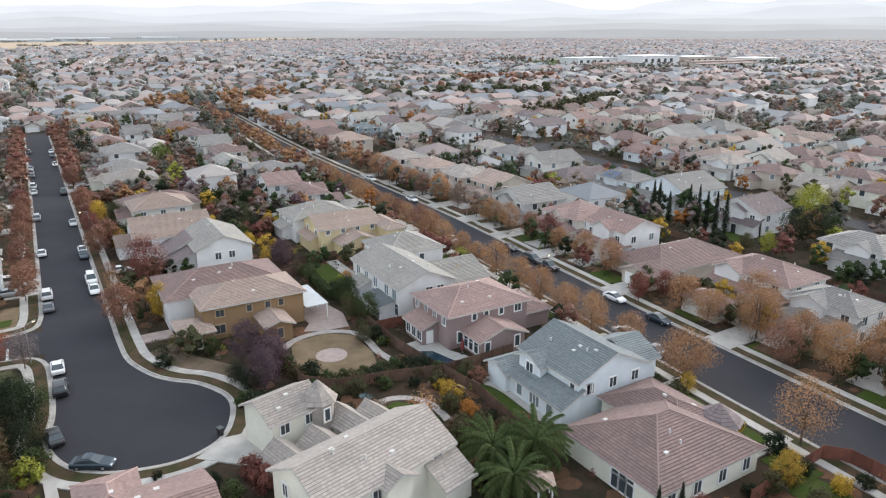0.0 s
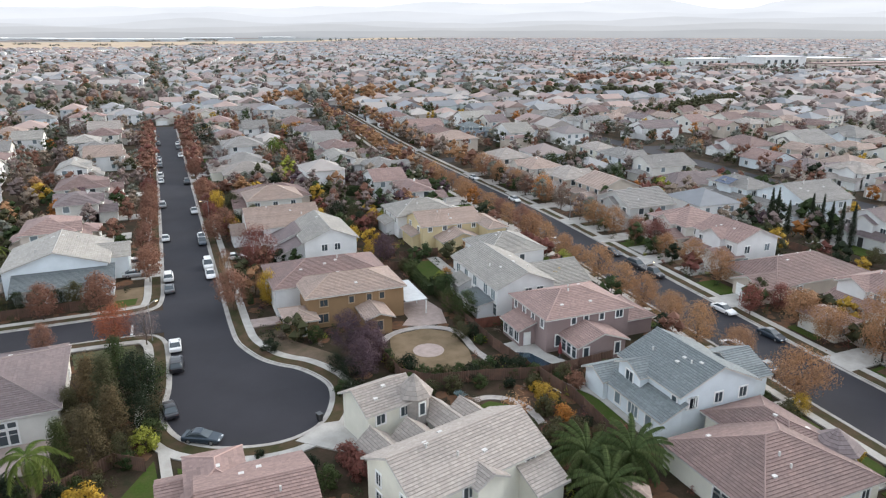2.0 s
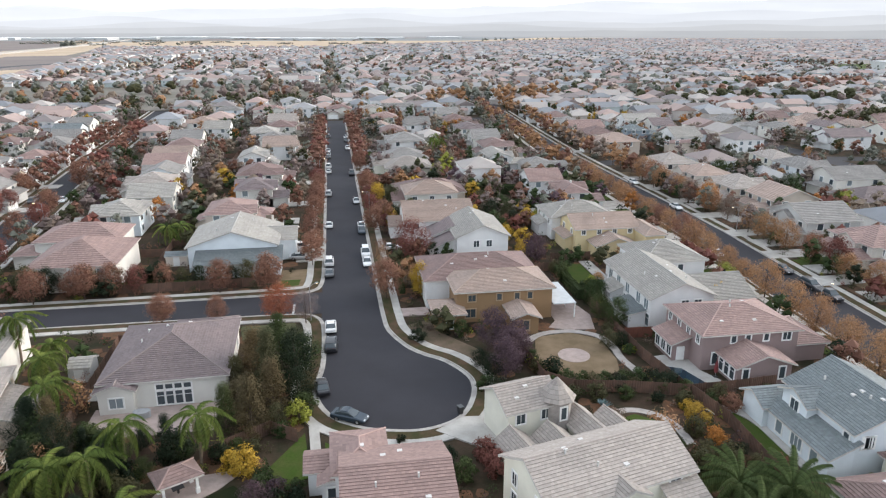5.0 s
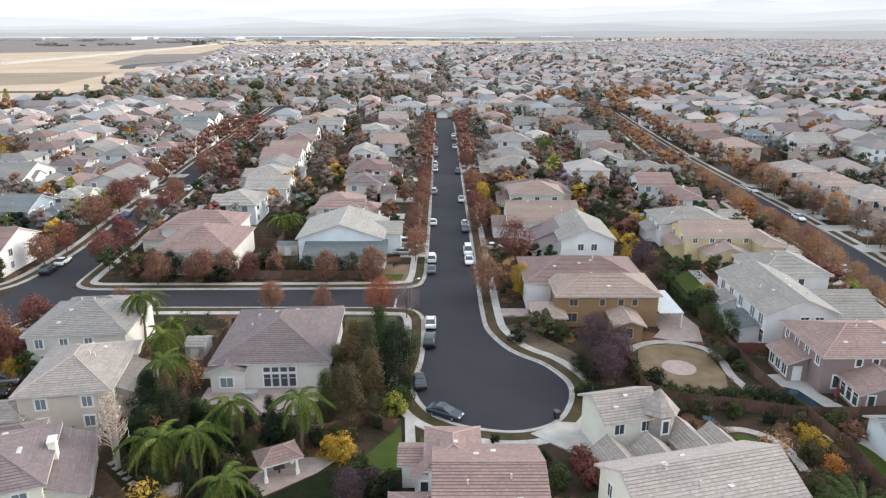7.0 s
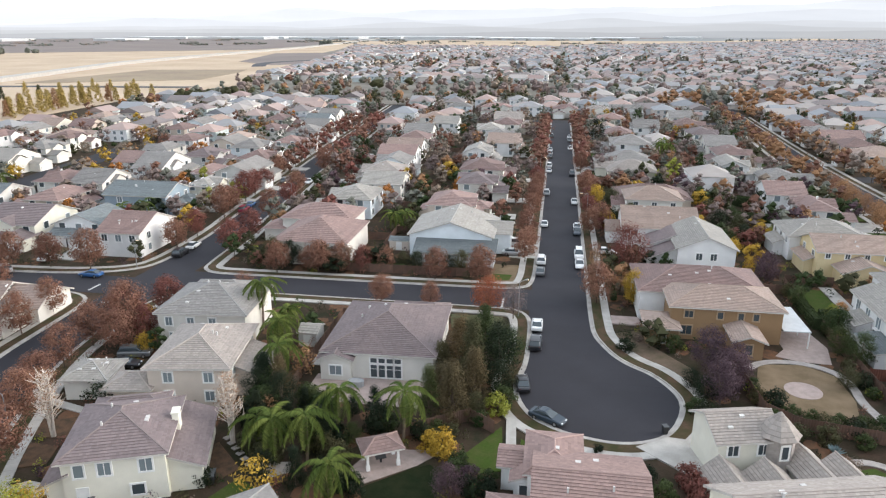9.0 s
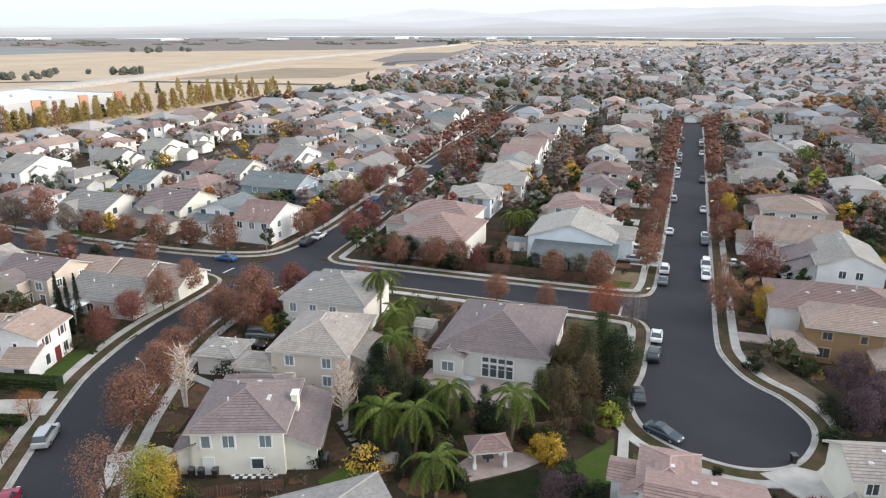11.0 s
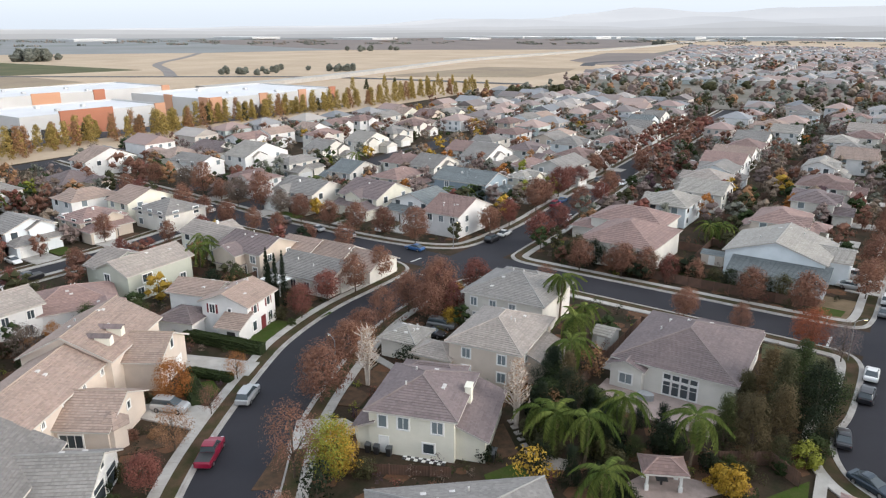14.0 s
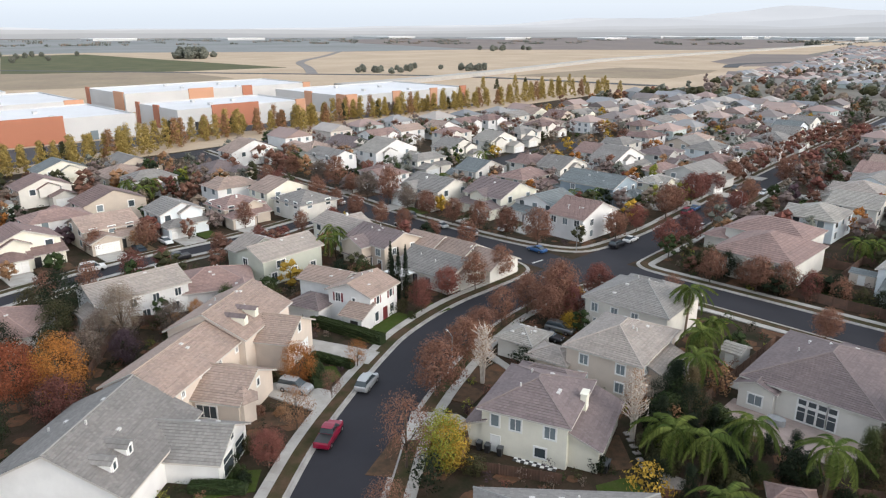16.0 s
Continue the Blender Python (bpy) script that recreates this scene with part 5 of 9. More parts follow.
plot(103, 48, 119, 60, "tan", "tan", "gy", 5.3, "w")
plot(101, 63, 116, 77, "tan", "sand", "hip", 5.3, "w")
plot(100, 81, 115, 94, "pale", "tan", "hip", 5.2, "w")
plot(98, 100, 114, 113, "pale", "sand", "hip", 5.2, "w")
plot(96, 146, 115, 159, "tan", "tan", "hip", 5.2, "w")
plot(98, 166, 114, 180, "tan", "brown", "hip", 5.2, "w", few=True)
plot(98.5, 188, 117, 201, "pale", "pink", "gx", 5.0, "w", few=True)
plot(99.5, 225, 114, 238, "white", "brown", "hip", 5.2, "w", few=True)
plot(99.5, 205, 113, 217, "pale", "grey", "hip", 5.2, "w", few=True)
plot(98, -72, 112, -60, "pale", "brown", "hip", 5.2, "w", True)
plot(135, 206, 155, 219, "white", "pale", "gx", 5.2, "e", few=True)
plot(124, 178, 137, 190, "blue", "slate", "hip", 4.6, "e", few=True)
plot(133, 153, 148, 169, "white", "pale", "gx", 5.2, "e", few=True)
plot(127, 146, 140, 150, "tan", "brown", "hip", 4.2, "e", few=True, garage=False)
plot(141, 85, 155, 101, "ice", "grey", "hip", 5.2, "e")
plot(140, 69, 160, 82, "pale", "grey", "gx", 5.2, "e")
plot(134, 51, 153, 64, "tan", "mauve", "hip", 3.2, "e")
plot(139, 32.5, 152, 47, "ice", "grey", "hip", 5.6, "w", True)
plot(141, 15, 160, 31, "ice", "grey", "gx", 5.6, "w", True)
plot(139, -9, 154, 4, "white", "mauve", "gx", 5.6, "w", True)
plot(137, -40, 151, -27, "white", "grey", "hip", 5.2, "e")
plot(136, -62, 150, -49, "pale", "brown", "hip", 5.2, "e")
plot(188, 37, 202, 50, "white", "sand", "hip", 5.4, "w")
plot(191, 143, 212, 156, "white", "mauve", "gx", 5.2, "w", few=True)
plot(195, 88, 212, 106, "white", "brown", "hip", 5.2, "w", few=True)
plot(220, 84, 238, 104, "pale", "grey", "gx", 5.2, "w", few=True)
plot(252, 90, 272, 109, "ice", "grey", "hip", 5.2, "w", few=True)
# west side of the long street
plot(-32, 57, -18, 70, "peach", "pink", "hip", 5.0, "e")
plot(-28, 82, -15, 94, "pale", "mauve", "hip", 5.2, "e")
plot(-30, 102, -14.5, 116, "pale", "brown", "hip", 5.2, "e")
plot(-33, 133, -21, 146, "white", "pale", "gy", 5.2, "e")
plot(-27, 155, -12, 169, "white", "tan", "gx", 5.2, "e")
plot(-30, 173, -16, 185, "pale", "grey", "hip", 5.2, "e")
plot(-35, 191, -21, 204, "white", "pale", "hip", 5.2, "e", few=True)
plot(-30, 209, -15, 222, "pale", "brown", "hip", 5.2, "e", few=True)
plot(-31, 229, -15, 243, "pale", "sand", "gx", 5.2, "e", few=True)
plot(-43, 278, -27, 290, "pale", "pink", "hip", 5.2, "s", few=True)
plot(-62, 278, -49, 290, "ice", "grey", "hip", 5.2, "s", few=True)
# back to back with them, facing the next street
h = house(-52, 35.5, 0, [(-10, 3, 6, 14.5, 5.3, "hip"), (-5.5, -13, 9.5, 4, 5.0, "hip"), (-14, 2, -9.6, 9, 3.0, "hip")], "pale", "pink", False)
side_windows(h, -5.5, -13, 9.5, 4, "s", 3, 3.0, 1.1, 1.3)
side_windows(h, -10, 3, 6, 14, "w", 2, 3.4, 1.1, 1.3)
SOLID.append((-52, 36, 14))
plot(-61, 59, -47, 72, "ice", "pale", "hip", 5.2, "w")
plot(-58, 78, -43.5, 90, "pale", "pale", "gx", 5.0, "w")
plot(-62, 93.5, -47, 105.5, "pale", "sand", "hip", 5.2, "w")
plot(-62, 109, -48.5, 121, "ice", "grey", "gy", 5.0, "w")
plot(-65, 124, -49, 136.5, "white", "pink", "gx", 5.2, "w")
plot(-66, 140, -50, 153, "white", "tan", "gx", 5.0, "w")
plot(-66, 160, -51, 173, "pale", "brown", "hip", 5.2, "w", few=True)
plot(-68, 180, -53, 193, "pale", "grey", "gx", 5.2, "w", few=True)
plot(-60, 208, -46, 221, "white", "pale", "gx", 5.2, "w", few=True)
plot(-70, 228, -55, 241, "pale", "tan", "hip", 5.2, "w", few=True)
# west of that street
plot(-96, 21, -86.5, 35, "white", "pink", "gx", 5.3, "s", True, garage=False)
plot(-111, 24, -99, 38, "white", "slate", "gy", 4.6, "s")
plot(-126, 21, -113.5, 39, "cream", "mauve", "gx", 5.0, "s")
plot(-116, 53, -95.5, 65, "blue", "slate", "gx", 5.3, "e", True)
plot(-102, 69, -91.5, 80, "cream", "pale", "hip", 4.6, "e")
plot(-102, 86, -87, 103, "grey", "grey", "gy", 5.0, "e")
plot(-110, 84, -102.5, 97, "white", "pink", "hip", 4.8, "e", garage=False)
plot(-106, 109, -92, 122, "tan", "brown", "hip", 5.0, "e")
plot(-130, 88, -117, 106, "white", "grey", "gx", 5.2, "e")
plot(-126, 110, -112, 124, "grey", "mauve", "hip", 5.0, "e")
plot(-118, 130, -103.5, 144, "ice", "grey", "hip", 5.2, "e")
plot(-109, 146.5, -94.5, 158, "white", "pink", "hip", 4.4, "e", few=True)
plot(-111, 171, -96, 184, "white", "grey", "hip", 5.2, "e", few=True)
plot(-112, 189, -98, 202, "cream", "grey", "gx", 5.2, "e", few=True)
plot(-131, 181, -117, 194, "pale", "brown", "hip", 4.2, "e", few=True)
plot(-132, 150, -119, 163, "pale", "tan", "hip", 5.0, "e", few=True)
plot(-118, 208, -104, 221, "ice", "slate", "gx", 5.2, "e", few=True)
plot(-138, 208, -124, 221, "pale", "brown", "hip", 5.2, "e", few=True)
plot(-119, 230, -106, 243, "pale", "grey", "gx", 5.2, "e", few=True)
# further west, round the next streets
plot(-144, 15, -130, 31, "pale", "grey", "gx", 5.0, "s")
plot(-168, 19, -155, 31, "white", "brown", "hip", 5.0, "s")
plot(-207, 27, -192, 40, "white", "grey", "gx", 4.6, "s", few=True)
plot(-198, 45, -184, 64, "white", "pale", "gx", 5.0, "e", few=True)
plot(-174, 45, -163, 58, "pale", "grey", "hip", 5.0, "e")
plot(-153, 45, -141, 58, "grey", "slate", "gx", 5.0, "w")
plot(-137, 46, -124, 60, "tan", "pink", "hip", 5.0, "w")
plot(-150, 66, -137, 79, "pale", "brown", "hip", 5.0, "w")
plot(-135, 66, -122, 80, "pale", "grey", "gx", 5.0, "e")
plot(-186, 92, -173, 107, "pale", "pale", "gx", 5.0, "e", few=True)
plot(-211, 94, -198, 108, "pale", "pink", "hip", 5.0, "e", few=True)
plot(-146, 97, -134, 110, "white", "pink", "gx", 5.0, "w", few=True)
plot(-150, 120, -137, 133, "pale", "grey", "hip", 5.0, "w", few=True)
plot(-152, 142, -139, 155, "white", "brown", "hip", 5.0, "w", few=True)
plot(-192, 116, -178, 129, "pale", "grey", "hip", 5.0, "e", few=True)
plot(-200, 140, -186, 153, "pale", "brown", "hip", 5.0, "e", few=True)
plot(-185, 69, -172, 83, "pale", "grey", "gx", 5.0, "e", few=True)
plot(-167.5, -60, -153.5, -48.4, "tan", "tan", "gy", 4.6, "e")
plot(-164, -78, -152, -65, "cream", "brown", "gx", 5.0, "e")
plot(-166, -43.5, -153.4, -33.2, "ice", "grey", "gx", 5.2, "e")
plot(-164, -29, -151, -18, "tan", "pink", "hip", 4.4, "e")
plot(-157, -14, -144.8, -3, "pale", "grey", "hip", 4.4, "n", garage=False)
plot(-182, -67, -170, -54, "white", "pink", "hip", 5.0, "w", few=True)
plot(-191, -53, -178, -38, "tan", "brown", "gx", 5.0, "w", few=True)
plot(-186, -21, -173, -8, "white", "tan", "hip", 5.0, "w", few=True)
plot(-169, -14, -160, -1, "cream", "tan", "gx", 5.0, "n", few=True, garage=False)
plot(-246, -26, -232, -12, "tan", "grey", "gx", 3.4, "e", few=True)
plot(-218, -59, -205, -46, "pale", "brown", "gx", 5.0, "e", few=True)
plot(-209, -33, -196, -20, "white", "grey", "hip", 5.0, "e", few=True)
plot(-216, -8, -203, 5, "tan", "mauve", "hip", 3.4, "e", few=True)
plot(-232, 10, -219, 28, "white", "tan", "gx", 5.0, "e", few=True)
plot(-129, -21, -116.6, -9.6, "cream", "sand", "gx", 5.0, "n")
plot(-240, -48, -228, -34, "cream", "slate", "gx", 5.0, "e", few=True)
plot(-160, -98, -147, -84, "pale", "grey", "gx", 5.0, "e")
plot(-187, -88, -174, -74, "pale", "brown", "gx", 5.0, "e", few=True)


# ---- trees and shrubs ----
LEAVES = {
    "rust": leaf_material("rust_leaves", (0.270, 0.142, 0.097), (0.203, 0.106, 0.077), 0.3),
    "red": leaf_material("red_leaves", (0.234, 0.095, 0.075), (0.170, 0.072, 0.060), 0.28),
    "orange": leaf_material("orange_leaves", (0.45, 0.200, 0.055), (0.33, 0.138, 0.045)),
    "flame": leaf_material("flame_red_leaves", (0.36, 0.120, 0.058), (0.27, 0.092, 0.050)),
    "amber": leaf_material("amber_leaves", (0.365, 0.212, 0.112), (0.300, 0.168, 0.096), 0.28),
    "yellow": leaf_material("yellow_leaves", (0.475, 0.314, 0.048), (0.380, 0.247, 0.048)),
    "lime": leaf_material("lime_leaves", (0.297, 0.297, 0.054), (0.234, 0.257, 0.054)),
    "green": leaf_material("green_leaves", (0.043, 0.066, 0.026), (0.066, 0.080, 0.031)),
    "dark": leaf_material("dark_green_leaves", (0.019, 0.029, 0.017), (0.029, 0.038, 0.021)),
    "bronze": leaf_material("bronze_needles", (0.150, 0.108, 0.056), (0.092, 0.076, 0.042)),
    # Pale greyed tones put distance haze into far leaf colours; nearer trees reuse them.
    "dusty_red": leaf_material("haze_muted_red_leaves", (0.27, 0.20, 0.18), (0.225, 0.175, 0.16), 0.25),
    "dusty_brown": leaf_material("haze_muted_brown_leaves", (0.285, 0.225, 0.175), (0.235, 0.19, 0.15), 0.25),
    "dusty_olive": leaf_material("haze_muted_olive_leaves", (0.195, 0.20, 0.165), (0.155, 0.165, 0.14), 0.25),
    "olive": leaf_material("olive_leaves", (0.068, 0.070, 0.036), (0.098, 0.088, 0.044)),
    "plum": leaf_material("plum_leaves", (0.088, 0.060, 0.074), (0.108, 0.068, 0.078)),
    "poplar": leaf_material("poplar_leaves", (0.494, 0.332, 0.095), (0.361, 0.275, 0.095)),
    "palm": leaf_material("palm_leaves", (0.078, 0.118, 0.030), (0.165, 0.195, 0.050)),
    "date": leaf_material("date_palm_leaves", (0.075, 0.105, 0.040), (0.115, 0.145, 0.055)),
    "dead": leaf_material("dead_fronds", (0.34, 0.25, 0.15), (0.27, 0.19, 0.12)),
    "grey": leaf_material("grey_twigs", (0.230, 0.178, 0.145), (0.187, 0.145, 0.119)),
}
LEAF_WORDS = {"rust": "rust-brown autumn leaves", "red": "dark red autumn leaves", "orange": "bright orange autumn leaves", "flame": "flame-red autumn leaves", "amber": "amber-brown autumn leaves", "yellow": "yellow autumn leaves",
              "lime": "yellow-green leaves", "green": "green leaves", "dark": "dark green leaves", "olive": "olive-green leaves", "bronze": "browning olive needles", "dusty_red": "dull red-brown leaves", "dusty_brown": "dull tan leaves", "dusty_olive": "dull grey-green leaves", "plum": "dark plum leaves", "poplar": "golden-green leaves", "grey": "thin grey-brown leaves"}


def leaf_cloud(r, centres, radii, count, size):
    """Pointed leaf sprays strewn over balls round the centres, lying along the skin of the crown: 2 count x 3 corners."""
    count *= 2
    centres, radii = np.array(centres, dtype=float), np.array(radii, dtype=float)
    which = r.integers(0, len(centres), count)
    d = r.normal(size=(count, 3))
    d /= np.linalg.norm(d, axis=1, keepdims=True)
    p = centres[which] + d * (radii[which] * r.random(count) ** 0.4)[:, None] * np.array([1, 1, 0.8])
    middle = centres.mean(0)
    out = (p - middle) / (np.abs(p - middle).max() + 1e-6)
    face = d * 0.7 + out * 0.9 + np.array([0, 0, 0.25]) + r.normal(size=(count, 3)) * 0.38
    face /= np.linalg.norm(face, axis=1, keepdims=True) + 1e-9
    a = np.cross(face, r.normal(size=(count, 3)))
    a /= np.linalg.norm(a, axis=1, keepdims=True) + 1e-9
    b = np.cross(face, a)
    s = (size * (0.55 + 0.8 * r.random(count)))[:, None]
    a, b = a * s * 0.36, b * s * 0.26
    return np.stack([p - a + b, p - a - b, p + a], 1)


ICO_V = np.array([(x, y, z) for a in (-1, 1) for b in (-1.618, 1.618) for x, y, z in ((0, a, b), (a, b, 0), (b, 0, a))]) / 1.902
ICO_F = np.array([f for f in itertools.combinations(range(12), 3) if all(np.linalg.norm(ICO_V[f[i]] - ICO_V[f[i - 1]]) < 1.1 for i in range(3))])
ICO_F = np.array([f if np.dot(np.cross(ICO_V[f[1]] - ICO_V[f[0]], ICO_V[f[2]] - ICO_V[f[0]]), ICO_V[f[0]]) > 0 else (f[0], f[2], f[1]) for f in ICO_F])
OCT_V = np.array([(1, 0, 0), (0, 1, 0), (-1, 0, 0), (0, -1, 0), (0, 0, 1), (0, 0, -1)], dtype=float)
OCT_F = np.array([(0, 1, 4), (1, 2, 4), (2, 3, 4), (3, 0, 4), (1, 0, 5), (2, 1, 5), (3, 2, 5), (0, 3, 5)])


def clump_cloud(r, centres, radii, fine=True):
    """Uneven leafy clumps for far crowns: corners of their triangles, n x 3 x 3."""
    V, F = (ICO_V, ICO_F) if fine else (OCT_V, OCT_F)
    out = []
    for c, q in zip(centres, radii):
        w = V * (q * r.uniform(0.65, 1.2, (len(V), 1))) * np.array([1, 1, 0.8])
        t = r.uniform(0, 6.28)
        w = w @ np.array([[math.cos(t), -math.sin(t), 0], [math.sin(t), math.cos(t), 0], [0, 0, 1]])
        out.append((w + np.array(c))[F])
    return np.concatenate(out)


def cloud_mesh(name, quads, material):
    me = bpy.data.meshes.new(name)
    n = len(quads)
    me.from_pydata(quads.reshape(-1, 3).tolist(), [], np.arange(n * 3).reshape(n, 3).tolist())
    me.materials.append(material)
    return me


def crown_spots(r, height, radius, base, clumps, shape="round"):
    spots, rad = [], []
    for i in range(clumps):
        t = (i + 0.5 + r.uniform(-0.4, 0.4)) / clumps
        z = base + (height - base) * t
        if shape == "round":
            w = radius * math.sqrt(max(0.05, 1 - (2 * t - 0.95) ** 2)) * (0.72 if t < 0.9 else 0.4)
        elif shape == "cone":
            w = radius * (1 - t) ** 0.8 * 0.7
        else:
            w = radius * 0.3 * min(1.0, 3 * t + 0.3) * min(1.0, (1 - t) * 2)
        a = i * 2.4 + r.uniform(-0.5, 0.5)
        k = w * r.uniform(0.55, 1.05)
        spots.append((k * math.cos(a), k * math.sin(a), z))
        rad.append(radius * (r.uniform(0.28, 0.46) if shape == "round" else r.uniform(0.62, 0.74) * min(1.0, 0.16 + (1 - t) * 1.9) * min(1.0, 0.6 + 3 * t) if shape == "column" else r.uniform(0.22, 0.36)))
    return spots, rad


def trunk_geo(r, spots, base, height, thick, lean=0.25):
    g = Geo()
    fork = base * 0.9 + 0.25
    g.tube([(0, 0, -0.1), (r.uniform(-0.1, 0.1), r.uniform(-0.1, 0.1), fork * 0.6), (r.uniform(-lean, lean) * 0.5, r.uniform(-lean, lean) * 0.5, fork), (0, 0, min(height * 0.8, fork + (height - fork) * 0.7))],
           [thick, thick * 0.75, thick * 0.6, thick * 0.15], 6)
    for x, y, z in spots[:: max(1, len(spots) // 9)]:
        z0 = fork * r.uniform(0.75, 1.0) + (z - fork) * 0.2 if z > fork else fork * 0.7
        g.tube([(0, 0, z0), (x * 0.45, y * 0.45, z0 + (z - z0) * 0.6), (x * 0.95, y * 0.95, z + 0.1)], [thick * 0.42, thick * 0.24, thick * 0.06], 4)
    return g


PROTO = {}
# kind: height, radius, clear stem, clumps, leaves, leaf size, trunk, crown shape
SHAPES = {
    "street_tree": (6.6, 3.2, 1.7, 30, 1500, 0.40, 0.13, "round"),
    "thin_tree": (5.8, 3.0, 1.5, 34, 800, 0.28, 0.12, "round"),
    "avenue_tree": (8.0, 4.3, 1.8, 36, 1550, 0.44, 0.17, "round"),
    "garden_tree": (6.2, 3.2, 0.9, 28, 1400, 0.38, 0.15, "round"),
    "big_tree": (10.5, 5.0, 2.2, 40, 2600, 0.42, 0.3, "round"),
    "shrub": (1.9, 1.5, 0.05, 14, 600, 0.29, 0.05, "round"),
    "conifer": (8.5, 3.4, 0.4, 36, 2000, 0.38, 0.18, "cone"),
    "cypress": (10.2, 1.05, 0.15, 44, 2400, 0.26, 0.12, "column"),
    "poplar": (11.5, 3.4, 0.6, 26, 900, 0.6, 0.15, "cone"),
}


def tree(kind, leaf, x, y, size=1.0, variant=None, z=0.0):
    v = tree.count % 3 if variant is None else variant
    if kind == "shrub":
        size *= 0.84
    tree.count += 1
    near = kind != "shrub" and math.hypot(x, y + 107) < 118
    key = (kind, leaf, v, near)
    m = pose(x, y, z, 0, 0, (tree.count * 137.5) % 360) @ Matrix.Diagonal((size, size, size * (0.92 + 0.16 * ((tree.count * 0.618) % 1)), 1))
    if key in PROTO:
        sc = PROTO[key].scale
        return copy_thing(PROTO[key], m @ Matrix.Diagonal((1 / sc[0], 1 / sc[1], 1 / sc[2], 1)))
    height, radius, base, clumps, leaves, ls, thick, shape = SHAPES[kind]
    r = np.random.default_rng(abs(hash((len(kind), len(leaf), ord(leaf[0]), ord(kind[0]), v))) % 100000)
    height *= 1 + 0.1 * (v - 1)
    spots, rad = crown_spots(r, height, radius, base, clumps, shape)
    name = "shrub" if kind == "shrub" else "tree"
    where = {"street_tree": "street tree", "thin_tree": "small street tree", "avenue_tree": "avenue tree", "garden_tree": "garden tree", "big_tree": "large tree", "shrub": "garden shrub",
             "conifer": "conical evergreen tree", "cypress": "slender columnar cypress", "poplar": "columnar poplar"}[kind]
    ob = thing(name, None, None, f"{where} with {LEAF_WORDS[leaf]}", name, "trees of the estate" if name == "tree" else "garden shrubs", at=m)
    part("trunk", trunk_geo(r, spots, base, height, thick), BARK, ob)
    part("crown", cloud_mesh("crown", leaf_cloud(r, spots, rad, int(leaves * (1.75 if near else 1.0)), ls * (0.72 if near else 1.0)), LEAVES[leaf]), None, ob)
    PROTO[key] = ob
    return ob


tree.count = 0


def bare_birch(x, y, size=1.0):
    """A white-barked tree that has lost nearly all its leaves."""
    r = np.random.default_rng(5 + int(abs(x)))
    ob = thing("tree", None, None, "bare pale-barked birch with few rusty leaves", "tree", "trees of the estate", at=pose(x, y, 0))
    g, tw = Geo(), Geo()
    tips = []
    for s in range(3):
        a0 = s * 2.1
        top = (0.7 * math.cos(a0), 0.7 * math.sin(a0), 7.2 * size)
        g.tube([(0.08 * math.cos(a0), 0.08 * math.sin(a0), -0.1), (0.3 * math.cos(a0), 0.3 * math.sin(a0), 2.5 * size), top], [0.2, 0.14, 0.04], 6)
        for k in range(24):
            t = 0.25 + 0.72 * k / 24
            z = 7.2 * size * t
            a = k * 2.4 + s
            ln = (1 - t) * 2.6 + 0.5
            b = (0.5 * t * math.cos(a0), 0.5 * t * math.sin(a0), z)
            e = (b[0] + ln * 0.7 * math.cos(a), b[1] + ln * 0.7 * math.sin(a), z + ln * 0.75)
            g.tube([b, ((b[0] + e[0]) / 2, (b[1] + e[1]) / 2, (b[2] + e[2]) / 2 + 0.1), e], [0.075, 0.05, 0.022], 4)
            for j in range(4):
                w = r.uniform(0.35, 1.0)
                q = tuple(b[i] + (e[i] - b[i]) * w for i in range(3))
                f = (q[0] + r.uniform(-0.6, 0.6), q[1] + r.uniform(-0.6, 0.6), q[2] + r.uniform(0.2, 0.8))
                g.tube([q, f], [0.035, 0.016], 3)
                tips.append(f)
    part("trunk", g, BIRCH, ob)
    part("crown", cloud_mesh("crown", leaf_cloud(r, tips, [0.4] * len(tips), 620, 0.2), LEAVES["amber"]), None, ob, "sparse rusty leaves")
    return ob


def frond_mesh(length, droop, width, leaf, stations=34):
    """One feather leaf, along +x from the origin: a bent stalk with narrow leaflets that hang from it."""
    g = Geo()

    def along(t):
        return Vector((length * (t - 0.16 * t * t), 0, length * (0.62 * t - droop * t * t)))

    g.tube([along(i / 6) for i in range(7)], [0.05 * (1 - i / 7.5) for i in range(7)], 3)
    for i in range(stations):
        t = 0.14 + 0.86 * (i + 0.5) / stations
        q = along(t)
        w = width * (0.35 + 0.65 * math.sin(math.pi * min(1.0, 0.12 + 0.80 * t))) * (0.85 + 0.3 * ((i * 0.618) % 1))
        for s in (-1, 1):
            sag = (0.35 + 0.75 * t) * w * (0.7 + 0.6 * ((i * 0.377 + s * 0.2) % 1))
            g.poly([q, (q.x + 0.13, q.y, q.z + 0.02), (q.x + 0.38 * w, q.y + s * w * 0.82, q.z - sag)])
    return g.mesh("frond", LEAVES[leaf])


QUEEN_FROND, CANARY_FROND, DEAD_FROND = frond_mesh(3.5, 1.28, 0.72, "palm"), frond_mesh(4.9, 0.70, 0.55, "date", 46), frond_mesh(2.9, 0.8, 0.4, "dead", 20)


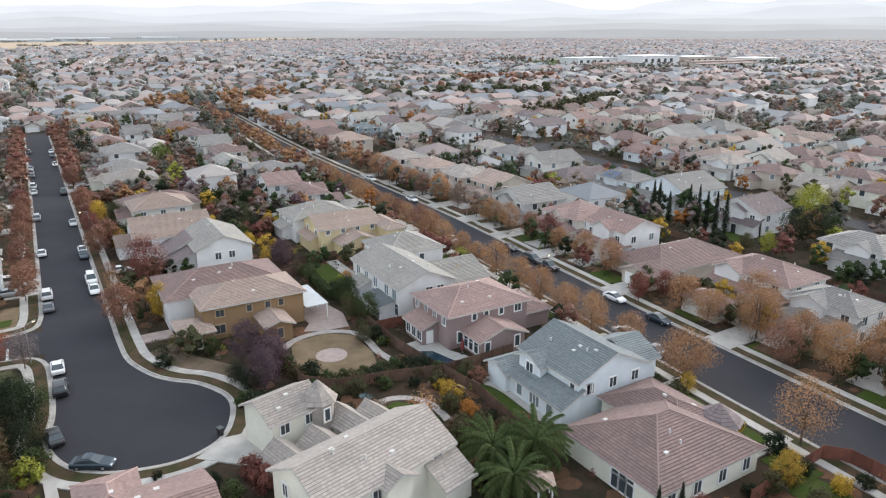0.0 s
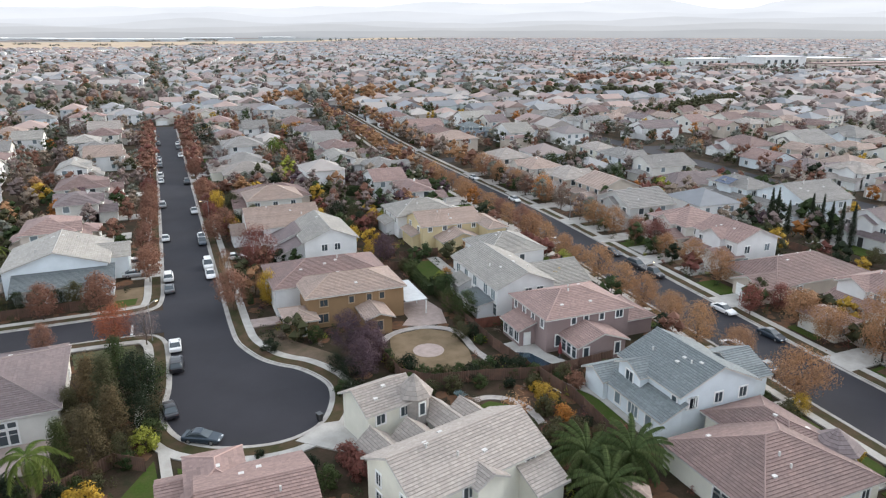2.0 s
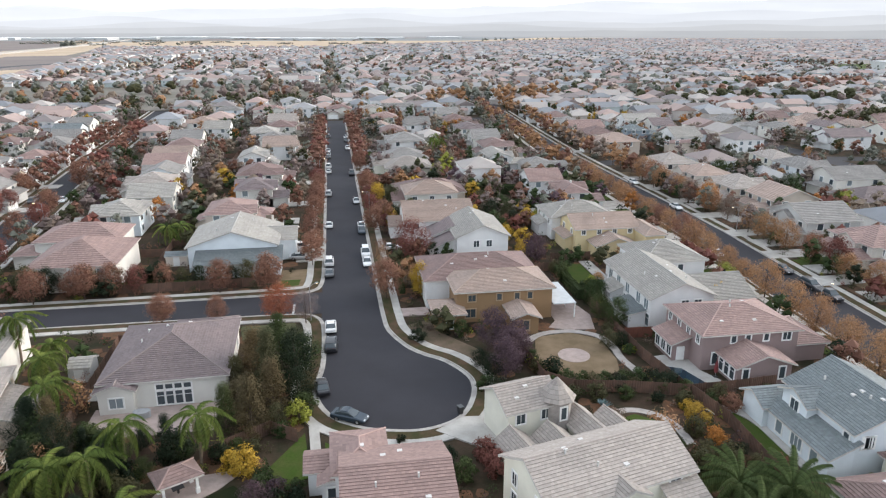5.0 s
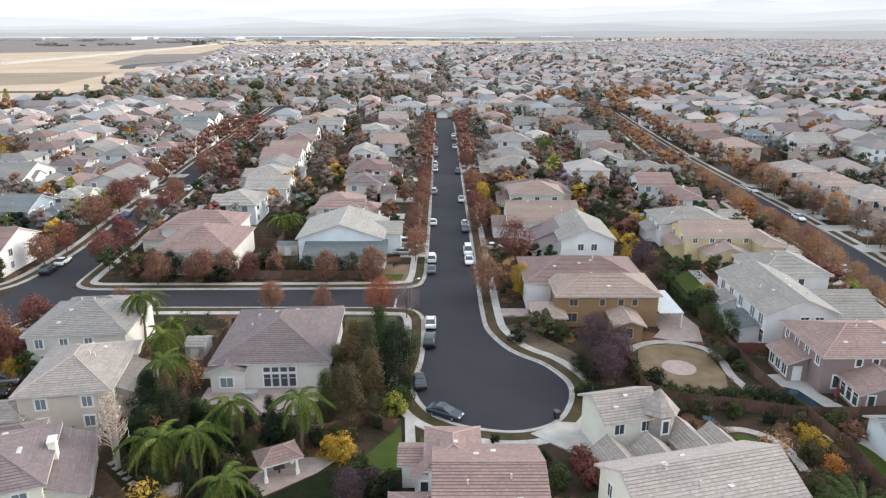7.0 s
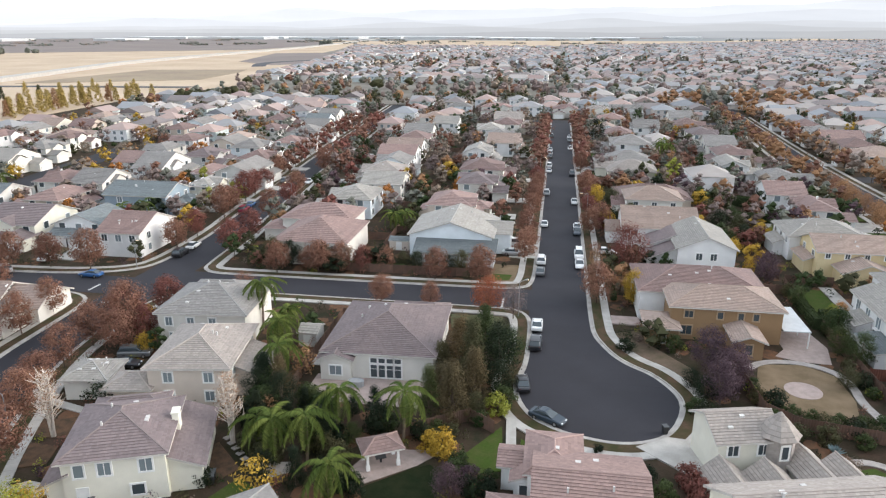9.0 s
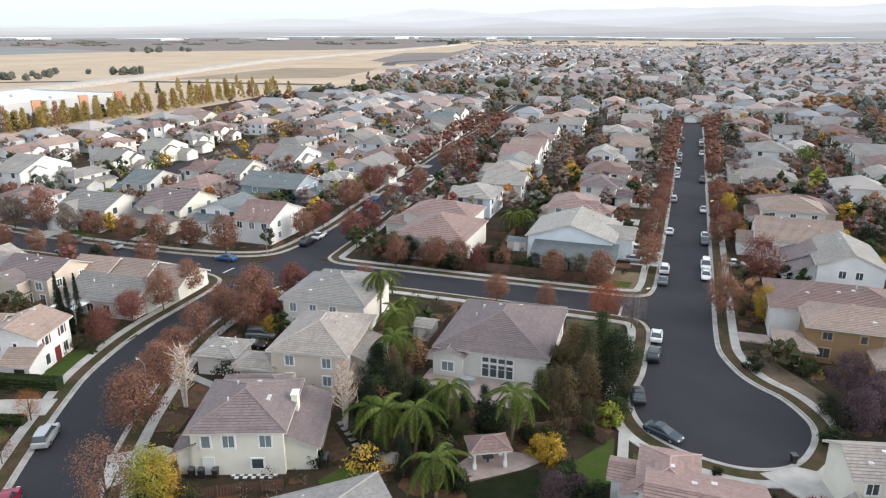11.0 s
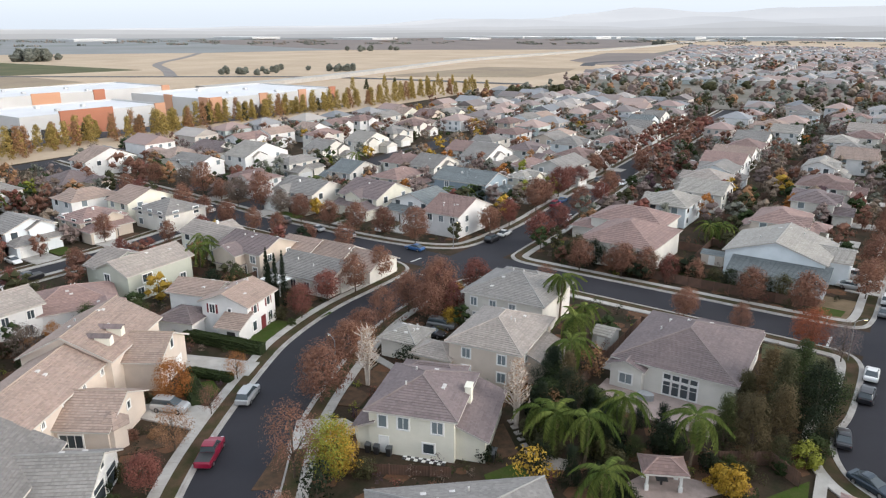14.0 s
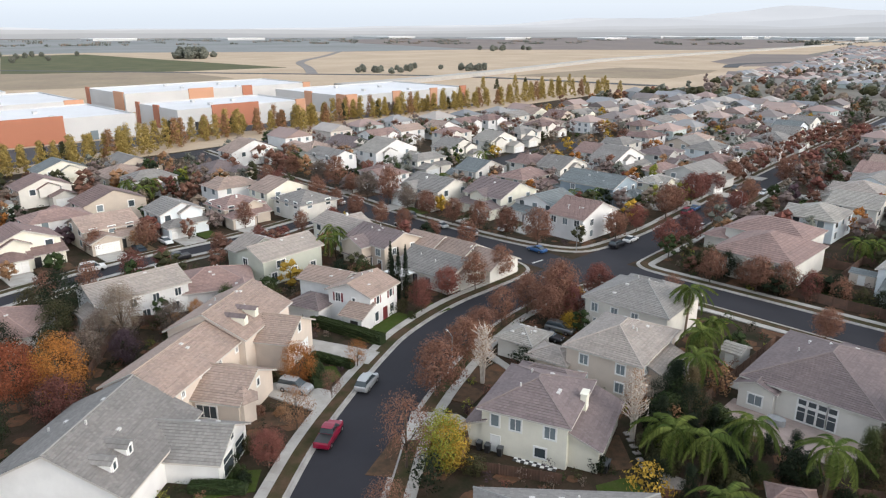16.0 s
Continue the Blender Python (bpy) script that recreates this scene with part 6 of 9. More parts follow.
def palm(x, y, height=6.0, fronds=20, mesh=None, stout=0.16, label="queen palm with arching green fronds", scale=1.0):
    ob = thing("palm_tree", None, None, label, "palm tree", "palms of the estate", at=pose(x, y, 0, 0, 0, (x * 37) % 360))
    g = Geo()
    pts, rs = [], []
    for i in range(9):
        pts.append((0.12 * math.sin(i * 0.5), 0.1 * math.cos(i * 0.4), height * i / 8 - 0.1))
        rs.append(stout * (1.15 - 0.35 * i / 8) * (1.06 if i % 2 else 1.0))
    g.tube(pts, rs, 8)
    part("trunk", g, PALMBARK, ob)
    top = pts[-1]
    for i in range(fronds):
        t = (i + 0.5) / fronds
        f = part("frond", mesh or QUEEN_FROND, None, ob)
        f.matrix_basis = pose(top[0], top[1], top[2], 0, 36 - 92 * (1 - t) + 34 * ((i * 0.618 + x * 0.37) % 1), i * 137.5 + 30 * ((i * 0.41 + y) % 1)) @ Matrix.Scale(scale * (0.85 + 0.3 * ((i * 0.377) % 1)), 4)
    for i in range(6 if height < 3.8 else 2):
        f = part("frond", DEAD_FROND, None, ob, "dead brown hanging frond")
        f.matrix_basis = pose(top[0], top[1], top[2] - 0.25, 0, 62 + 9 * ((i * 0.618) % 1), i * 97.0 + 20) @ Matrix.Scale(0.6 + 0.3 * ((i * 0.377) % 1), 4)
    return ob


# single trees round the turning circle and the gardens near it
for x, y, k, lf, s in ((-12.8, -31.4, "conifer", "bronze", 0.98), (-13.4, -19.0, "conifer", "bronze", 1.05), (-8.0, -20.2, "garden_tree", "dark", 1.12), (-7.0, -15.4, "garden_tree", "green", 0.95), (-10.6, -26.8, "conifer", "bronze", 0.95), (-11.4, -22.6, "conifer", "olive", 1.0),
                       (-15.0, -25.6, "garden_tree", "bronze", 0.8), (-7.6, -25.2, "garden_tree", "dark", 0.78), (-10.4, -15.6, "conifer", "green", 0.95), (-13.6, -13.2, "garden_tree", "bronze", 0.75), (-8.6, -10.4, "garden_tree", "olive", 0.7), (-12.4, -9.0, "garden_tree", "green", 0.6),
                       (-15.8, -20.6, "conifer", "olive", 0.75), (-16.0, -29.6, "conifer", "green", 0.7), (-10.0, -30.2, "garden_tree", "olive", 0.5), (-6.6, -21.8, "garden_tree", "bronze", 0.5)):
    tree(k, lf, x, y, s)
for x, y, lf, s in ((-7.4, -29.2, "lime", 1.7), (-7.0, -27.4, "green", 1.7), (-9.2, -32.0, "green", 1.1), (-9.2, -43.4, "plum", 1.2), (-10.8, -43.0, "green", 1.2), (-9.0, -45.4, "dark", 1.3), (-7.2, -43.6, "green", 1.1), (-7.0, -45.6, "dark", 1.2), (-10.8, -40.2, "green", 1.0),
                    (-12.4, -35.0, "olive", 1.1), (-16.0, -36.2, "dark", 1.2), (-14.2, -35.0, "green", 1.2)):
    tree("shrub", lf, x, y, s)
for x, y, lf, s in ((-12.8, -39.0, "yellow", 1.7), (-14.2, -38.4, "yellow", 1.4), (-13.6, -37.6, "olive", 1.3)):
    tree("shrub", lf, x, y, s)
tree("garden_tree", "plum", -11.0, -46.5, 0.6)
for x, y, s in ((20.8, -12.5, 0.95), (22.6, -18.2, 1.05), (20.6, -22.0, 0.9), (23.8, -14.6, 0.8), (38.8, 26.6, 0.95)):
    tree("garden_tree", "plum", x, y, s)
tree("big_tree", "red", 13.0, 27.6, 0.92)
tree("big_tree", "dark", 14.2, 187.0, 1.0)
tree("garden_tree", "olive", 13.4, 77.6, 1.0)
tree("garden_tree", "yellow", 9.6, 80.6, 1.0)
tree("garden_tree", "yellow", 12.8, 11.0, 0.82)
tree("garden_tree", "lime", 70.0, 7.0, 0.75)
tree("garden_tree", "green", 42.4, -8.0, 0.85)
tree("garden_tree", "green", 40.6, -5.0, 0.65)
for x, y in ((40.3, -45), (38.0, -44.2), (36.2, -46.6)):
    tree("shrub", "olive", x, y, 1.5)
for x, y, lf, s in ((45.4, -47.2, "red", 1.1), (43.8, -48.6, "red", 1.0), (40.7, -37.2, "yellow", 1.5), (41.2, -34, "yellow", 1.0), (40.8, -41.5, "orange", 1.2), (39.4, -39.5, "olive", 1.3), (46.9, -34.8, "rust", 1.3)):
    tree("shrub", lf, x, y, s)
for x, y, s in ((30.6, -25.0, 1.0), (33.4, -25.8, 1.1), (35.8, -26.3, 1.2), (39.4, -27.2, 1.5), (41.2, -28.6, 1.6), (27.2, -22.2, 1.6), (28.4, -24.3, 1.1), (37.6, -26.9, 1.3), (18.2, -26.6, 1.6), (17.0, -24.8, 1.2), (43.0, -30.2, 1.1)):
    tree("shrub", "green" if s < 1.5 else "dark", x, y, s)
tree("garden_tree", "dark", 18.6, -21.8, 0.62)
tree("shrub", "dark", 9.9, -8.4, 1.35)
tree("shrub", "green", 17.0, -7.0, 1.35)
tree("garden_tree", "dark", 17.6, -18.4, 0.5)
for x, y, lf, s in ((14.8, -5.4, "olive", 0.6), (12.2, -4.6, "grey", 0.6), (19.4, -33.9, "dark", 1.0), (18.4, -37.0, "dark", 1.2), (24.4, -41.6, "red", 1.2), (26.5, -38.4, "green", 1.0), (29.4, -36.8, "grey", 1.1), (31, -35.6, "grey", 1.1)):
    tree("shrub", lf, x, y, s)
for x, y, lf, s in ((4.6, -35.6, "dark", 0.62), (13.8, -40.6, "red", 1.6), (14.4, -43.4, "red", 1.7), (9.4, -40.5, "dark", 1.2), (17.6, -41.0, "dark", 1.0), (10.6, -44, "green", 1.4)):
    tree("shrub", lf, x, y, s)
for x, y, lf, s in ((36.0, 41.3, "yellow", 0.7), (40.2, 51, "dark", 0.8), (36.6, 30, "yellow", 0.5), (43.2, 3.0, "green", 0.8), (44.6, 9.2, "lime", 0.45), (40.6, 14.0, "green", 0.55), (40.4, 18.6, "olive", 0.5), (46.2, 10.4, "orange", 0.42), (41.6, 2.2, "green", 0.6), (38.2, -15.2, "olive", 0.55), (36.5, 46, "green", 0.7), (40.5, 57, "olive", 0.8), (37, 60, "dark", 0.9),
                    (41, 66, "green", 0.8), (36.5, 72, "olive", 0.8), (12.5, 62, "dark", 0.75), (10.8, 58, "yellow", 0.8)):
    tree("garden_tree", lf, x, y, s)
palm(37.0, -52.6, 3.0, 64, CANARY_FROND, 0.45, "stout date palm with a dense crown of long fronds", 1.0)
palm(41.0, -54.6, 3.4, 64, CANARY_FROND, 0.45, "stout date palm with a dense crown of long fronds", 1.0)
palm(36.4, -57.6, 2.6, 60, CANARY_FROND, 0.42, "stout date palm with a dense crown of long fronds", 1.0)
for x, y, hh in ((-46.4, -9.6, 8.0), (-39.2, -20, 6.5), (-39.8, -15.0, 6.2), (-17.6, -37.0, 6.6), (-25.3, -37.4, 6.2), (-37.2, -25.6, 5.6), (-30.8, -43.2, 5.4), (-27.4, -42.4, 5.8), (-22.6, -49.2, 4.6), (-33.4, -41.6, 4.4)):
    palm(x, y, hh)
for x, y, hh in ((-113.6, -28.0, 6), (-116.4, -24.5, 6.5), (-145.2, 34.0, 5), (-104.8, 43, 5), (-103.2, 49.4, 4.5), (-154.2, 63, 7), (-192.7, -30.4, 6), (-194.5, -36, 6), (-187, -35, 5.5), (35.5, 149, 7), (38.2, 152, 6.5), (36.8, 156, 7.5), (-38.6, 49, 4.5), (-36.6, 52, 4)):
    palm(x, y, hh, 14)
for x, y, s in ((-37.4, -32.4, 1.0), (-38.6, -27.8, 0.8), (-35.2, -37.6, 0.9), (-33.4, -34.2, 1.0), (-31.6, -37.4, 0.8)):
    tree("big_tree" if s == 1.0 else "conifer", "dark", x, y, s * (0.5 if s == 1.0 else 0.72))
for x, y, lf, s in ((-37.0, -30.8, "dark", 0.85), (-34.8, -31.4, "bronze", 0.72), (-38.6, -28.6, "dark", 0.7)):
    tree("conifer", lf, x, y, s)
bare_birch(-58.6, -42.6, 1.15)
bare_birch(-37.3, -40.2, 1.2)
tree("garden_tree", "lime", -48.8, -60.2, 1.0)
tree("garden_tree", "yellow", -48.0, -59.6, 0.9)
tree("shrub", "olive", -46.0, -58.0, 1.3)
for x, y, lf, s in ((-86.0, -36.0, "green", 1.2), (-85.2, -33.6, "olive", 1.1), (-86.6, -40.6, "green", 0.9), (-81.6, -34.6, "green", 0.7), (-64.8, -78.2, "green", 1.2), (-66.0, -75.4, "dark", 1.1), (-63.0, -76.4, "green", 0.9), (-61.2, -76.6, "dark", 0.9), (-66.8, -73.2, "olive", 1.0),
                    (-78.8, -62.4, "olive", 0.9), (-72.4, -68.2, "rust", 0.8), (-70.8, -66.4, "amber", 0.7)):
    tree("shrub", lf, x, y, s)
for x, y, k, lf, s in ((-60.0, -49.8, "street_tree", "rust", 1.28), (-51.6, -62.6, "thin_tree", "rust", 1.3), (-69.4, -19.6, "street_tree", "rust", 1.15), (-68.0, -13.0, "street_tree", "red", 1.1), (-65.4, -16.4, "street_tree", "rust", 1.25), (-84.0, -23.8, "street_tree", "red", 0.95),
                       (-82.4, -31.6, "street_tree", "red", 0.85), (-83.2, -17.5, "street_tree", "rust", 0.95), (-66.6, -34.2, "street_tree", "rust", 1.05), (-63.6, -41.0, "street_tree", "rust", 1.05), (-83.8, -9.5, "street_tree", "rust", 0.9), (-60.4, -20.4, "garden_tree", "yellow", 0.6),
                       (-76.2, -60.2, "garden_tree", "orange", 0.9), (-74.2, -51.6, "thin_tree", "orange", 0.66), (-62.2, -73.2, "street_tree", "red", 0.72), (-66.4, -66.8, "thin_tree", "amber", 0.95), (-92.0, -84.6, "big_tree", "orange", 0.86), (-94.6, -89.0, "big_tree", "flame", 0.9), (-106.6, -71.6, "big_tree", "dusty_brown", 0.85), (-116.0, -77.0, "big_tree", "dark", 0.8),
                       (-85.0, -95.0, "big_tree", "dark", 0.8), (-86.4, -86.4, "garden_tree", "red", 1.1), (-69.5, -59.5, "thin_tree", "rust", 0.6), (-45.6, -70.4, "thin_tree", "rust", 1.0), (-64.8, -6.0, "street_tree", "red", 1.05), (-68.8, -26.8, "street_tree", "rust", 0.9), (-64.0, -21.0, "street_tree", "rust", 1.15),
                       (-62.2, -16.8, "garden_tree", "red", 0.9)):
    tree(k, lf, x, y, s)
for x, y in ((-91.4, -30.6), (-90.4, -31.0), (-89.4, -30.6), (-88.6, -29.6)):
    tree("cypress", "dark", x, y, 0.92)
for x, y, lf, s in ((-107.4, -74.7, "grey", 1.0), (-101, -78.5, "grey", 0.9), (-113.5, -78.5, "olive", 1.0), (-98.4, -74.2, "plum", 0.85), (-102.6, -65.4, "grey", 0.9), (-106.0, -60.0, "orange", 0.55), (-105.5, -54.6, "green", 0.8), (-104.6, -82.4, "dark", 1.0), (-110, -87, "dark", 0.9),
                    (-124, -79, "olive", 1.0), (-132.4, -59.6, "red", 1.0), (-131.5, -68, "rust", 0.8), (-155, -58.5, "rust", 0.9), (-152, -50.5, "amber", 0.8), (-101, -49, "green", 0.7), (-99, -53, "green", 0.6), (-102, -34, "dark", 0.8), (-98.5, -31, "green", 0.8), (-124.5, -40, "green", 0.7)):
    tree("garden_tree", lf, x, y, s)
for x, y in ((130.0, 12.5), (129.9, 10.6), (131.4, 8.6), (134.6, 5.2), (134.8, 2.6), (134.9, 0.2), (135.0, -2.4), (135.2, -5.0)):
    tree("cypress", "dark", x, y, 1.05)
tree("big_tree", "lime", 160.5, -10.0, 1.05)
tree("big_tree", "dark", 143.2, -17.5, 0.85)
tree("big_tree", "dark", 148.0, -20.0, 0.75)
tree("garden_tree", "red", 97.2, 12.2, 1.15)
tree("garden_tree", "orange", 97.0, 62.7, 1.2)
for x, y, lf, s in ((62.2, -71.0, "yellow", 0.62), (69.4, -51.4, "yellow", 0.5), (94.4, -24.5, "red", 0.8), (133, -18, "lime", 0.7), (131, -14, "olive", 0.7), (128, 26, "lime", 0.75), (127, 36, "lime", 0.6), (166, 2, "orange", 0.8),
                    (131, 56, "green", 0.8), (125, 68, "green", 1.0), (128, 74, "dark", 1.0), (122, 84, "dark", 1.1), (126, 90, "dark", 1.1), (120, 97, "green", 1.1), (132, 95, "dark", 1.0), (47.4, -72, "dark", 0.6)):
    tree("garden_tree", lf, x, y, s)
tree("cypress", "dark", 45.6, -68.4, 0.5)
tree("cypress", "dark", 47.2, -69.8, 0.55)
tree("garden_tree", "red", 49.2, -70.6, 0.5)

for i in range(46):
    u, v = (i * 0.618) % 1, (i * 0.755) % 1
    x, y = -37 + 17 * u, -48 + 17.5 * v
    if abs(x + y + 77.9) < 2.6 and x < -28.5:
        continue
    if -29 < x < -17 and y > -36 and v > 0.75 or -22.5 < x and -46 < y < -38:
        continue
    tree("shrub", ("dark", "green", "dark", "olive")[i % 4], x, y, 1.3 + 0.9 * ((i * 0.377) % 1))
for i, (x, y) in enumerate(((29.8, -26.3), (31.6, -26.4), (32.6, -27.0), (34.8, -27.4), (36.8, -27.9), (38.6, -28.4), (40.2, -29.2), (40.4, -17.6), (40.5, -14.4), (40.2, -10.0), (26.2, -25.6), (25.4, -20.8), (25.6, -17.4),
                            (24.8, -27.6), (27.8, -28.8), (44.9, -33.2), (46.2, -32.4), (53.6, -32.2), (42.6, -44), (42.4, -47.4), (40.2, -48.4), (30.8, -29.6), (34.6, -30.2), (38.4, -31.6), (41.2, -33.0))):
    tree("shrub", ("green", "olive", "green", "dark", "olive")[i % 5], x, y, 0.75 + 0.6 * ((i * 0.618) % 1))

for i, (x, y) in enumerate(((-31, -33), (-28, -33.5), (-25, -32.6), (-22, -33.4), (-19.8, -35.4), (-29, -37), (-26.4, -40.4), (-23.4, -38.4), (-31, -46.4), (-27, -47.2), (-36.4, -34.6))):
    tree("garden_tree" if i % 3 else "conifer", ("dark", "green", "dark")[i % 3], x, y, 0.42 + 0.16 * ((i * 0.618) % 1))
for x, y, lf, s in ((-57.5, 21.6, "olive", 0.85), (-53.6, 20.4, "dark", 0.8), (-49.5, 19.8, "rust", 0.8), (-46.0, 20.6, "olive", 0.7), (-42.4, 19.4, "rust", 0.9), (-60.8, 20.4, "green", 0.6), (-38.6, 20.8, "red", 0.8), (-34.0, 21.6, "rust", 0.75)):
    tree("garden_tree", lf, x, y, s)
for i in range(15):
    tree("garden_tree", ("dark", "olive", "dark", "green")[i % 4], -58 + i * 3.0, 22.6 + 2.2 * ((i * 0.618) % 1), 0.48 + 0.22 * ((i * 0.377) % 1))
for i, (x, y) in enumerate(((57.6, -70), (60.4, -70.6), (63, -71), (65.6, -70.4), (66.4, -74.6), (69.4, -75.4), (62.2, -75), (58.6, -75.6), (67.0, -66.2), (66.6, -61.0), (66.2, -57.2), (66.8, -52), (67.0, -47.6), (67.4, -41), (68.0, -36))):
    tree("shrub", ("dark", "olive", "green", "dark", "yellow")[i % 5], x, y, 0.9 + 0.6 * ((i * 0.618) % 1))

# rows of street trees
srng = random.Random(11)
FAR_ROWS = []


def row(line, step, kind, leaves, size, skip=0.08, jitter=0.8):
    """Trees at even steps along a line."""
    rest = step * 0.5
    for a, b in zip(line, line[1:]):
        d = math.dist(a, b)
        while rest < d:
            t = rest / d
            tx, ty = a[0] + (b[0] - a[0]) * t, a[1] + (b[1] - a[1]) * t
            if math.hypot(tx, ty + 107) > 235:
                FAR_ROWS.append((srng.choice(leaves), tx + srng.uniform(-jitter, jitter), ty + srng.uniform(-jitter, jitter), kind, size * srng.uniform(0.85, 1.15)))
            elif srng.random() > skip:
                tree(kind, srng.choice(leaves), a[0] + (b[0] - a[0]) * t + srng.uniform(-jitter, jitter) * 0.5, a[1] + (b[1] - a[1]) * t + srng.uniform(-jitter, jitter), size * srng.uniform(0.82, 1.15))
            rest += step
        rest -= d


row([(7.3, 66), (7.4, 252)], 9.4, "street_tree", ["rust", "rust", "rust", "red"], 1.02, 0.18)
row([(-6.9, 27), (-6.7, 252)], 9.0, "street_tree", ["rust", "red", "rust", "rust"], 1.02, 0.14)
row([(-11, 17.6), (-62, 16.6)], 8.0, "street_tree", ["rust", "dusty_red", "rust"], 1.0, 0.08)
row([(-17.0, 3.4), (-34, 3.6)], 9.0, "street_tree", ["rust"], 0.78, 0.1)
tree("avenue_tree", "flame", -11.7, 2.8, 0.84)
tree("thin_tree", "dusty_red", -7.4, 1.0, 0.9)
row([(-36, 4), (-60, 3.8)], 8.0, "thin_tree", ["rust", "red"], 0.9, 0.3)
for x, y, k, lf, s in ((6.6, 10.2, "street_tree", "rust", 1.2), (7.2, 27.0, "thin_tree", "amber", 0.75), (7.3, 36.0, "thin_tree", "rust", 0.7), (7.0, 52.5, "street_tree", "rust", 0.95), (9.8, 57.5, "street_tree", "rust", 0.95),
                       (71.4, -49.0, "avenue_tree", "amber", 1.06), (71.0, -39.0, "avenue_tree", "amber", 0.76), (71.2, -30.5, "avenue_tree", "amber", 0.8), (71.6, -23.5, "avenue_tree", "amber", 0.76), (72.2, -16.0, "avenue_tree", "amber", 0.8), (72.8, -9.0, "avenue_tree", "amber", 0.76),
                       (71.0, -67.0, "thin_tree", "amber", 1.5), (69.6, -80.0, "avenue_tree", "amber", 0.9), (92.2, -45.4, "avenue_tree", "amber", 1.0), (88.0, -53.0, "avenue_tree", "rust", 0.88), (91.0, -58.6, "avenue_tree", "amber", 1.0), (96.4, -62.0, "avenue_tree", "amber", 0.9),
                       (89.0, -70.0, "avenue_tree", "amber", 0.95), (91.4, -31.0, "avenue_tree", "amber", 0.82), (87.6, -24.6, "street_tree", "red", 0.72), (94.0, -36.6, "thin_tree", "amber", 0.9), (90.0, -37.7, "avenue_tree", "amber", 0.82), (97.0, -41.6, "avenue_tree", "amber", 1.0), (94.0, -52.0, "avenue_tree", "amber", 0.92), (95.6, -69.0, "avenue_tree", "rust", 0.85)):
    tree(k, lf, x, y, s)
row([(73.2, -3), (75.0, 28), (76.6, 52), (77.2, 140), (80.6, 200), (88, 320)], 6.8, "avenue_tree", ["amber", "amber", "rust"], 0.76, 0.06, 1.0)
row([(93.0, -14), (95.0, 10), (96.0, 52), (95.4, 140), (97.7, 200), (104, 320)], 8.6, "avenue_tree", ["amber", "amber", "amber", "rust", "grey"], 0.84, 0.12, 1.8)
row([(-68.6, 24), (-69.6, 36), (-72, 58), (-81, 145), (-88, 235)], 8.6, "street_tree", ["red", "rust", "rust"], 1.08, 0.3)
row([(-82.4, 24), (-82.4, 42), (-85, 60), (-93.6, 145), (-100, 235)], 8.6, "street_tree", ["rust", "red", "rust"], 1.08, 0.3)
row([(-88, 13.6), (-118, 11.2), (-160, 13.6), (-215, 17)], 8.6, "street_tree", ["rust", "rust", "grey"], 1.15, 0.12)
row([(-96, -2.0), (-126, -2.0), (-160, -0.5), (-215, 3)], 9.5, "street_tree", ["rust", "red", "rust"], 0.95, 0.25)
row([(-131.6, -80), (-134.6, -40), (-138, -8)], 11.0, "street_tree", ["rust", "red", "amber"], 0.8, 0.3)
row([(-147.6, -80), (-150.6, -50), (-150, -20)], 12.0, "street_tree", ["rust", "red"], 0.9, 0.2)
# poplars in front of the warehouses
row([(-262, -62), (-258, -30), (-292, 40), (-287, 80), (-300, 120), (-294, 210), (-300, 310), (-276, 345)], 4.2, "poplar", ["poplar", "poplar", "poplar", "amber", "poplar"], 0.95, 0.1, 3.4)
row([(-268, -60), (-276, -20), (-300, 40), (-302, 220)], 5.5, "poplar", ["poplar", "olive", "poplar", "dusty_brown"], 0.7, 0.1, 3.4)
row([(-380, 300), (-330, 420)], 14, "poplar", ["poplar", "olive"], 0.85, 0.2, 3.0)


# ---- the rest of the estate: yards, gardens and the many streets beyond ----
ROAD_LINES = [([(0.3, -30), (0.3, 270)], 6.5), ([(-92, 268), (92, 266)], 5.5), ([(5, -22), (5.1, -22)], 13.5), ([(0, 10), (-76, 10)], 6.5), ([(-34, -96), (-54.5, -69), (-71.5, -42), (-76.8, -13), (-75.8, 22), (-87, 145), (-100, 330)], 6.5),
              ([(-74, 5), (-110, 4.5), (-262, 14)], 6.5), ([(-126.5, -120), (-142.3, -55), (-141.6, -30), (-147, 6), (-172, 150)], 7.5), ([(76.6, -150), (78.6, -58), (84.7, 52), (84.7, 140), (100, 400)], 7.5),
              ([(92, 130), (130, 140), (260, 110)], 6), ([(-178, -60), (-180, 0), (-200, 140)], 6), ([(172, -60), (176, 40), (178, 220)], 6), ([(-245, -70), (-262, 20), (-268, 110), (-240, 320)], 8)]


def near_line(x, y, line, d):
    for (ax, ay), (bx, by) in zip(line, line[1:]):
        l2 = (bx - ax) ** 2 + (by - ay) ** 2
        t = max(0, min(1, ((x - ax) * (bx - ax) + (y - ay) * (by - ay)) / l2))
        if (x - ax - t * (bx - ax)) ** 2 + (y - ay - t * (by - ay)) ** 2 < d * d:
            return True
    return False


def on_road(x, y, extra=0.0):
    return any(near_line(x, y, line, d + extra) for line, d in ROAD_LINES)


def clear_of_houses(x, y, gap):
    for a, b, *c in SOLID:
        if len(c) == 1 and (x - a) ** 2 + (y - b) ** 2 < (c[0] + gap) ** 2 or len(c) == 2 and abs(x - a) < c[0] + gap and abs(y - b) < c[1] + gap:
            return False
    return True


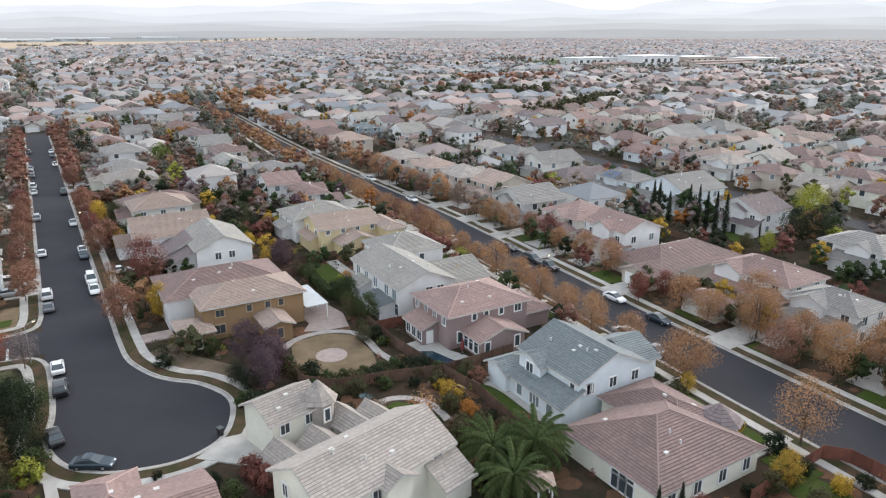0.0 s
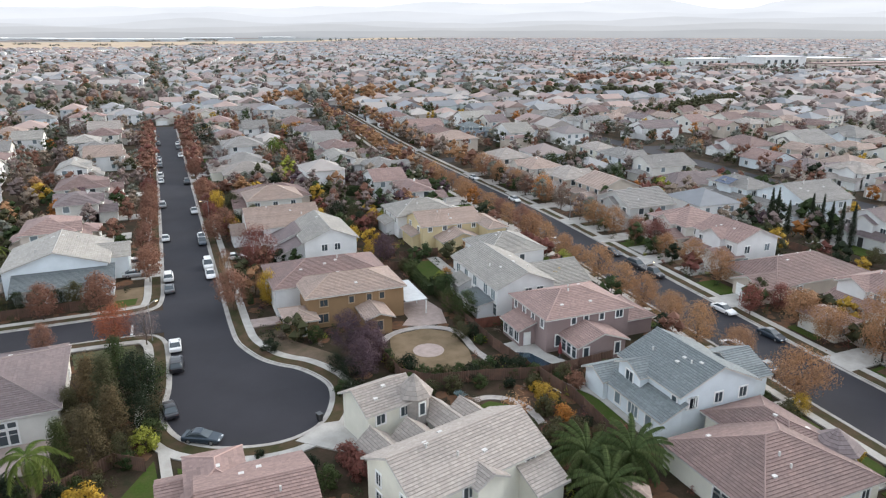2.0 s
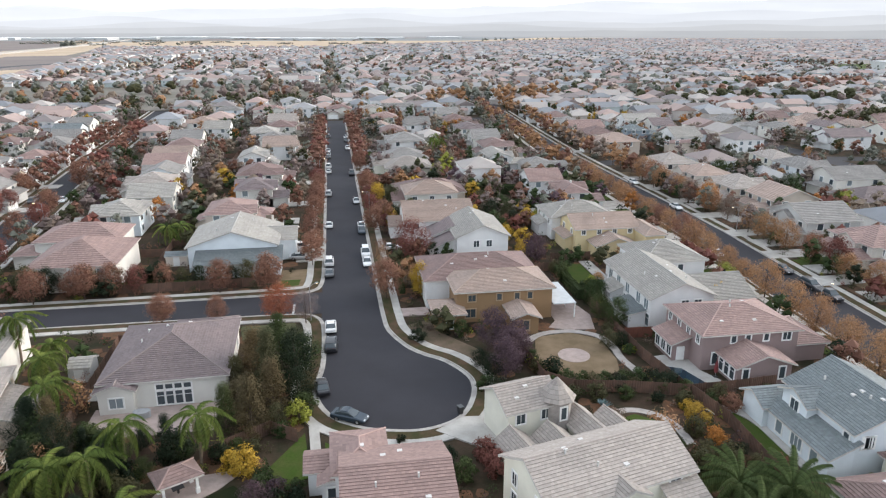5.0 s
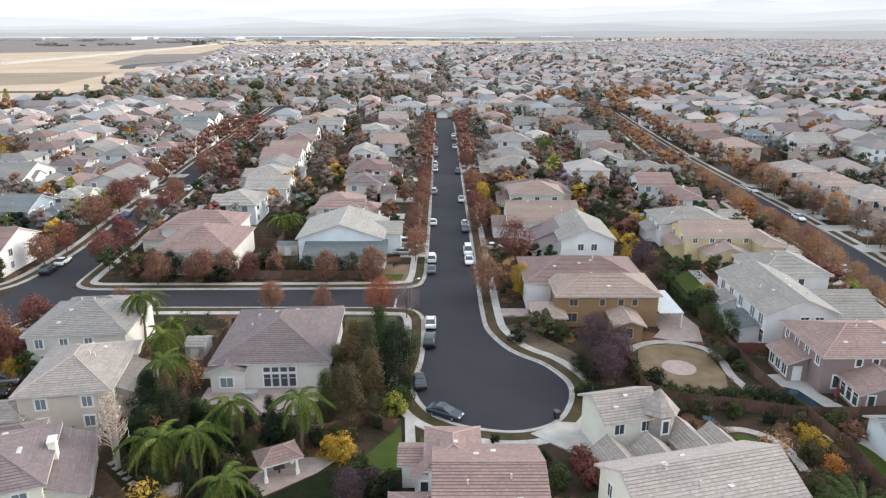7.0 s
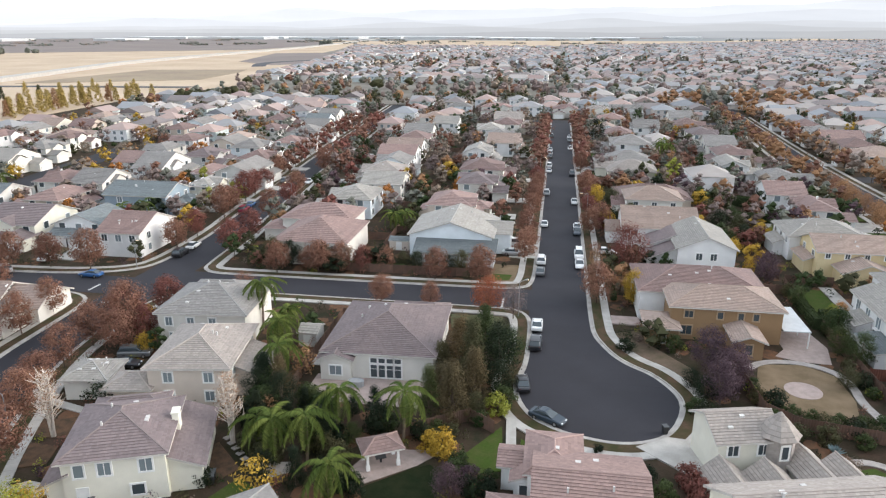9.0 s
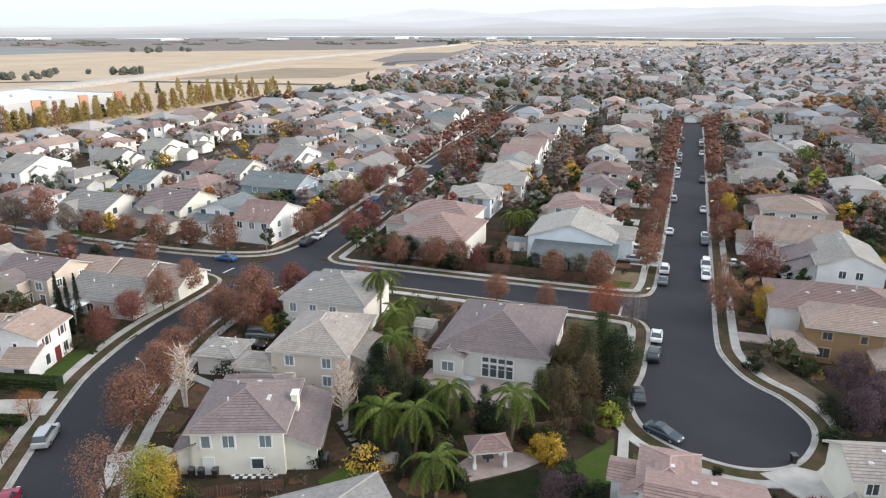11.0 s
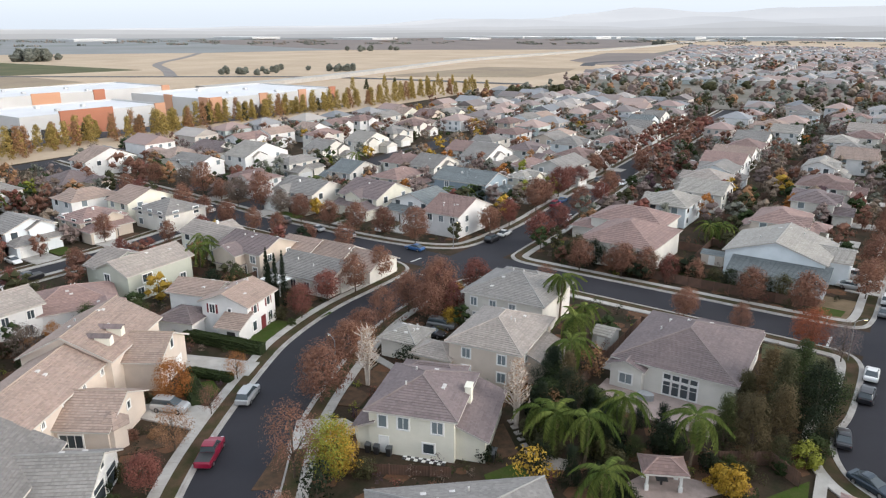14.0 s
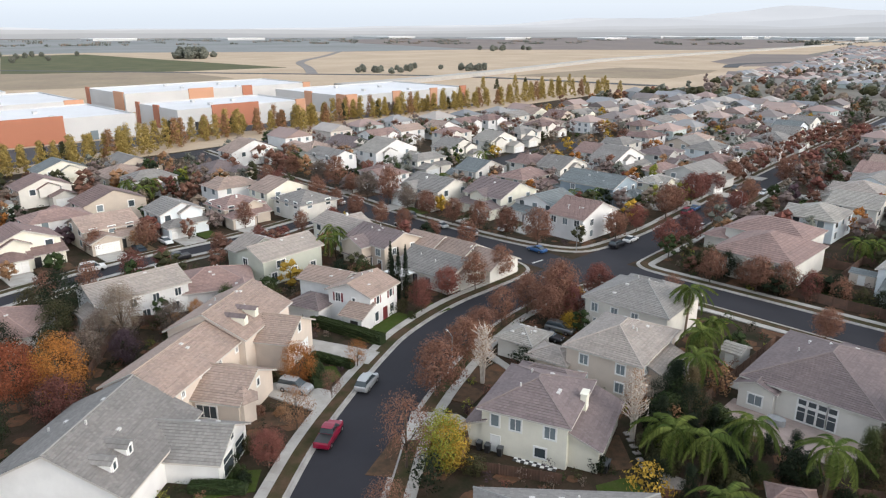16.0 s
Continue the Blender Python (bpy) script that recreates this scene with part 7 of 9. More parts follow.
def town(x, y):
    """Whether a place belongs to the built-up estate."""
    if y < 330:
        west = -255 if y < 0 else -262
    elif y < 900:
        west = -255 - (y - 330) * 0.15
    else:
        west = -340 - (y - 900) * 0.24
    north = 1800 if x < 0 else 1850 + x * 1.0
    return x > west and y < north and math.hypot(x, y) < 3400


frng = random.Random(21)
# more whole houses within about 300 m, where no street or other house is
RC = ["brown", "mauve", "tan", "sand", "tan", "pink", "brown", "tan", "grey"]
WC = ["white", "pale", "pale", "cream", "tan", "tan", "peach", "ice", "pale"]
extra = 0
for gy in range(-60, 330, 17):
    for gx in (-222, -206, -166, -134, -128, 20, 58, 106, 148, 194, 214, 236, 256, 276):
        x, y = gx + frng.uniform(-2, 2), gy + frng.uniform(-1.5, 1.5)
        if extra >= 90 or not town(x, y) or on_road(x, y, 8) or not clear_of_houses(x, y, 6.6) or math.hypot(x, y + 107) < 70 or (y < 110 and -130 < x < 120):
            continue
        plot(x - 6.6, y - 6.6, x + 6.6, y + 6.6, frng.choice(WC), frng.choice(RC), frng.choice(["hip", "hip", "gx", "gy"]), frng.choice([5.2, 5.2, 5.0, 3.4]), frng.choice("ew"), few=True)
        extra += 1

# simpler houses where the estate still has room
FILL = []
for gy in range(-90, 335, 20):
    for gx in range(-256, 292, 5):
        x, y = gx + frng.uniform(-1, 1), gy + frng.uniform(-2, 2)
        if math.hypot(x, y + 107) > 185 and town(x, y) and not on_road(x, y, 7.5) and clear_of_houses(x, y, 9.6):
            FILL.append((x, y))
            SOLID.append((x, y, 6.2, 6.6))

# gardens: crowns of trees and shrubs between the houses, joined
MASSES = {}
mr = np.random.default_rng(33)


def mass(leaf, x, y, height, radius, leaves, size, shape="round", base=None, clumps=0):
    d = math.hypot(x, y + 107)
    spots, rad = crown_spots(mr, height, radius, height * 0.25 if base is None else base, 9 if shape == "round" else 20, shape)
    if d < 240 or shape != "round":
        q = leaf_cloud(mr, spots, [v * 1.15 for v in rad], leaves, size)
    else:
        n = 6 if d < 480 else (4 if d < 700 else (3 if d < 1300 else 2))
        spots, rad = crown_spots(mr, height, radius, height * 0.3, n, shape)
        if clumps:
            spots, rad = crown_spots(mr, height, radius, height * 0.12, clumps, shape)
        q = clump_cloud(mr, spots, [v * (1.1 if clumps else 0.95 if d < 480 else 1.75) for v in rad], bool(clumps) or 480 < d < 620)
        if d < 480:
            q = np.concatenate([q, leaf_cloud(mr, spots, [v * 1.5 for v in rad], 62, 0.95)])
    if 95 < d < 240 and shape == "round" and height > 2.4:
        q = np.concatenate([q, clump_cloud(mr, spots, [v * 0.98 for v in rad], False)])
    q += np.array([x, y, 0.0])
    MASSES.setdefault(leaf, []).append(q)
    if height > 3 and d < 260:
        TRUNKS.tube([(x, y, -0.1), (x + 0.1, y, height * 0.7)], [0.12, 0.05], 4)


TRUNKS = Geo()
MIX = ["rust"] * 5 + ["red"] * 2 + ["dusty_red"] * 7 + ["dusty_brown"] * 4 + ["amber"] * 2 + ["green"] * 4 + ["dark"] * 1 + ["dusty_olive"] * 3 + ["olive"] * 4 + ["yellow"] * 1 + ["orange"] * 1 + ["plum"] * 1 + ["lime"] * 1 + ["grey"] * 2
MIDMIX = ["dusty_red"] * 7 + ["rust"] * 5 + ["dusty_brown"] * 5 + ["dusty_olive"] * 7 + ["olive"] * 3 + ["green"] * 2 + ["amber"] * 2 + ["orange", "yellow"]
for i in range(13000):
    x, y = frng.uniform(-262, 290), frng.uniform(-95, 335)
    away = math.hypot(x, y + 107)
    if not town(x, y) or on_road(x, y, 0.5) or not clear_of_houses(x, y, 1.3 if away < 185 else 0.2) or away < 42:
        continue
    if 24 < x < 47 and -33 < y < 6 or -15 < x < -6 and -42 < y < -32 or -34 < x < -14 and -50 < y < -22 or -66 < x < -36 and -60 < y < -36 or 40 < x < 62 and -60 < y < -28 and frng.random() < 0.8:
        continue
    if -92 < x < -54 and -92 < y < -44 or -18.5 < x < -5 and -34 < y < -4 or 17.5 < x < 26 and -26 < y < -8 or 31 < x < 46 and -63 < y < -47 or 61 < x < 77 and -90 < y < -36:
        continue
    if any(near_line(x, y, k, 3.5) for k in (KERB_A, KERB_B, KERB_C, KERB_C_EAST, KERB_D, KERB_R_WEST, KERB_R_EAST)) or 6 < x < 20 and -46 < y < -29:
        continue
    far = away > 170
    if away > 250 and frng.random() < 0.36:
        continue
    small = frng.random() < (0.42 if far else 0.55)
    if small:
        mass(frng.choice(["dark", "green", "olive", "olive", "rust", "green"] if away < 230 else ["olive", "dusty_olive", "dusty_olive", "dusty_red", "green"]), x, y, frng.uniform(0.9, 2.2), frng.uniform(0.8, 1.5), 24 if far else 60, 0.5 if far else 0.3, "round", 0.0)
    elif frng.random() < 0.75:
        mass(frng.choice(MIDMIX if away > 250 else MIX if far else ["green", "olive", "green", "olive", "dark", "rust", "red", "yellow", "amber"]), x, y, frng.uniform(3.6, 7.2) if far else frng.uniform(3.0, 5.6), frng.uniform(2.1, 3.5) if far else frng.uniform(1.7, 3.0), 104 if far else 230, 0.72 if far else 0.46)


def flush_masses(label):
    for leaf, quads in MASSES.items():
        ob = new("foliage", cloud_mesh("foliage", np.concatenate(quads), LEAVES[leaf]))
        tagged(ob, f"{label} with {LEAF_WORDS[leaf]}", "trees", kind="stuff")
    MASSES.clear()


for leaf, x, y, kind, size in FAR_ROWS:
    hh, rr = SHAPES[kind][:2]
    mass(leaf, x, y, hh * size, rr * size * (1.15 if kind == "poplar" else 1.1), 520 if kind == "poplar" else 200, 0.85 if kind == "poplar" else 0.8, SHAPES[kind][7], 0.8 if kind == "poplar" else None)
flush_masses("garden trees and shrubs among the houses")

# the far estate: hundreds of small roofs along faint streets
FAR_WALL = island_material("far_walls", [(0.80, 0.79, 0.78), (0.58, 0.53, 0.49), (0.78, 0.78, 0.78), (0.56, 0.58, 0.60), (0.66, 0.61, 0.56), (0.54, 0.50, 0.47), (0.52, 0.58, 0.57)])
# Far roof tones stay greyish; some distance haze is put into their colour.
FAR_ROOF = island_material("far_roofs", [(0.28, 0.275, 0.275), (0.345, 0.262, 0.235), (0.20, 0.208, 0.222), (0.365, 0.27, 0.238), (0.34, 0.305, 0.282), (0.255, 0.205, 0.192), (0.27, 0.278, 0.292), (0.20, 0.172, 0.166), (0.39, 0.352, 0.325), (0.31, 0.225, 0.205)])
walls, roofs, panes = Geo(), Geo(), Geo()
far_houses = 0


def far_house(x, y, w, d, e, yaw, detail):
    c, s = math.cos(yaw), math.sin(yaw)

    def at(px_, py_, z):
        return (x + px_ * c - py_ * s, y + px_ * s + py_ * c, z)

    parts_ = [(-w / 2, -d / 2, w / 2, d / 2, e)]
    if detail:
        k = frng.choice([-1, 1])
        parts_.append((k * w / 4 - 3, -d / 2 - 4, k * w / 4 + 3, -d / 2 + 1, 2.9) if frng.random() < 0.5 else (k * w / 4 - 3, d / 2 - 1, k * w / 4 + 3, d / 2 + 4, 2.9))
    for x0, y0, x1, y1, ev in parts_:
        ring = [(x0, y0), (x1, y0), (x1, y1), (x0, y1)]
        i = len(walls.v)
        walls.v.extend([at(*p, 0) for p in ring] + [at(*p, ev) for p in ring])
        walls.f.extend((i + k, i + (k + 1) % 4, i + 4 + (k + 1) % 4, i + 4 + k) for k in range(4))
        o = 0.5
        X0, Y0, X1, Y1 = x0 - o, y0 - o, x1 + o, y1 + o
        r = min(X1 - X0, Y1 - Y0) / 2
        gable = frng.random() < 0.3
        h = ev + r * 0.42
        if X1 - X0 >= Y1 - Y0:
            in_ = 0 if gable else r
            P, Q = (X0 + in_, (Y0 + Y1) / 2), (X1 - in_, (Y0 + Y1) / 2)
            fs = ((0, 1, 5, 4), (2, 3, 4, 5), (3, 0, 4), (1, 2, 5))
        else:
            in_ = 0 if gable else r
            P, Q = ((X0 + X1) / 2, Y0 + in_), ((X0 + X1) / 2, Y1 - in_)
            fs = ((0, 1, 4), (2, 3, 5), (3, 0, 4, 5), (1, 2, 5, 4))
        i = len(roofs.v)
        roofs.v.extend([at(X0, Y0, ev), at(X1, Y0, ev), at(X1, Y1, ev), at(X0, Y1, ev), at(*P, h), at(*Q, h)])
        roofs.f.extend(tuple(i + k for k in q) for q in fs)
    if detail and e > 4:
        for k in (-0.3, 0.0, 0.3):
            for z in (3.2, 0.9):
                i = len(panes.v)
                wx = k * w
                panes.v.extend([at(wx - 0.6, -d / 2 - 0.05, z), at(wx + 0.6, -d / 2 - 0.05, z), at(wx + 0.6, -d / 2 - 0.05, z + 1.3), at(wx - 0.6, -d / 2 - 0.05, z + 1.3)])
                panes.f.append((i, i + 1, i + 2, i + 3))


for x, y in FILL:
    far_house(x, y, frng.uniform(10.5, 13), frng.uniform(11.5, 14), frng.choice([5.2, 5.2, 5.2, 5.0, 3.3]), frng.choice([0, 1.57]) + frng.uniform(-0.05, 0.05), True)
far_street = Geo()
BLOCK_W, BLOCK_H = 236, 190
for bi in range(-4, 14):
    for bj in range(-3, 18):
        turn = frng.choice([0, 0, 1, 1, 1])
        skew = frng.uniform(-0.16, 0.16)
        ox, oy = bi * BLOCK_W + frng.uniform(-20, 20), 330 + bj * BLOCK_H + frng.uniform(-12, 12)
        if oy < 330 and ox < 190:
            continue
        length, depth = (BLOCK_W, BLOCK_H) if turn else (BLOCK_H, BLOCK_W)
        v = 8
        while v < depth - 12:
            for k, dv in enumerate((0, 21)):
                u = frng.uniform(4, 12)
                while u < length - 8:
                    p = (u - length / 2, v + dv - depth / 2)
                    if not turn:
                        p = (p[1], p[0])
                    px, py = ox + BLOCK_W / 2 + p[0] * math.cos(skew) - p[1] * math.sin(skew), oy + BLOCK_H / 2 + p[0] * math.sin(skew) + p[1] * math.cos(skew)
                    dist = math.hypot(px, py + 107)
                    u += frng.uniform(14.5, 18.5) * (1.0 if dist < 1500 else 1.25)
                    if frng.random() < 0.05 or not town(px, py) or on_road(px, py, 6) or not clear_of_houses(px, py, 4) or py < 335 and px < 292 or 570 < px < 960 and 455 < py < 800 or -13 < px < 7 and 600 < py < 1100 or -320 < px < -130 and 890 < py < 1010:
                        continue
                    far_house(px, py, frng.uniform(10.5, 13.5), frng.uniform(11, 15.5), frng.choice([5.2, 5.2, 5.2, 5.0, 3.2]), skew + frng.choice([0, 1.57]), dist < 900)
                    far_houses += 1
            v += 57
            p0, p1 = (-length / 2, v - 17 - depth / 2), (length / 2, v - 17 - depth / 2)
            if not turn:
                p0, p1 = (p0[1], p0[0]), (p1[1], p1[0])
            ends = [(ox + BLOCK_W / 2 + p[0] * math.cos(skew) - p[1] * math.sin(skew), oy + BLOCK_H / 2 + p[0] * math.sin(skew) + p[1] * math.cos(skew)) for p in (p0, p1)]
            if all(town(*p) for p in ends):
                ribbon(ends, -4.5, 4.5, 0.0, 0.07, far_street)
                mid = math.hypot((ends[0][0] + ends[1][0]) / 2, (ends[0][1] + ends[1][1]) / 2 + 107)
                if mid < 1300:
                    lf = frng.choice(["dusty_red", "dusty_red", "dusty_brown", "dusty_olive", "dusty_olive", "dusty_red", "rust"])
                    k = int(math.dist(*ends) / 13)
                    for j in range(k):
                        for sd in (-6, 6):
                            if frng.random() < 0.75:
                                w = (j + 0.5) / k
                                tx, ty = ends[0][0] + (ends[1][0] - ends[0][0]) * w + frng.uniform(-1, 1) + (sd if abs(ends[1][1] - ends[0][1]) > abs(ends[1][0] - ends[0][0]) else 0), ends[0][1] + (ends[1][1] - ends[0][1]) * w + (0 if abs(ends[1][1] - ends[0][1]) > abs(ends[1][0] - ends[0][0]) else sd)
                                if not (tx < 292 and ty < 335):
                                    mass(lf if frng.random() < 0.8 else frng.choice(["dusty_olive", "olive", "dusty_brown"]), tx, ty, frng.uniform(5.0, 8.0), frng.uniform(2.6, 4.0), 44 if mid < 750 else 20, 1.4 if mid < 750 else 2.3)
for nm, gg, mm, lb in (("far_house_walls", walls, FAR_WALL, "pale walls of countless far houses"), ("far_house_roofs", roofs, FAR_ROOF, "haze-muted tiled roofs of countless far houses"), ("far_windows", panes, GLASS_CURTAIN, "small windows of the far houses")):
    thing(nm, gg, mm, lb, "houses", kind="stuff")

# far streets and their trees
thing("road", far_street, ASPHALT_WORN, "grey streets of the far estate", "road", kind="structure")
# mostly the greyed leaves, whose colour carries the distance haze
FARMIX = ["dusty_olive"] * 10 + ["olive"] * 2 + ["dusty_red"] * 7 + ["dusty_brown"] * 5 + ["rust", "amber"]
for i in range(10500):
    d = 250 + 2400 * frng.random() ** 1.9
    a = frng.uniform(-radians(62), radians(68))
    x, y = -math.sin(a) * d * -1, math.cos(a) * d - 107
    if not town(x, y) or (-262 < x < 290 and y < 335) or 570 < x < 980 and 460 < y < 800:
        continue
    n = 38 if d < 700 else (14 if d < 1300 else 6)
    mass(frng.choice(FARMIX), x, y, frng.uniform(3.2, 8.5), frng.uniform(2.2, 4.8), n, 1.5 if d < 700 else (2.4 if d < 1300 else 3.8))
# belts of taller trees
for (ax, ay), (bx, by), n, leaf, hh in (((-110, 330), (20, 350), 18, "olive", 8), ((30, 350), (200, 380), 16, "olive", 7), ((190, 330), (330, 300), 40, "olive", 8), ((230, 190), (330, 230), 50, "olive", 9), ((150, 340), (330, 420), 26, "green", 7),
                                        ((-250, 330), (-120, 345), 24, "olive", 8), ((105, 330), (150, 340), 10, "amber", 13), ((60, 330), (80, 345), 6, "amber", 12), ((330, 420), (420, 420), 40, "rust", 9), ((600, 455), (980, 460), 60, "olive", 7)):
    for i in range(n):
        t = frng.random()
        mass(leaf, ax + (bx - ax) * t + frng.uniform(-6, 6), ay + (by - ay) * t + frng.uniform(-9, 9), hh * frng.uniform(0.7, 1.15), hh * 0.5, 170, 1.05)
# hedgerows and woods in the fields
for cx, cy, n, spread, hh in ((-700, 2000, 9, 9, 16), (-1132, 430, 14, 14, 18), (-1180, 470, 8, 16, 14), (-570, 500, 6, 8, 9), (-600, 400, 12, 22, 8), (-640, 460, 8, 20, 7), (-1150, 150, 10, 40, 10), (-1400, 220, 10, 50, 10), (-1060, 1120, 10, 30, 12)):
    for i in range(n):
        mass("dusty_olive", cx + frng.gauss(0, spread), cy + frng.gauss(0, spread), hh * frng.uniform(0.6, 1.0), hh * 0.5, 60, 2.0, clumps=22)
for i in range(190):
    a, d, run = frng.uniform(-95, 4), frng.choice([2350, 2700, 3050, 3400]) + frng.gauss(0, 40), frng.randint(3, 9)
    for k in range(run):
        b, e = radians(a + k * 0.16), d + frng.gauss(0, 14)
        mass(frng.choice(["dusty_olive", "dusty_olive", "dusty_brown"]), e * math.sin(b), e * math.cos(b) - 107, frng.uniform(3, 6.5), frng.uniform(3.5, 7), 12, 6.0)
for i in range(60):
    a, d = radians(frng.uniform(12, 24)), frng.uniform(2700, 3200)
    mass("dusty_olive", d * math.sin(a), d * math.cos(a) - 107, frng.uniform(7, 13), frng.uniform(5, 9), 12, 8.0, clumps=5)
flush_masses("far trees and hedgerows")
thing("far_trunks", TRUNKS, BARK, "slim brown trunks of garden and far trees", "trunks", kind="stuff")


# ---- fences, yards, paths and small buildings ----
PANELS = {}


def fence(points, material=WOOD, height=1.8, posts=True, label="weathered brown board fence round a garden"):
    """Boarded panels between posts along a line of points."""
    f = thing("fence", None, None, label, "fence", "garden fences", at=pose(*points[0], 0))
    o = Vector((*points[0], 0))
    for a, b in zip(points, points[1:]):
        d = math.dist(a, b)
        n = max(1, round(d / 2.4)) if posts else 1
        for i in range(n):
            w = d / n
            key = (round(w, 1), height, material.name)
            if key not in PANELS:
                g = Geo()
                k = max(2, round(w / 0.15) if posts else round(w / 0.5))
                for j in range(k + 1):
                    for z in (0.05, height):
                        g.v.append((w * j / k, 0.018 if j % 2 else -0.018, z))
                    for z in (0.05, height):
                        g.v.append((w * j / k, (0.018 if j % 2 else -0.018) + 0.03, z))
                for j in range(k):
                    q = j * 4
                    g.f += [(q, q + 4, q + 5, q + 1), (q + 6, q + 2, q + 3, q + 7), (q + 1, q + 5, q + 7, q + 3)]
                PANELS[key] = g.mesh("panel", material)
            p = part("panel", PANELS[key], None, f)
            s = Vector((*a, 0)).lerp(Vector((*b, 0)), i / n) - o
            p.matrix_basis = pose(s.x, s.y, 0, 0, 0, math.degrees(math.atan2(b[1] - a[1], b[0] - a[0])))
            if posts:
                key = ("post", height, material.name)
                if key not in PANELS:
                    PANELS[key] = Geo().box(-0.06, -0.06, -0.1, 0.06, 0.06, height + 0.1).mesh("post", material)
                part("post", PANELS[key], None, f).matrix_basis = pose(s.x, s.y, 0)
    return f


fence([(28.6, -27.3), (36.3, -28.8), (43.1, -30.8), (49.9, -30.7), (56.0, -30.2)])
fence([(42.0, -12.3), (46.6, -12.5)], REDWOOD, label="reddish board fence beside a shrub bed")
fence([(41.4, 24.2), (41.4, 1.0), (41.7, -19.5), (43.1, -30.8)])
fence([(-17.8, -36.2), (-10.7, -31.4), (-7.4, -33.8)])
fence([(-50.4, -53.8), (-47.6, -58.6), (-38.0, -53.0)], height=1.3)
fence([(56.4, -71.0), (70.5, -69.9), (72.4, -72.0), (72.9, -84)], REDWOOD, label="reddish board fence along a lane")
fence([(-34.9, -27), (-35.3, -3.0), (-31.0, -3.0)])
fence([(-46, 20.2), (-30, 20.0), (-14.5, 20.4)], label="brown board fence behind the street trees")
fence([(42.0, 26.2), (50.6, 26.0)])
fence([(42.7, 107.6), (59.7, 106.0)], posts=False)
fence([(28.6, -27.3), (25.4, -24.0), (24.6, -14.0)])
fence([(43.4, -31.0), (44.6, -38), (43.8, -52)])
fence([(33.2, 20.4), (41.4, 20.2)])
for y0 in range(26, 236, 30):
    fence([(-37.6, y0), (-37.8, y0 + 30)], posts=False)
    if y0 < 200:
        fence([(41.6, y0 + 2), (42.6, y0 + 32)], posts=False)
    fence([(-37.8, y0 + 22), (-33.2, y0 + 22)], posts=False)
    fence([(-43, y0 + 16), (-37.8, y0 + 16)], posts=False)
    fence([(35, y0 + 34), (41.8, y0 + 34)], posts=False)
    fence([(42, y0 + 40), (50, y0 + 40)], posts=False)
for y0 in range(-60, 100, 32):
    fence([(124.5, y0), (124.8, y0 + 32)], posts=False)
    fence([(116, y0 + 22), (124.5, y0 + 22)], posts=False)
for pts in ([(-112, 41), (-90, 41.5)], [(-112, 41), (-128, 42)], [(-117, 83), (-112, 52)], [(-104, -8), (-103, -26)], [(-104, -26), (-122, -30)], [(-101, -30), (-100, -52)], [(-99, -52), (-112, -70)], [(-97, -80), (-112, -70)], [(-133, -25), (-133, -8)]):
    fence(pts, posts=False)


def path_strip(line, half, material, label, z=0.1, name="path"):
    STRIPS.append((line, half))
    return thing(name, ribbon(smooth(line), -half, half, 0.0, z), material, label, "path", kind="structure")


patch([(28.3, -9.8), (34.4, -9.0), (38.0, -12), (38.0, -19), (37.0, -22.5), (33, -24.6), (28.5, -22.6), (26.3, -17)], DRYLAWN, "dry straw-coloured lawn", 0.06)
thing("paved_circle", Geo().prism([(32.2 + 2.35 * math.cos(a * math.pi / 20), -16.9 + 2.35 * math.sin(a * math.pi / 20)) for a in range(40)], 0, 0.10), PAVER, "round paved spot in the dry lawn", "paving", kind="structure")
path_strip([(26.4, -11.4), (29.4, -8.6), (34.4, -8.2), (38.5, -10.6), (39.2, -15), (38.6, -19), (39.4, -23.4)], 0.6, STONE, "curving path of pale pinkish stone")
patch([(31.5, -6.6), (34.4, -8.0), (38.7, -8.3), (40, -2.6), (39, 3.2), (33.4, 3.0), (33.4, -4)], PAVER, "pinkish paved patio", 0.08, "patio", "patio")
cover = thing("patio_cover", None, None, "white patio cover on slim posts beside the house", "patio cover", at=pose(35, 1.7, 0))
part("roof", Geo().box(-1.7, -5.0, 2.65, 2.2, 5.1, 2.78), surface("patio_cover_sheet", (0.52, 0.54, 0.55), (0.45, 0.47, 0.48), 0.6, 0.8, 6.0, 0.15, 0.1), cover)
for px_, py_ in ((2.0, -4.8), (2.0, 0), (2.0, 4.9)):
    part("post", Geo().box(px_ - 0.08, py_ - 0.08, 0.05, px_ + 0.08, py_ + 0.08, 2.66), TRIM, cover)
patch([(42.2, 23.7), (47.6, 23.3), (47.2, 10.8), (43.0, 11.5)], LAWN, "green lawn behind a board fence", 0.07)
patch(rect(47.7, 6.5, 50.2, 25), CONCRETE, "pale concrete terrace", 0.09, "patio", "patio")
patch([(42.3, -19.2), (48.3, -18.6), (48.3, -24.2), (50.6, -29.6), (43.0, -30.0)], CONCRETE, "pale paved pool terrace", 0.08, "patio", "patio")
pool = thing("swimming_pool", None, None, "small dark swimming pool with pale coping", "pool", at=pose(44.6, -25.0, 0))
pr = [(-1.6, 3.0), (-2.1, -1.0), (-0.4, -4.4), (2.9, -4.0), (1.3, 1.6)]
part("coping", Geo().prism([(a * 1.16, b * 1.08) for a, b in pr], 0.0, 0.12), CONCRETE, pool)
part("water", Geo().prism(pr, 0.0, 0.13), WATER, pool)
um = thing("umbrella", None, None, "closed red garden umbrella on the pool terrace", "umbrella", at=pose(49.4, -26.4, 0.08))
part("pole", Geo().tube([(0, 0, 0), (0, 0, 2.5)], [0.03, 0.03], 6), STEEL, um)
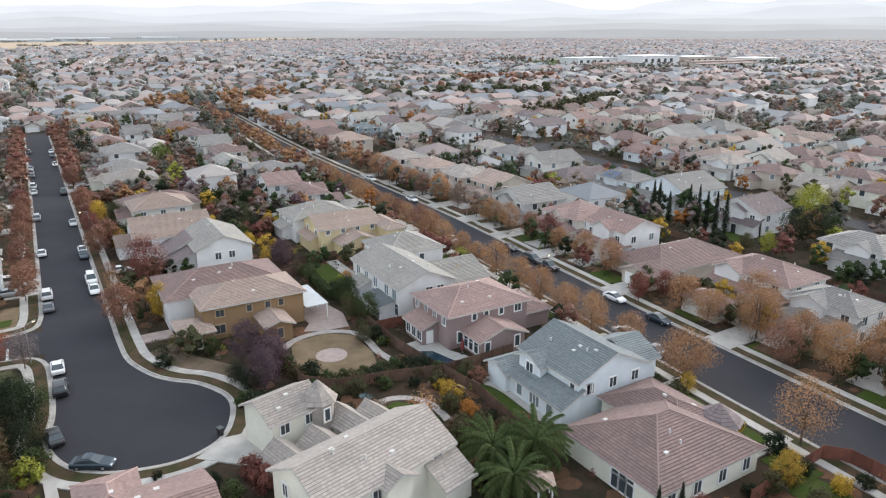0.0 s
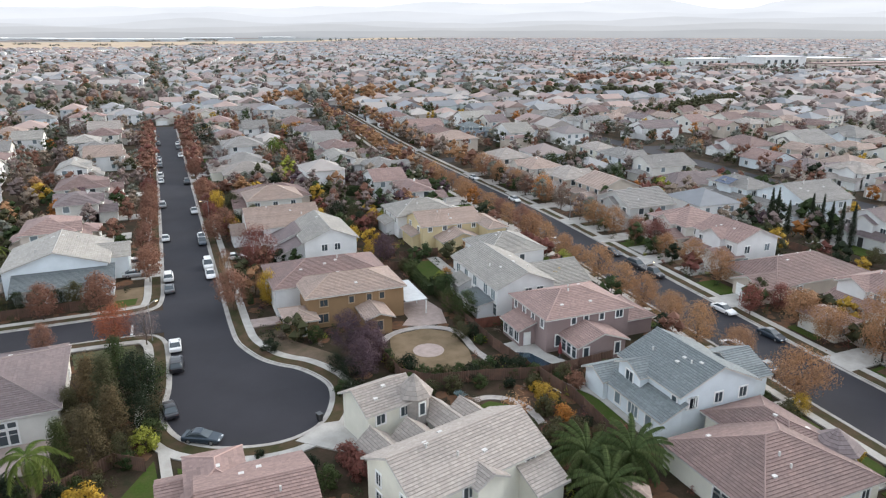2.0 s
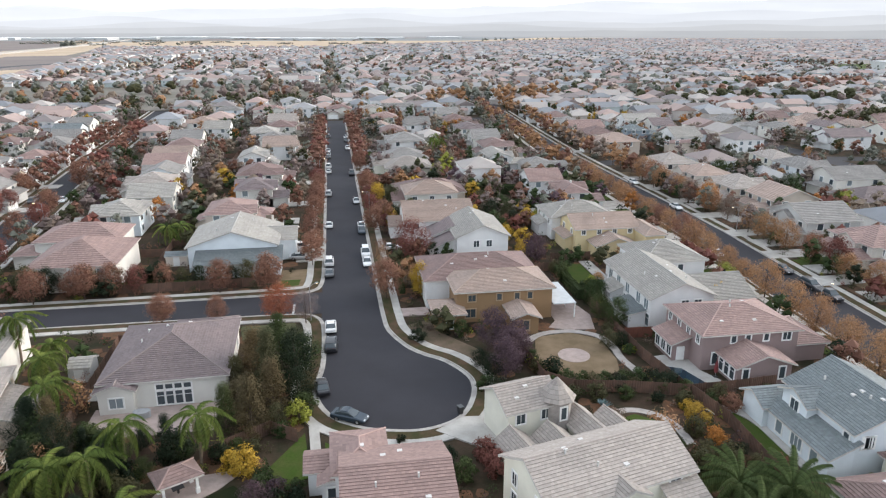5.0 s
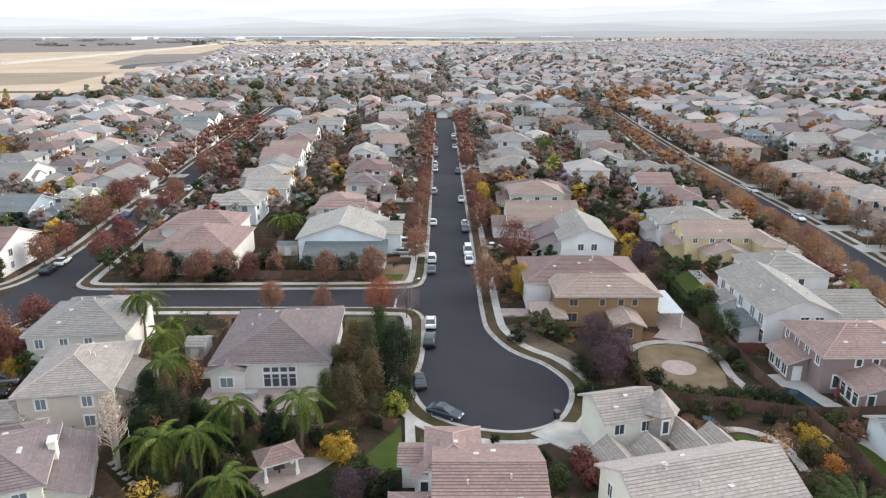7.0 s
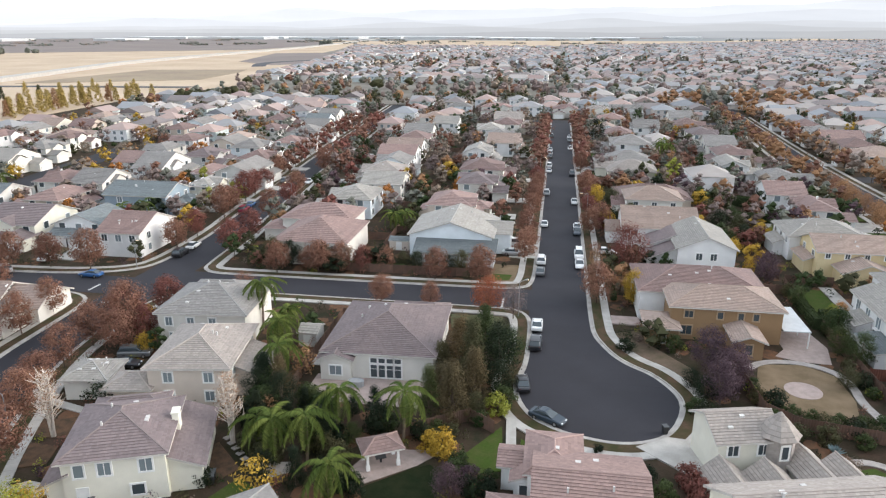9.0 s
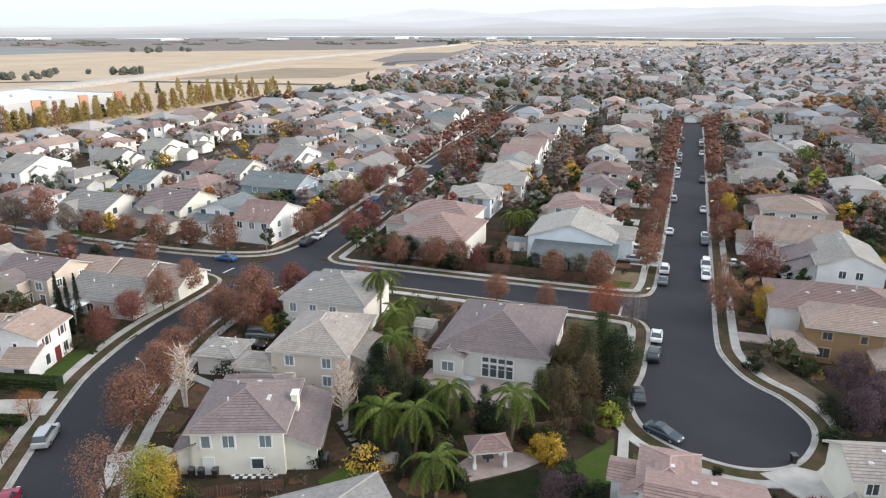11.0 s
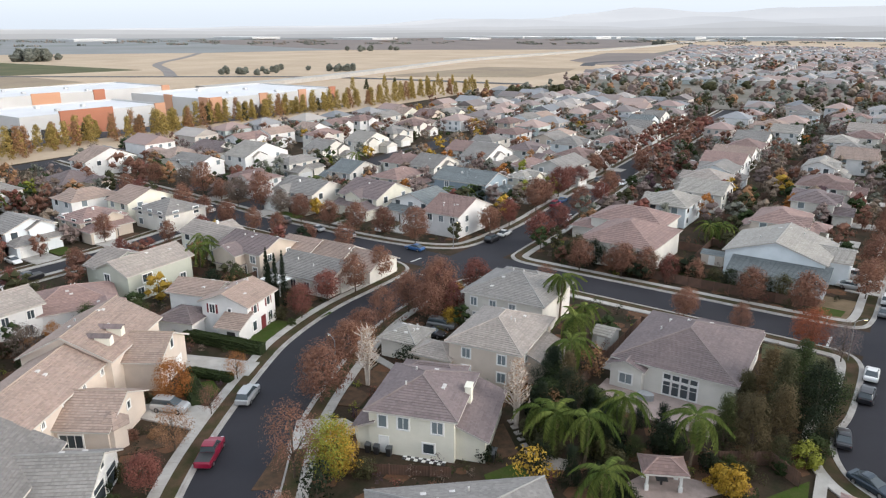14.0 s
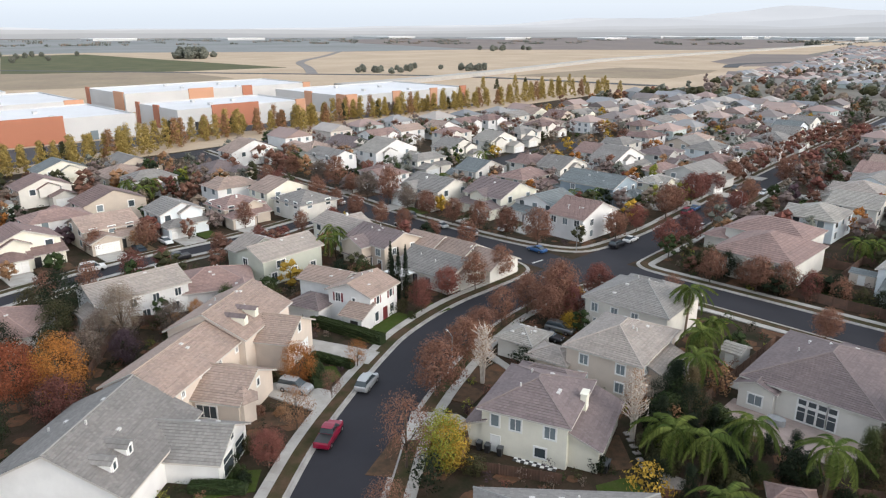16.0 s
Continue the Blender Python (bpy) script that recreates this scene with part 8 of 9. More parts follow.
part("canopy", Geo().tube([(0, 0, 0.7), (0, 0, 1.0), (0, 0, 2.0), (0, 0, 2.5)], [0.28, 0.32, 0.2, 0.03], 8), RED, um)
part("base_plate", Geo().box(-0.3, -0.3, 0, 0.3, 0.3, 0.08), DARK, um)
patch([(48.6, -33.4), (53.0, -33.0), (52.0, -34.8), (49.0, -38.6), (47.6, -36.2)], CONCRETE, "pale flagged terrace", 0.08, "patio", "patio")
path_strip([(43.8, -35.0), (46.4, -34.2), (48.4, -36.8), (48.6, -41), (48.4, -48)], 0.7, CONCRETE, "pale path round a small lawn")
patch([(44.8, -36.2), (46.8, -35.6), (47.8, -39.0), (47.7, -46), (44.9, -45.6), (44.5, -40)], LAWN, "small deep green lawn", 0.07)
path_strip([(27.4, -34.4), (30.9, -33.8), (34, -32.6), (37.2, -34.6), (38.2, -37.4), (38.0, -41.4)], 0.55, STONE, "curving garden path of pale stone")
patch([(31, -35.2), (34.2, -34.0), (36.4, -36), (36.6, -40.4), (33.4, -40)], LAWN, "green patch of lawn within the path", 0.07)
patch([(8.9, -34.0), (12.9, -31.4), (17.4, -31.9), (17.2, -37.6), (13.6, -38.2)], CONCRETE, "pale concrete driveway to the garage", 0.2, "driveway", "driveway")
path_strip([(-5.6, -30.6), (-5.1, -38.6), (-4.9, -44)], 0.6, CONCRETE, "pale concrete garden path", 0.19)
patch([(-10.4, -38.6), (-6.6, -32.0), (-6.0, -38.5), (-6.0, -41), (-9, -42)], LAWN, "green front lawn", 0.1)
patch([(-4.2, -34.4), (-1.6, -36.6), (-2.6, -41), (-4.2, -40)], LAWN, "green front lawn", 0.1)
patch([(-22.4, -43.3), (-20.8, -39.0), (-16.6, -38.6), (-12.6, -38.0), (-15.2, -41.4), (-20.1, -45.4)], PAVER, "paved terrace round the gazebo", 0.07, "patio", "patio")
patch([(-20.4, -46.2), (-15.8, -42.2), (-13.8, -41.0), (-11.6, -43.6), (-12.6, -48.2), (-19, -49.6)], SHADED_LAWN, "dark green curved lawn", 0.06)
patch(rect(-33.0, -29.5, -17.6, -22.5), PAVER, "paved back terrace of a bungalow", 0.07, "patio", "patio")
patch(rect(-35.0, -20, -32.4, -4), CONCRETE, "pale concrete side yard", 0.08, "patio", "patio")
gz = thing("gazebo", None, None, "garden gazebo with a reddish tiled roof on pale columns", "gazebo", at=pose(-19.3, -41.4, 0, 0, 0, 28))
roof_parts(gz, -1.9, -1.3, 1.9, 1.3, 2.5, "hip", 0.5, ROOFS["brown"], True, 0.45)
for px_ in (-1.7, 1.7):
    for py_ in (-1.1, 1.1):
        part("column", Geo().box(px_ - 0.13, py_ - 0.13, 0.05, px_ + 0.13, py_ + 0.13, 2.5).box(px_ - 0.2, py_ - 0.2, 0.05, px_ + 0.2, py_ + 0.2, 0.7), TRIM, gz)
part("table", Geo().box(-0.6, -0.4, 0.7, 0.6, 0.4, 0.76).box(-0.1, -0.1, 0.05, 0.1, 0.1, 0.7), DARK, gz)
bq = thing("patio_set", None, None, "covered grey patio furniture on the terrace", "furniture", at=pose(-26.8, -25.0, 0.07))
part("cover", Geo().prism([(1.1 * math.cos(a * math.pi / 6), 0.7 * math.sin(a * math.pi / 6)) for a in range(12)], 0, 0.8), surface("grey_cloth", (0.36, 0.37, 0.38), None, 0.8, 2, 8, 0.2, 0.3), bq)
for i in range(6):
    thing("stepping_stone", Geo().prism([(-38.3 + i * 0.95 + u, -39.6 - i * 0.9 + v) for u, v in ((-0.5, -0.15), (0.1, -0.5), (0.5, 0.15), (-0.1, 0.5))], 0, 0.1), STONE, "square pale stepping stone in a garden", "stepping stone", "stepping stones")
patch([(-33.2, -43.8), (-29.1, -43.0), (-28.6, -44.8), (-30.6, -46.2)], STONE, "pale stone landing at the end of stepping stones", 0.08, "patio", "patio")
patch([(-40.4, -42.6), (-38.8, -40.6), (-34.2, -45.0), (-36.0, -48.0)], MULCH, "bed of fallen rusty leaves", 0.05, "bed", "garden bed")


def small_shed(x, y, yaw, w, d, hh, wallm, roofm, label):
    s = thing("shed", None, None, label, "shed", at=pose(x, y, 0, 0, 0, yaw))
    part("wall", wall_geo(-w / 2, -d / 2, w / 2, d / 2, -0.05, hh, "gx", 0.4), wallm, s)
    roof_parts(s, -w / 2, -d / 2, w / 2, d / 2, hh, "gx", 0.4, roofm, False, 0.2)
    door(s, 0, -d / 2, "s", TRIM)
    return s


small_shed(-34.3, 36.2, 0, 4.2, 2.8, 2.2, WALLS["peach"], ROOFS["slate"], "small tan garden shed with a grey roof")
small_shed(-37.4, -12.6, 0, 2.8, 3.6, 2.2, WALLS["grey"], ROOFS["pale"], "small grey garden shed beside a fence")
small_shed(48.6, 60.4, 0, 2.0, 2.0, 2.2, WALLS["white"], ROOFS["pale"], "small white garden shed beside a hedge")
patch([(-13.6, 17.9), (-8.4, 18.6), (-7.9, 28.6), (-13, 28.6)], DRYLAWN, "yellowing corner lawn", 0.12)
patch([(-12.8, 19.0), (-9.4, 19.4), (-9.0, 22.6), (-12.8, 22.6)], LAWN, "green patch of the corner lawn", 0.13)
patch(rect(-10.4, 33.5, -4.9, 37.0), CONCRETE, "pale concrete driveway", 0.19, "driveway", "driveway")
patch(rect(-10.4, 38.2, -4.9, 43.5), CONCRETE, "pale concrete driveway", 0.195, "driveway", "driveway")
patch([(-17.9, 1.4), (-9.2, 1.6), (-8.4, -3.4), (-17, -4)], ORCHARD, "olive lawn on the street corner", 0.1)
patch([(8.2, -2.6), (12.8, -0.4), (13.2, -5.0), (16.4, -9.6), (18.6, -12.8), (18.8, -18.0), (16.6, -17.8), (13.4, -12.6), (9.6, -8.2)], DRYGARDEN, "dry brown front garden of the corner house", 0.12)
path_strip([(8.6, 3.2), (13.2, 3.2)], 1.7, PAVER, "reddish paved driveway", 0.19, "driveway")
patch([(-88.5, -52.0), (-81.4, -48.9), (-75.4, -46.6), (-73.6, -50.2), (-84, -55)], CONCRETE, "broad pale concrete driveway", 0.19, "driveway", "driveway")
patch([(-84.2, -42.6), (-83.0, -36.7), (-80.6, -36.6), (-78.6, -43.4)], LAWN, "small green front lawn", 0.12)
patch([(-79.8, -66.2), (-77.6, -61.2), (-70.4, -58.2), (-67.8, -62.8)], CONCRETE, "broad pale concrete driveway", 0.19, "driveway", "driveway")
patch([(-74.5, -69.8), (-70.6, -65.0), (-68.0, -67.0), (-71.6, -72.4)], MULCH, "front bed of brown leaves and bark", 0.12, "bed", "garden bed")
patch([(-66.6, -79.6), (-62.4, -74.0), (-59.6, -76.4), (-62.6, -81.6)], LAWN, "small green front lawn", 0.12)
patch([(-79.4, -57.4), (-76.6, -53.8), (-73.6, -55.0), (-72.6, -58.4)], LAWN, "small green front lawn", 0.12)
patch([(-59.8, -54.4), (-55.2, -50.8), (-51.4, -51.2), (-53.6, -56.2), (-55.6, -59.6)], CONCRETE, "pale concrete driveway and apron", 0.19, "driveway", "driveway")
patch([(-61.8, -44.2), (-56.6, -44.4), (-55.6, -47.8), (-60.0, -49.6)], MULCH, "front garden of brown dry grass", 0.12, "bed", "garden bed")
path_strip([(-66.0, -35.0), (-57.4, -37.2)], 0.6, CONCRETE, "pale concrete garden path", 0.15)


for ring, mt, lb in (([(-86.5, -39.6), (-85.0, -34.4), (-82.2, -33.8), (-81.0, -36.4), (-83.2, -37.0), (-84.6, -42.8)], LAWN, "lush green side lawn by the gabled house"), ([(-62.6, -39.4), (-57.2, -38.2), (-55.0, -42.6), (-61.4, -43.2)], MULCH, "front bed of fallen leaves"), ([(-57.6, -58.6), (-54.6, -60.6), (-51.4, -64.8), (-53.8, -66.6)], MULCH, "front bed of fallen leaves"),
                     ([(-35.4, -50.6), (-33.6, -46.6), (-30.8, -48.2), (-33.2, -52.8)], LAWN, "small shaded back lawn"), ([(-38.0, -36.6), (-35.4, -38.8), (-33.4, -36.0), (-36.4, -33.8)], LAWN, "small shaded back lawn"),
                     ([(61.6, -70.6), (66.4, -70.4), (66.8, -75.8), (61.8, -76.0)], LAWN, "green front lawn behind a fence"), ([(66.0, -58.0), (68.6, -58.2), (68.9, -52.4), (66.2, -52.2)], LAWN, "green front lawn"), ([(66.4, -65.2), (68.6, -65.0), (68.8, -60.6), (66.6, -60.4)], LAWN, "green front lawn"), ([(88.2, -50.6), (92.6, -50.2), (92.4, -46.2), (88.6, -46.4)], LAWN, "green front lawn along the avenue"),
                     ([(-104.0, -27.0), (-98.6, -27.4), (-97.8, -33.4), (-103.2, -33.0)], LAWN, "small green back lawn"), ([(-82.6, -33.8), (-80.4, -34.6), (-79.9, -27.0), (-84.4, -27.4)], LAWN, "green front lawn by the curved street")):
    patch(ring, mt, lb, 0.06, "bed" if mt is MULCH else "lawn", "garden bed" if mt is MULCH else "lawn")


def hedge(a, b, width=1.4, height=1.3, label="clipped dark green box hedge"):
    """A clipped hedge: a dense leafy box with a rough skin."""
    r = np.random.default_rng(int(abs(a[0] * 10)))
    d = math.dist(a, b)
    n = int(d * 150)
    p = np.stack([r.random(n) * d, (r.random(n) - 0.5) * width, r.random(n) * height], 1)
    face = r.integers(0, 3, n)
    p[face == 0, 2] = height * (0.95 + 0.1 * r.random((face == 0).sum()))
    p[face == 1, 1] = np.sign(p[face == 1, 1]) * width / 2
    q = np.concatenate([leaf_cloud(r, [v], [0.05], 1, 0.3) for v in p[:1]])
    a1 = r.normal(size=(n, 3))
    a1 /= np.linalg.norm(a1, axis=1, keepdims=True)
    b1 = np.cross(a1, r.normal(size=(n, 3)))
    b1 /= np.linalg.norm(b1, axis=1, keepdims=True)
    q = np.stack([p - a1 * 0.14, p + b1 * 0.12, p + a1 * 0.14, p - b1 * 0.12], 1)
    h = thing("hedge", None, None, label, "hedge", "clipped hedges", at=pose(a[0], a[1], 0.1, 0, 0, math.degrees(math.atan2(b[1] - a[1], b[0] - a[0]))))
    part("core", Geo().box(0.05, -width / 2 + 0.06, 0, d - 0.05, width / 2 - 0.06, height - 0.06), surface("hedge_core", (0.04, 0.055, 0.025), None, 0.9, 1, 6, 0.3, 0.3) if "hedge_core" not in bpy.data.materials else bpy.data.materials["hedge_core"], h)
    part("foliage", cloud_mesh("foliage", q, LEAVES["green"]), None, h)
    return h


hedge((-91.0, -47.6), (-77.2, -44.4), 1.6, 1.5)
hedge((-81.0, -54.6), (-74.2, -52.4), 1.2, 1.0)
hedge((-78.6, -56.4), (-72.6, -58.8), 2.2, 1.3)
hedge((-64.4, -81.2), (-60.0, -77.0), 1.3, 1.0)
hedge((46.6, 89.0), (53.0, 86.0), 2.0, 2.6)
hedge((44.2, 71.6), (53.6, 69.6), 2.2, 2.2)
hedge((-46, 22.0), (-30, 21.8), 1.2, 1.2)
hedge((9.6, 12.0), (9.6, 18.6), 1.0, 1.0)
hedge((40.8, 4.4), (40.8, 19.6), 1.3, 1.9)
hedge((42.6, 9.6), (47.4, 9.0), 1.4, 1.4)

mat = thing("checkered_mat", None, None, "black and white chequered strip beside a house wall", "mat", at=pose(-44.4, -53.4, 0, 0, 0, 20.5))
for i in range(11):
    for j in range(2):
        part("tile", Geo().box(i * 0.45 + 0.01, j * 0.45 + 0.01, 0, i * 0.45 + 0.44, j * 0.45 + 0.44, 0.06), TRIM if (i + j) % 2 else DARK, mat)


def bin_(x, y, yaw=0):
    b = thing("wheelie_bin", None, None, "dark grey wheeled rubbish bin with lid", "bin", "rubbish bins", at=pose(x, y, 0.06, 0, 0, yaw))
    g = Geo()
    g.v = [(-0.24, -0.28, 0), (0.24, -0.28, 0), (0.24, 0.28, 0), (-0.24, 0.28, 0), (-0.3, -0.36, 0.95), (0.3, -0.36, 0.95), (0.3, 0.36, 0.95), (-0.3, 0.36, 0.95)]
    g.f = [(3, 2, 1, 0), (4, 5, 6, 7), (0, 1, 5, 4), (1, 2, 6, 5), (2, 3, 7, 6), (3, 0, 4, 7)]
    part("body", g, DARK, b)
    part("lid", Geo().prism([(-0.33, -0.4), (0.33, -0.4), (0.33, 0.4), (-0.33, 0.4)], 0.95, 1.05), surface("bin_lid", (0.08, 0.085, 0.09), None, 0.5, 1, 5, 0.1, 0) if "bin_lid" not in bpy.data.materials else bpy.data.materials["bin_lid"], b)
    return b


for bx, by, ba in ((12.6, -30.4, 20), (-36.2, -47.2, 20), (-36.0, -48.0, 20), (-48.4, -54.4, 20), (-46.0, -53.6, 20), (-47.4, -54.1, 20)):
    bin_(bx, by, ba)

LAMP_GLOW = bpy.data.materials.new("lamp_glow")
LAMP_GLOW.use_nodes = True
LAMP_GLOW.node_tree.nodes["Principled BSDF"].inputs["Emission Color"].default_value = (1.0, 0.72, 0.35, 1)
LAMP_GLOW.node_tree.nodes["Principled BSDF"].inputs["Emission Strength"].default_value = 4.0


def street_lamp(x, y, yaw):
    s = thing("street_lamp", None, None, "slim grey street lamp with a short arm", "street lamp", "street lamps", at=pose(x, y, 0.1, 0, 0, yaw))
    part("pole", Geo().tube([(0, 0, 0), (0, 0, 3), (0, 0, 6.0)], [0.09, 0.07, 0.05], 8), STEEL, s)
    part("arm", Geo().tube([(0, 0, 5.9), (0.6, 0, 6.15), (1.4, 0, 6.2)], [0.04, 0.035, 0.03], 6), STEEL, s)
    head = part("head", Geo().prism([(1.3, -0.12), (1.95, -0.12), (1.95, 0.12), (1.3, 0.12)], 6.14, 6.26), STEEL, s)
    part("lens", Geo().box(1.4, -0.09, 6.09, 1.9, 0.09, 6.137), LAMP_GLOW, head, "small warm glowing lens")
    return s


for lx, ly, la in ((-62.8, -44.2, 160), (-6.6, 2.2, 45), (-83.5, 14.6, -30), (77.0, -10, 0), (6.9, 70, 180), (-6.3, 120, 0), (92.2, 40, 180), (-71.9, 70, 180)):
    street_lamp(lx, ly, la)


# ---- parked cars ----
def loft(rings):
    """A closed skin through rings of equal length."""
    g = Geo()
    k = len(rings[0])
    for r in rings:
        g.v.extend(r)
    for j in range(len(rings) - 1):
        for i in range(k):
            g.f.append((j * k + i, j * k + (i + 1) % k, (j + 1) * k + (i + 1) % k, (j + 1) * k + i))
    g.f.append(tuple(range(k - 1, -1, -1)))
    g.f.append(tuple((len(rings) - 1) * k + i for i in range(k)))
    return g


def section(x, w, z0, z1):
    """A rounded cross-section at x: half width w, from z0 to z1."""
    c = 0.22 * (z1 - z0)
    return [(x, -w + 0.05, z0), (x, w - 0.05, z0), (x, w, z0 + c), (x, w, z1 - c), (x, w - 0.1, z1), (x, -w + 0.1, z1), (x, -w, z1 - c), (x, -w, z0 + c)]


CARS = {}
PAINTS = {"white": (0.72, 0.72, 0.71), "silver": (0.42, 0.43, 0.44), "grey": (0.16, 0.165, 0.17), "black": (0.02, 0.02, 0.024), "blue": (0.03, 0.10, 0.25), "steel": (0.030, 0.045, 0.062), "red": (0.24, 0.008, 0.035), "green": (0.03, 0.06, 0.05)}
PAINT_MATS = {k: plain("paint_" + k, v, 0.28, 0.25 if k in ("silver", "grey", "steel") else 0.0, 0.4, 0.3) for k, v in PAINTS.items()}
CAR_DIMS = {"sedan": (4.7, 0.9, 0.92, 1.44), "suv": (4.7, 0.95, 1.08, 1.78), "pickup": (5.5, 0.98, 1.1, 1.85), "van": (5.0, 0.98, 1.15, 1.95)}


def car(kind, color, x, y, yaw, z=0.04):
    m = pose(x, y, z, 0, 0, yaw)
    key = (kind, color, math.hypot(x, y + 107) < 150)
    if key in CARS:
        return copy_thing(CARS[key], m)
    ln, hw, belt, top = CAR_DIMS[kind]
    f, r = ln / 2, -ln / 2
    word = {"sedan": "saloon car", "suv": "sport utility car", "pickup": "pickup truck", "van": "minivan"}[kind]
    c = thing("car", None, None, f"{'dark blue-grey' if color == 'steel' else color} {word} parked on the asphalt", "car", "parked cars", at=m)
    nose = belt - 0.22 if kind == "sedan" else belt - 0.1
    tail = belt - 0.02
    body = part("body", loft([section(r, hw - 0.16, 0.42, tail - 0.15), section(r + 0.12, hw - 0.04, 0.3, tail), section(r + 0.9, hw, 0.24, belt), section(0, hw, 0.24, belt), section(f - 1.3, hw, 0.24, belt - 0.03), section(f - 0.3, hw - 0.06, 0.28, nose), section(f, hw - 0.2, 0.42, nose - 0.22)]),
                PAINT_MATS[color], c)
    if kind == "sedan":
        xs = (r + 0.55, r + 1.45, f - 2.35, f - 1.35)
    elif kind == "pickup":
        xs = (r + 2.0, r + 2.15, f - 2.1, f - 1.35)
    else:
        xs = (r + 0.12, r + 0.5, f - 2.0, f - 1.15)
    part("cabin_glass", loft([section(xs[0], hw - 0.12, belt - 0.08, belt + 0.03), section(xs[1], hw - 0.24, belt - 0.08, top - 0.06), section(xs[2], hw - 0.26, belt - 0.08, top - 0.06), section(xs[3], hw - 0.12, belt - 0.08, belt + 0.02)]), GLASS, c, "dark tinted glass")
    part("roof", loft([section(xs[1] - 0.10, hw - 0.34, top - 0.09, top - 0.05), section(xs[1] * 0.7 + xs[2] * 0.3, hw - 0.29, top - 0.1, top), section(xs[1] * 0.3 + xs[2] * 0.7, hw - 0.29, top - 0.1, top + 0.01), section(xs[2] + 0.06, hw - 0.33, top - 0.09, top - 0.05)]), PAINT_MATS[color], c)
    if kind == "pickup":
        part("bed", Geo().box(r + 0.15, -hw + 0.14, belt - 0.05, r + 1.95, hw - 0.14, belt + 0.01), DARK, c, "open black cargo bed")
    for wx in (r + 0.95, f - 0.95):
        for s in (-1, 1):
            w = part("wheel", Geo().tube([(wx, s * (hw - 0.2), 0.33), (wx, s * (hw + 0.01), 0.33)], [0.33, 0.33], 14), RUBBER, c)
            if math.hypot(x, y + 107) < 150:
                part("rim", Geo().tube([(wx, s * (hw - 0.05), 0.33), (wx, s * (hw + 0.025), 0.33)], [0.2, 0.19], 10), ALLOY, w)
    for s in (-1, 1) if math.hypot(x, y + 107) < 150 else ():
        part("headlight", Geo().box(f - 0.32, s * (hw - 0.42) - 0.16, nose - 0.27, f - 0.06, s * (hw - 0.42) + 0.16, nose - 0.08), CLEAR_GLASS, c)
        part("tail_light", Geo().box(r + 0.02, s * (hw - 0.34) - 0.14, tail - 0.33, r + 0.2, s * (hw - 0.34) + 0.14, tail - 0.12), RED_GLASS, c)
    CARS[key] = c
    return c


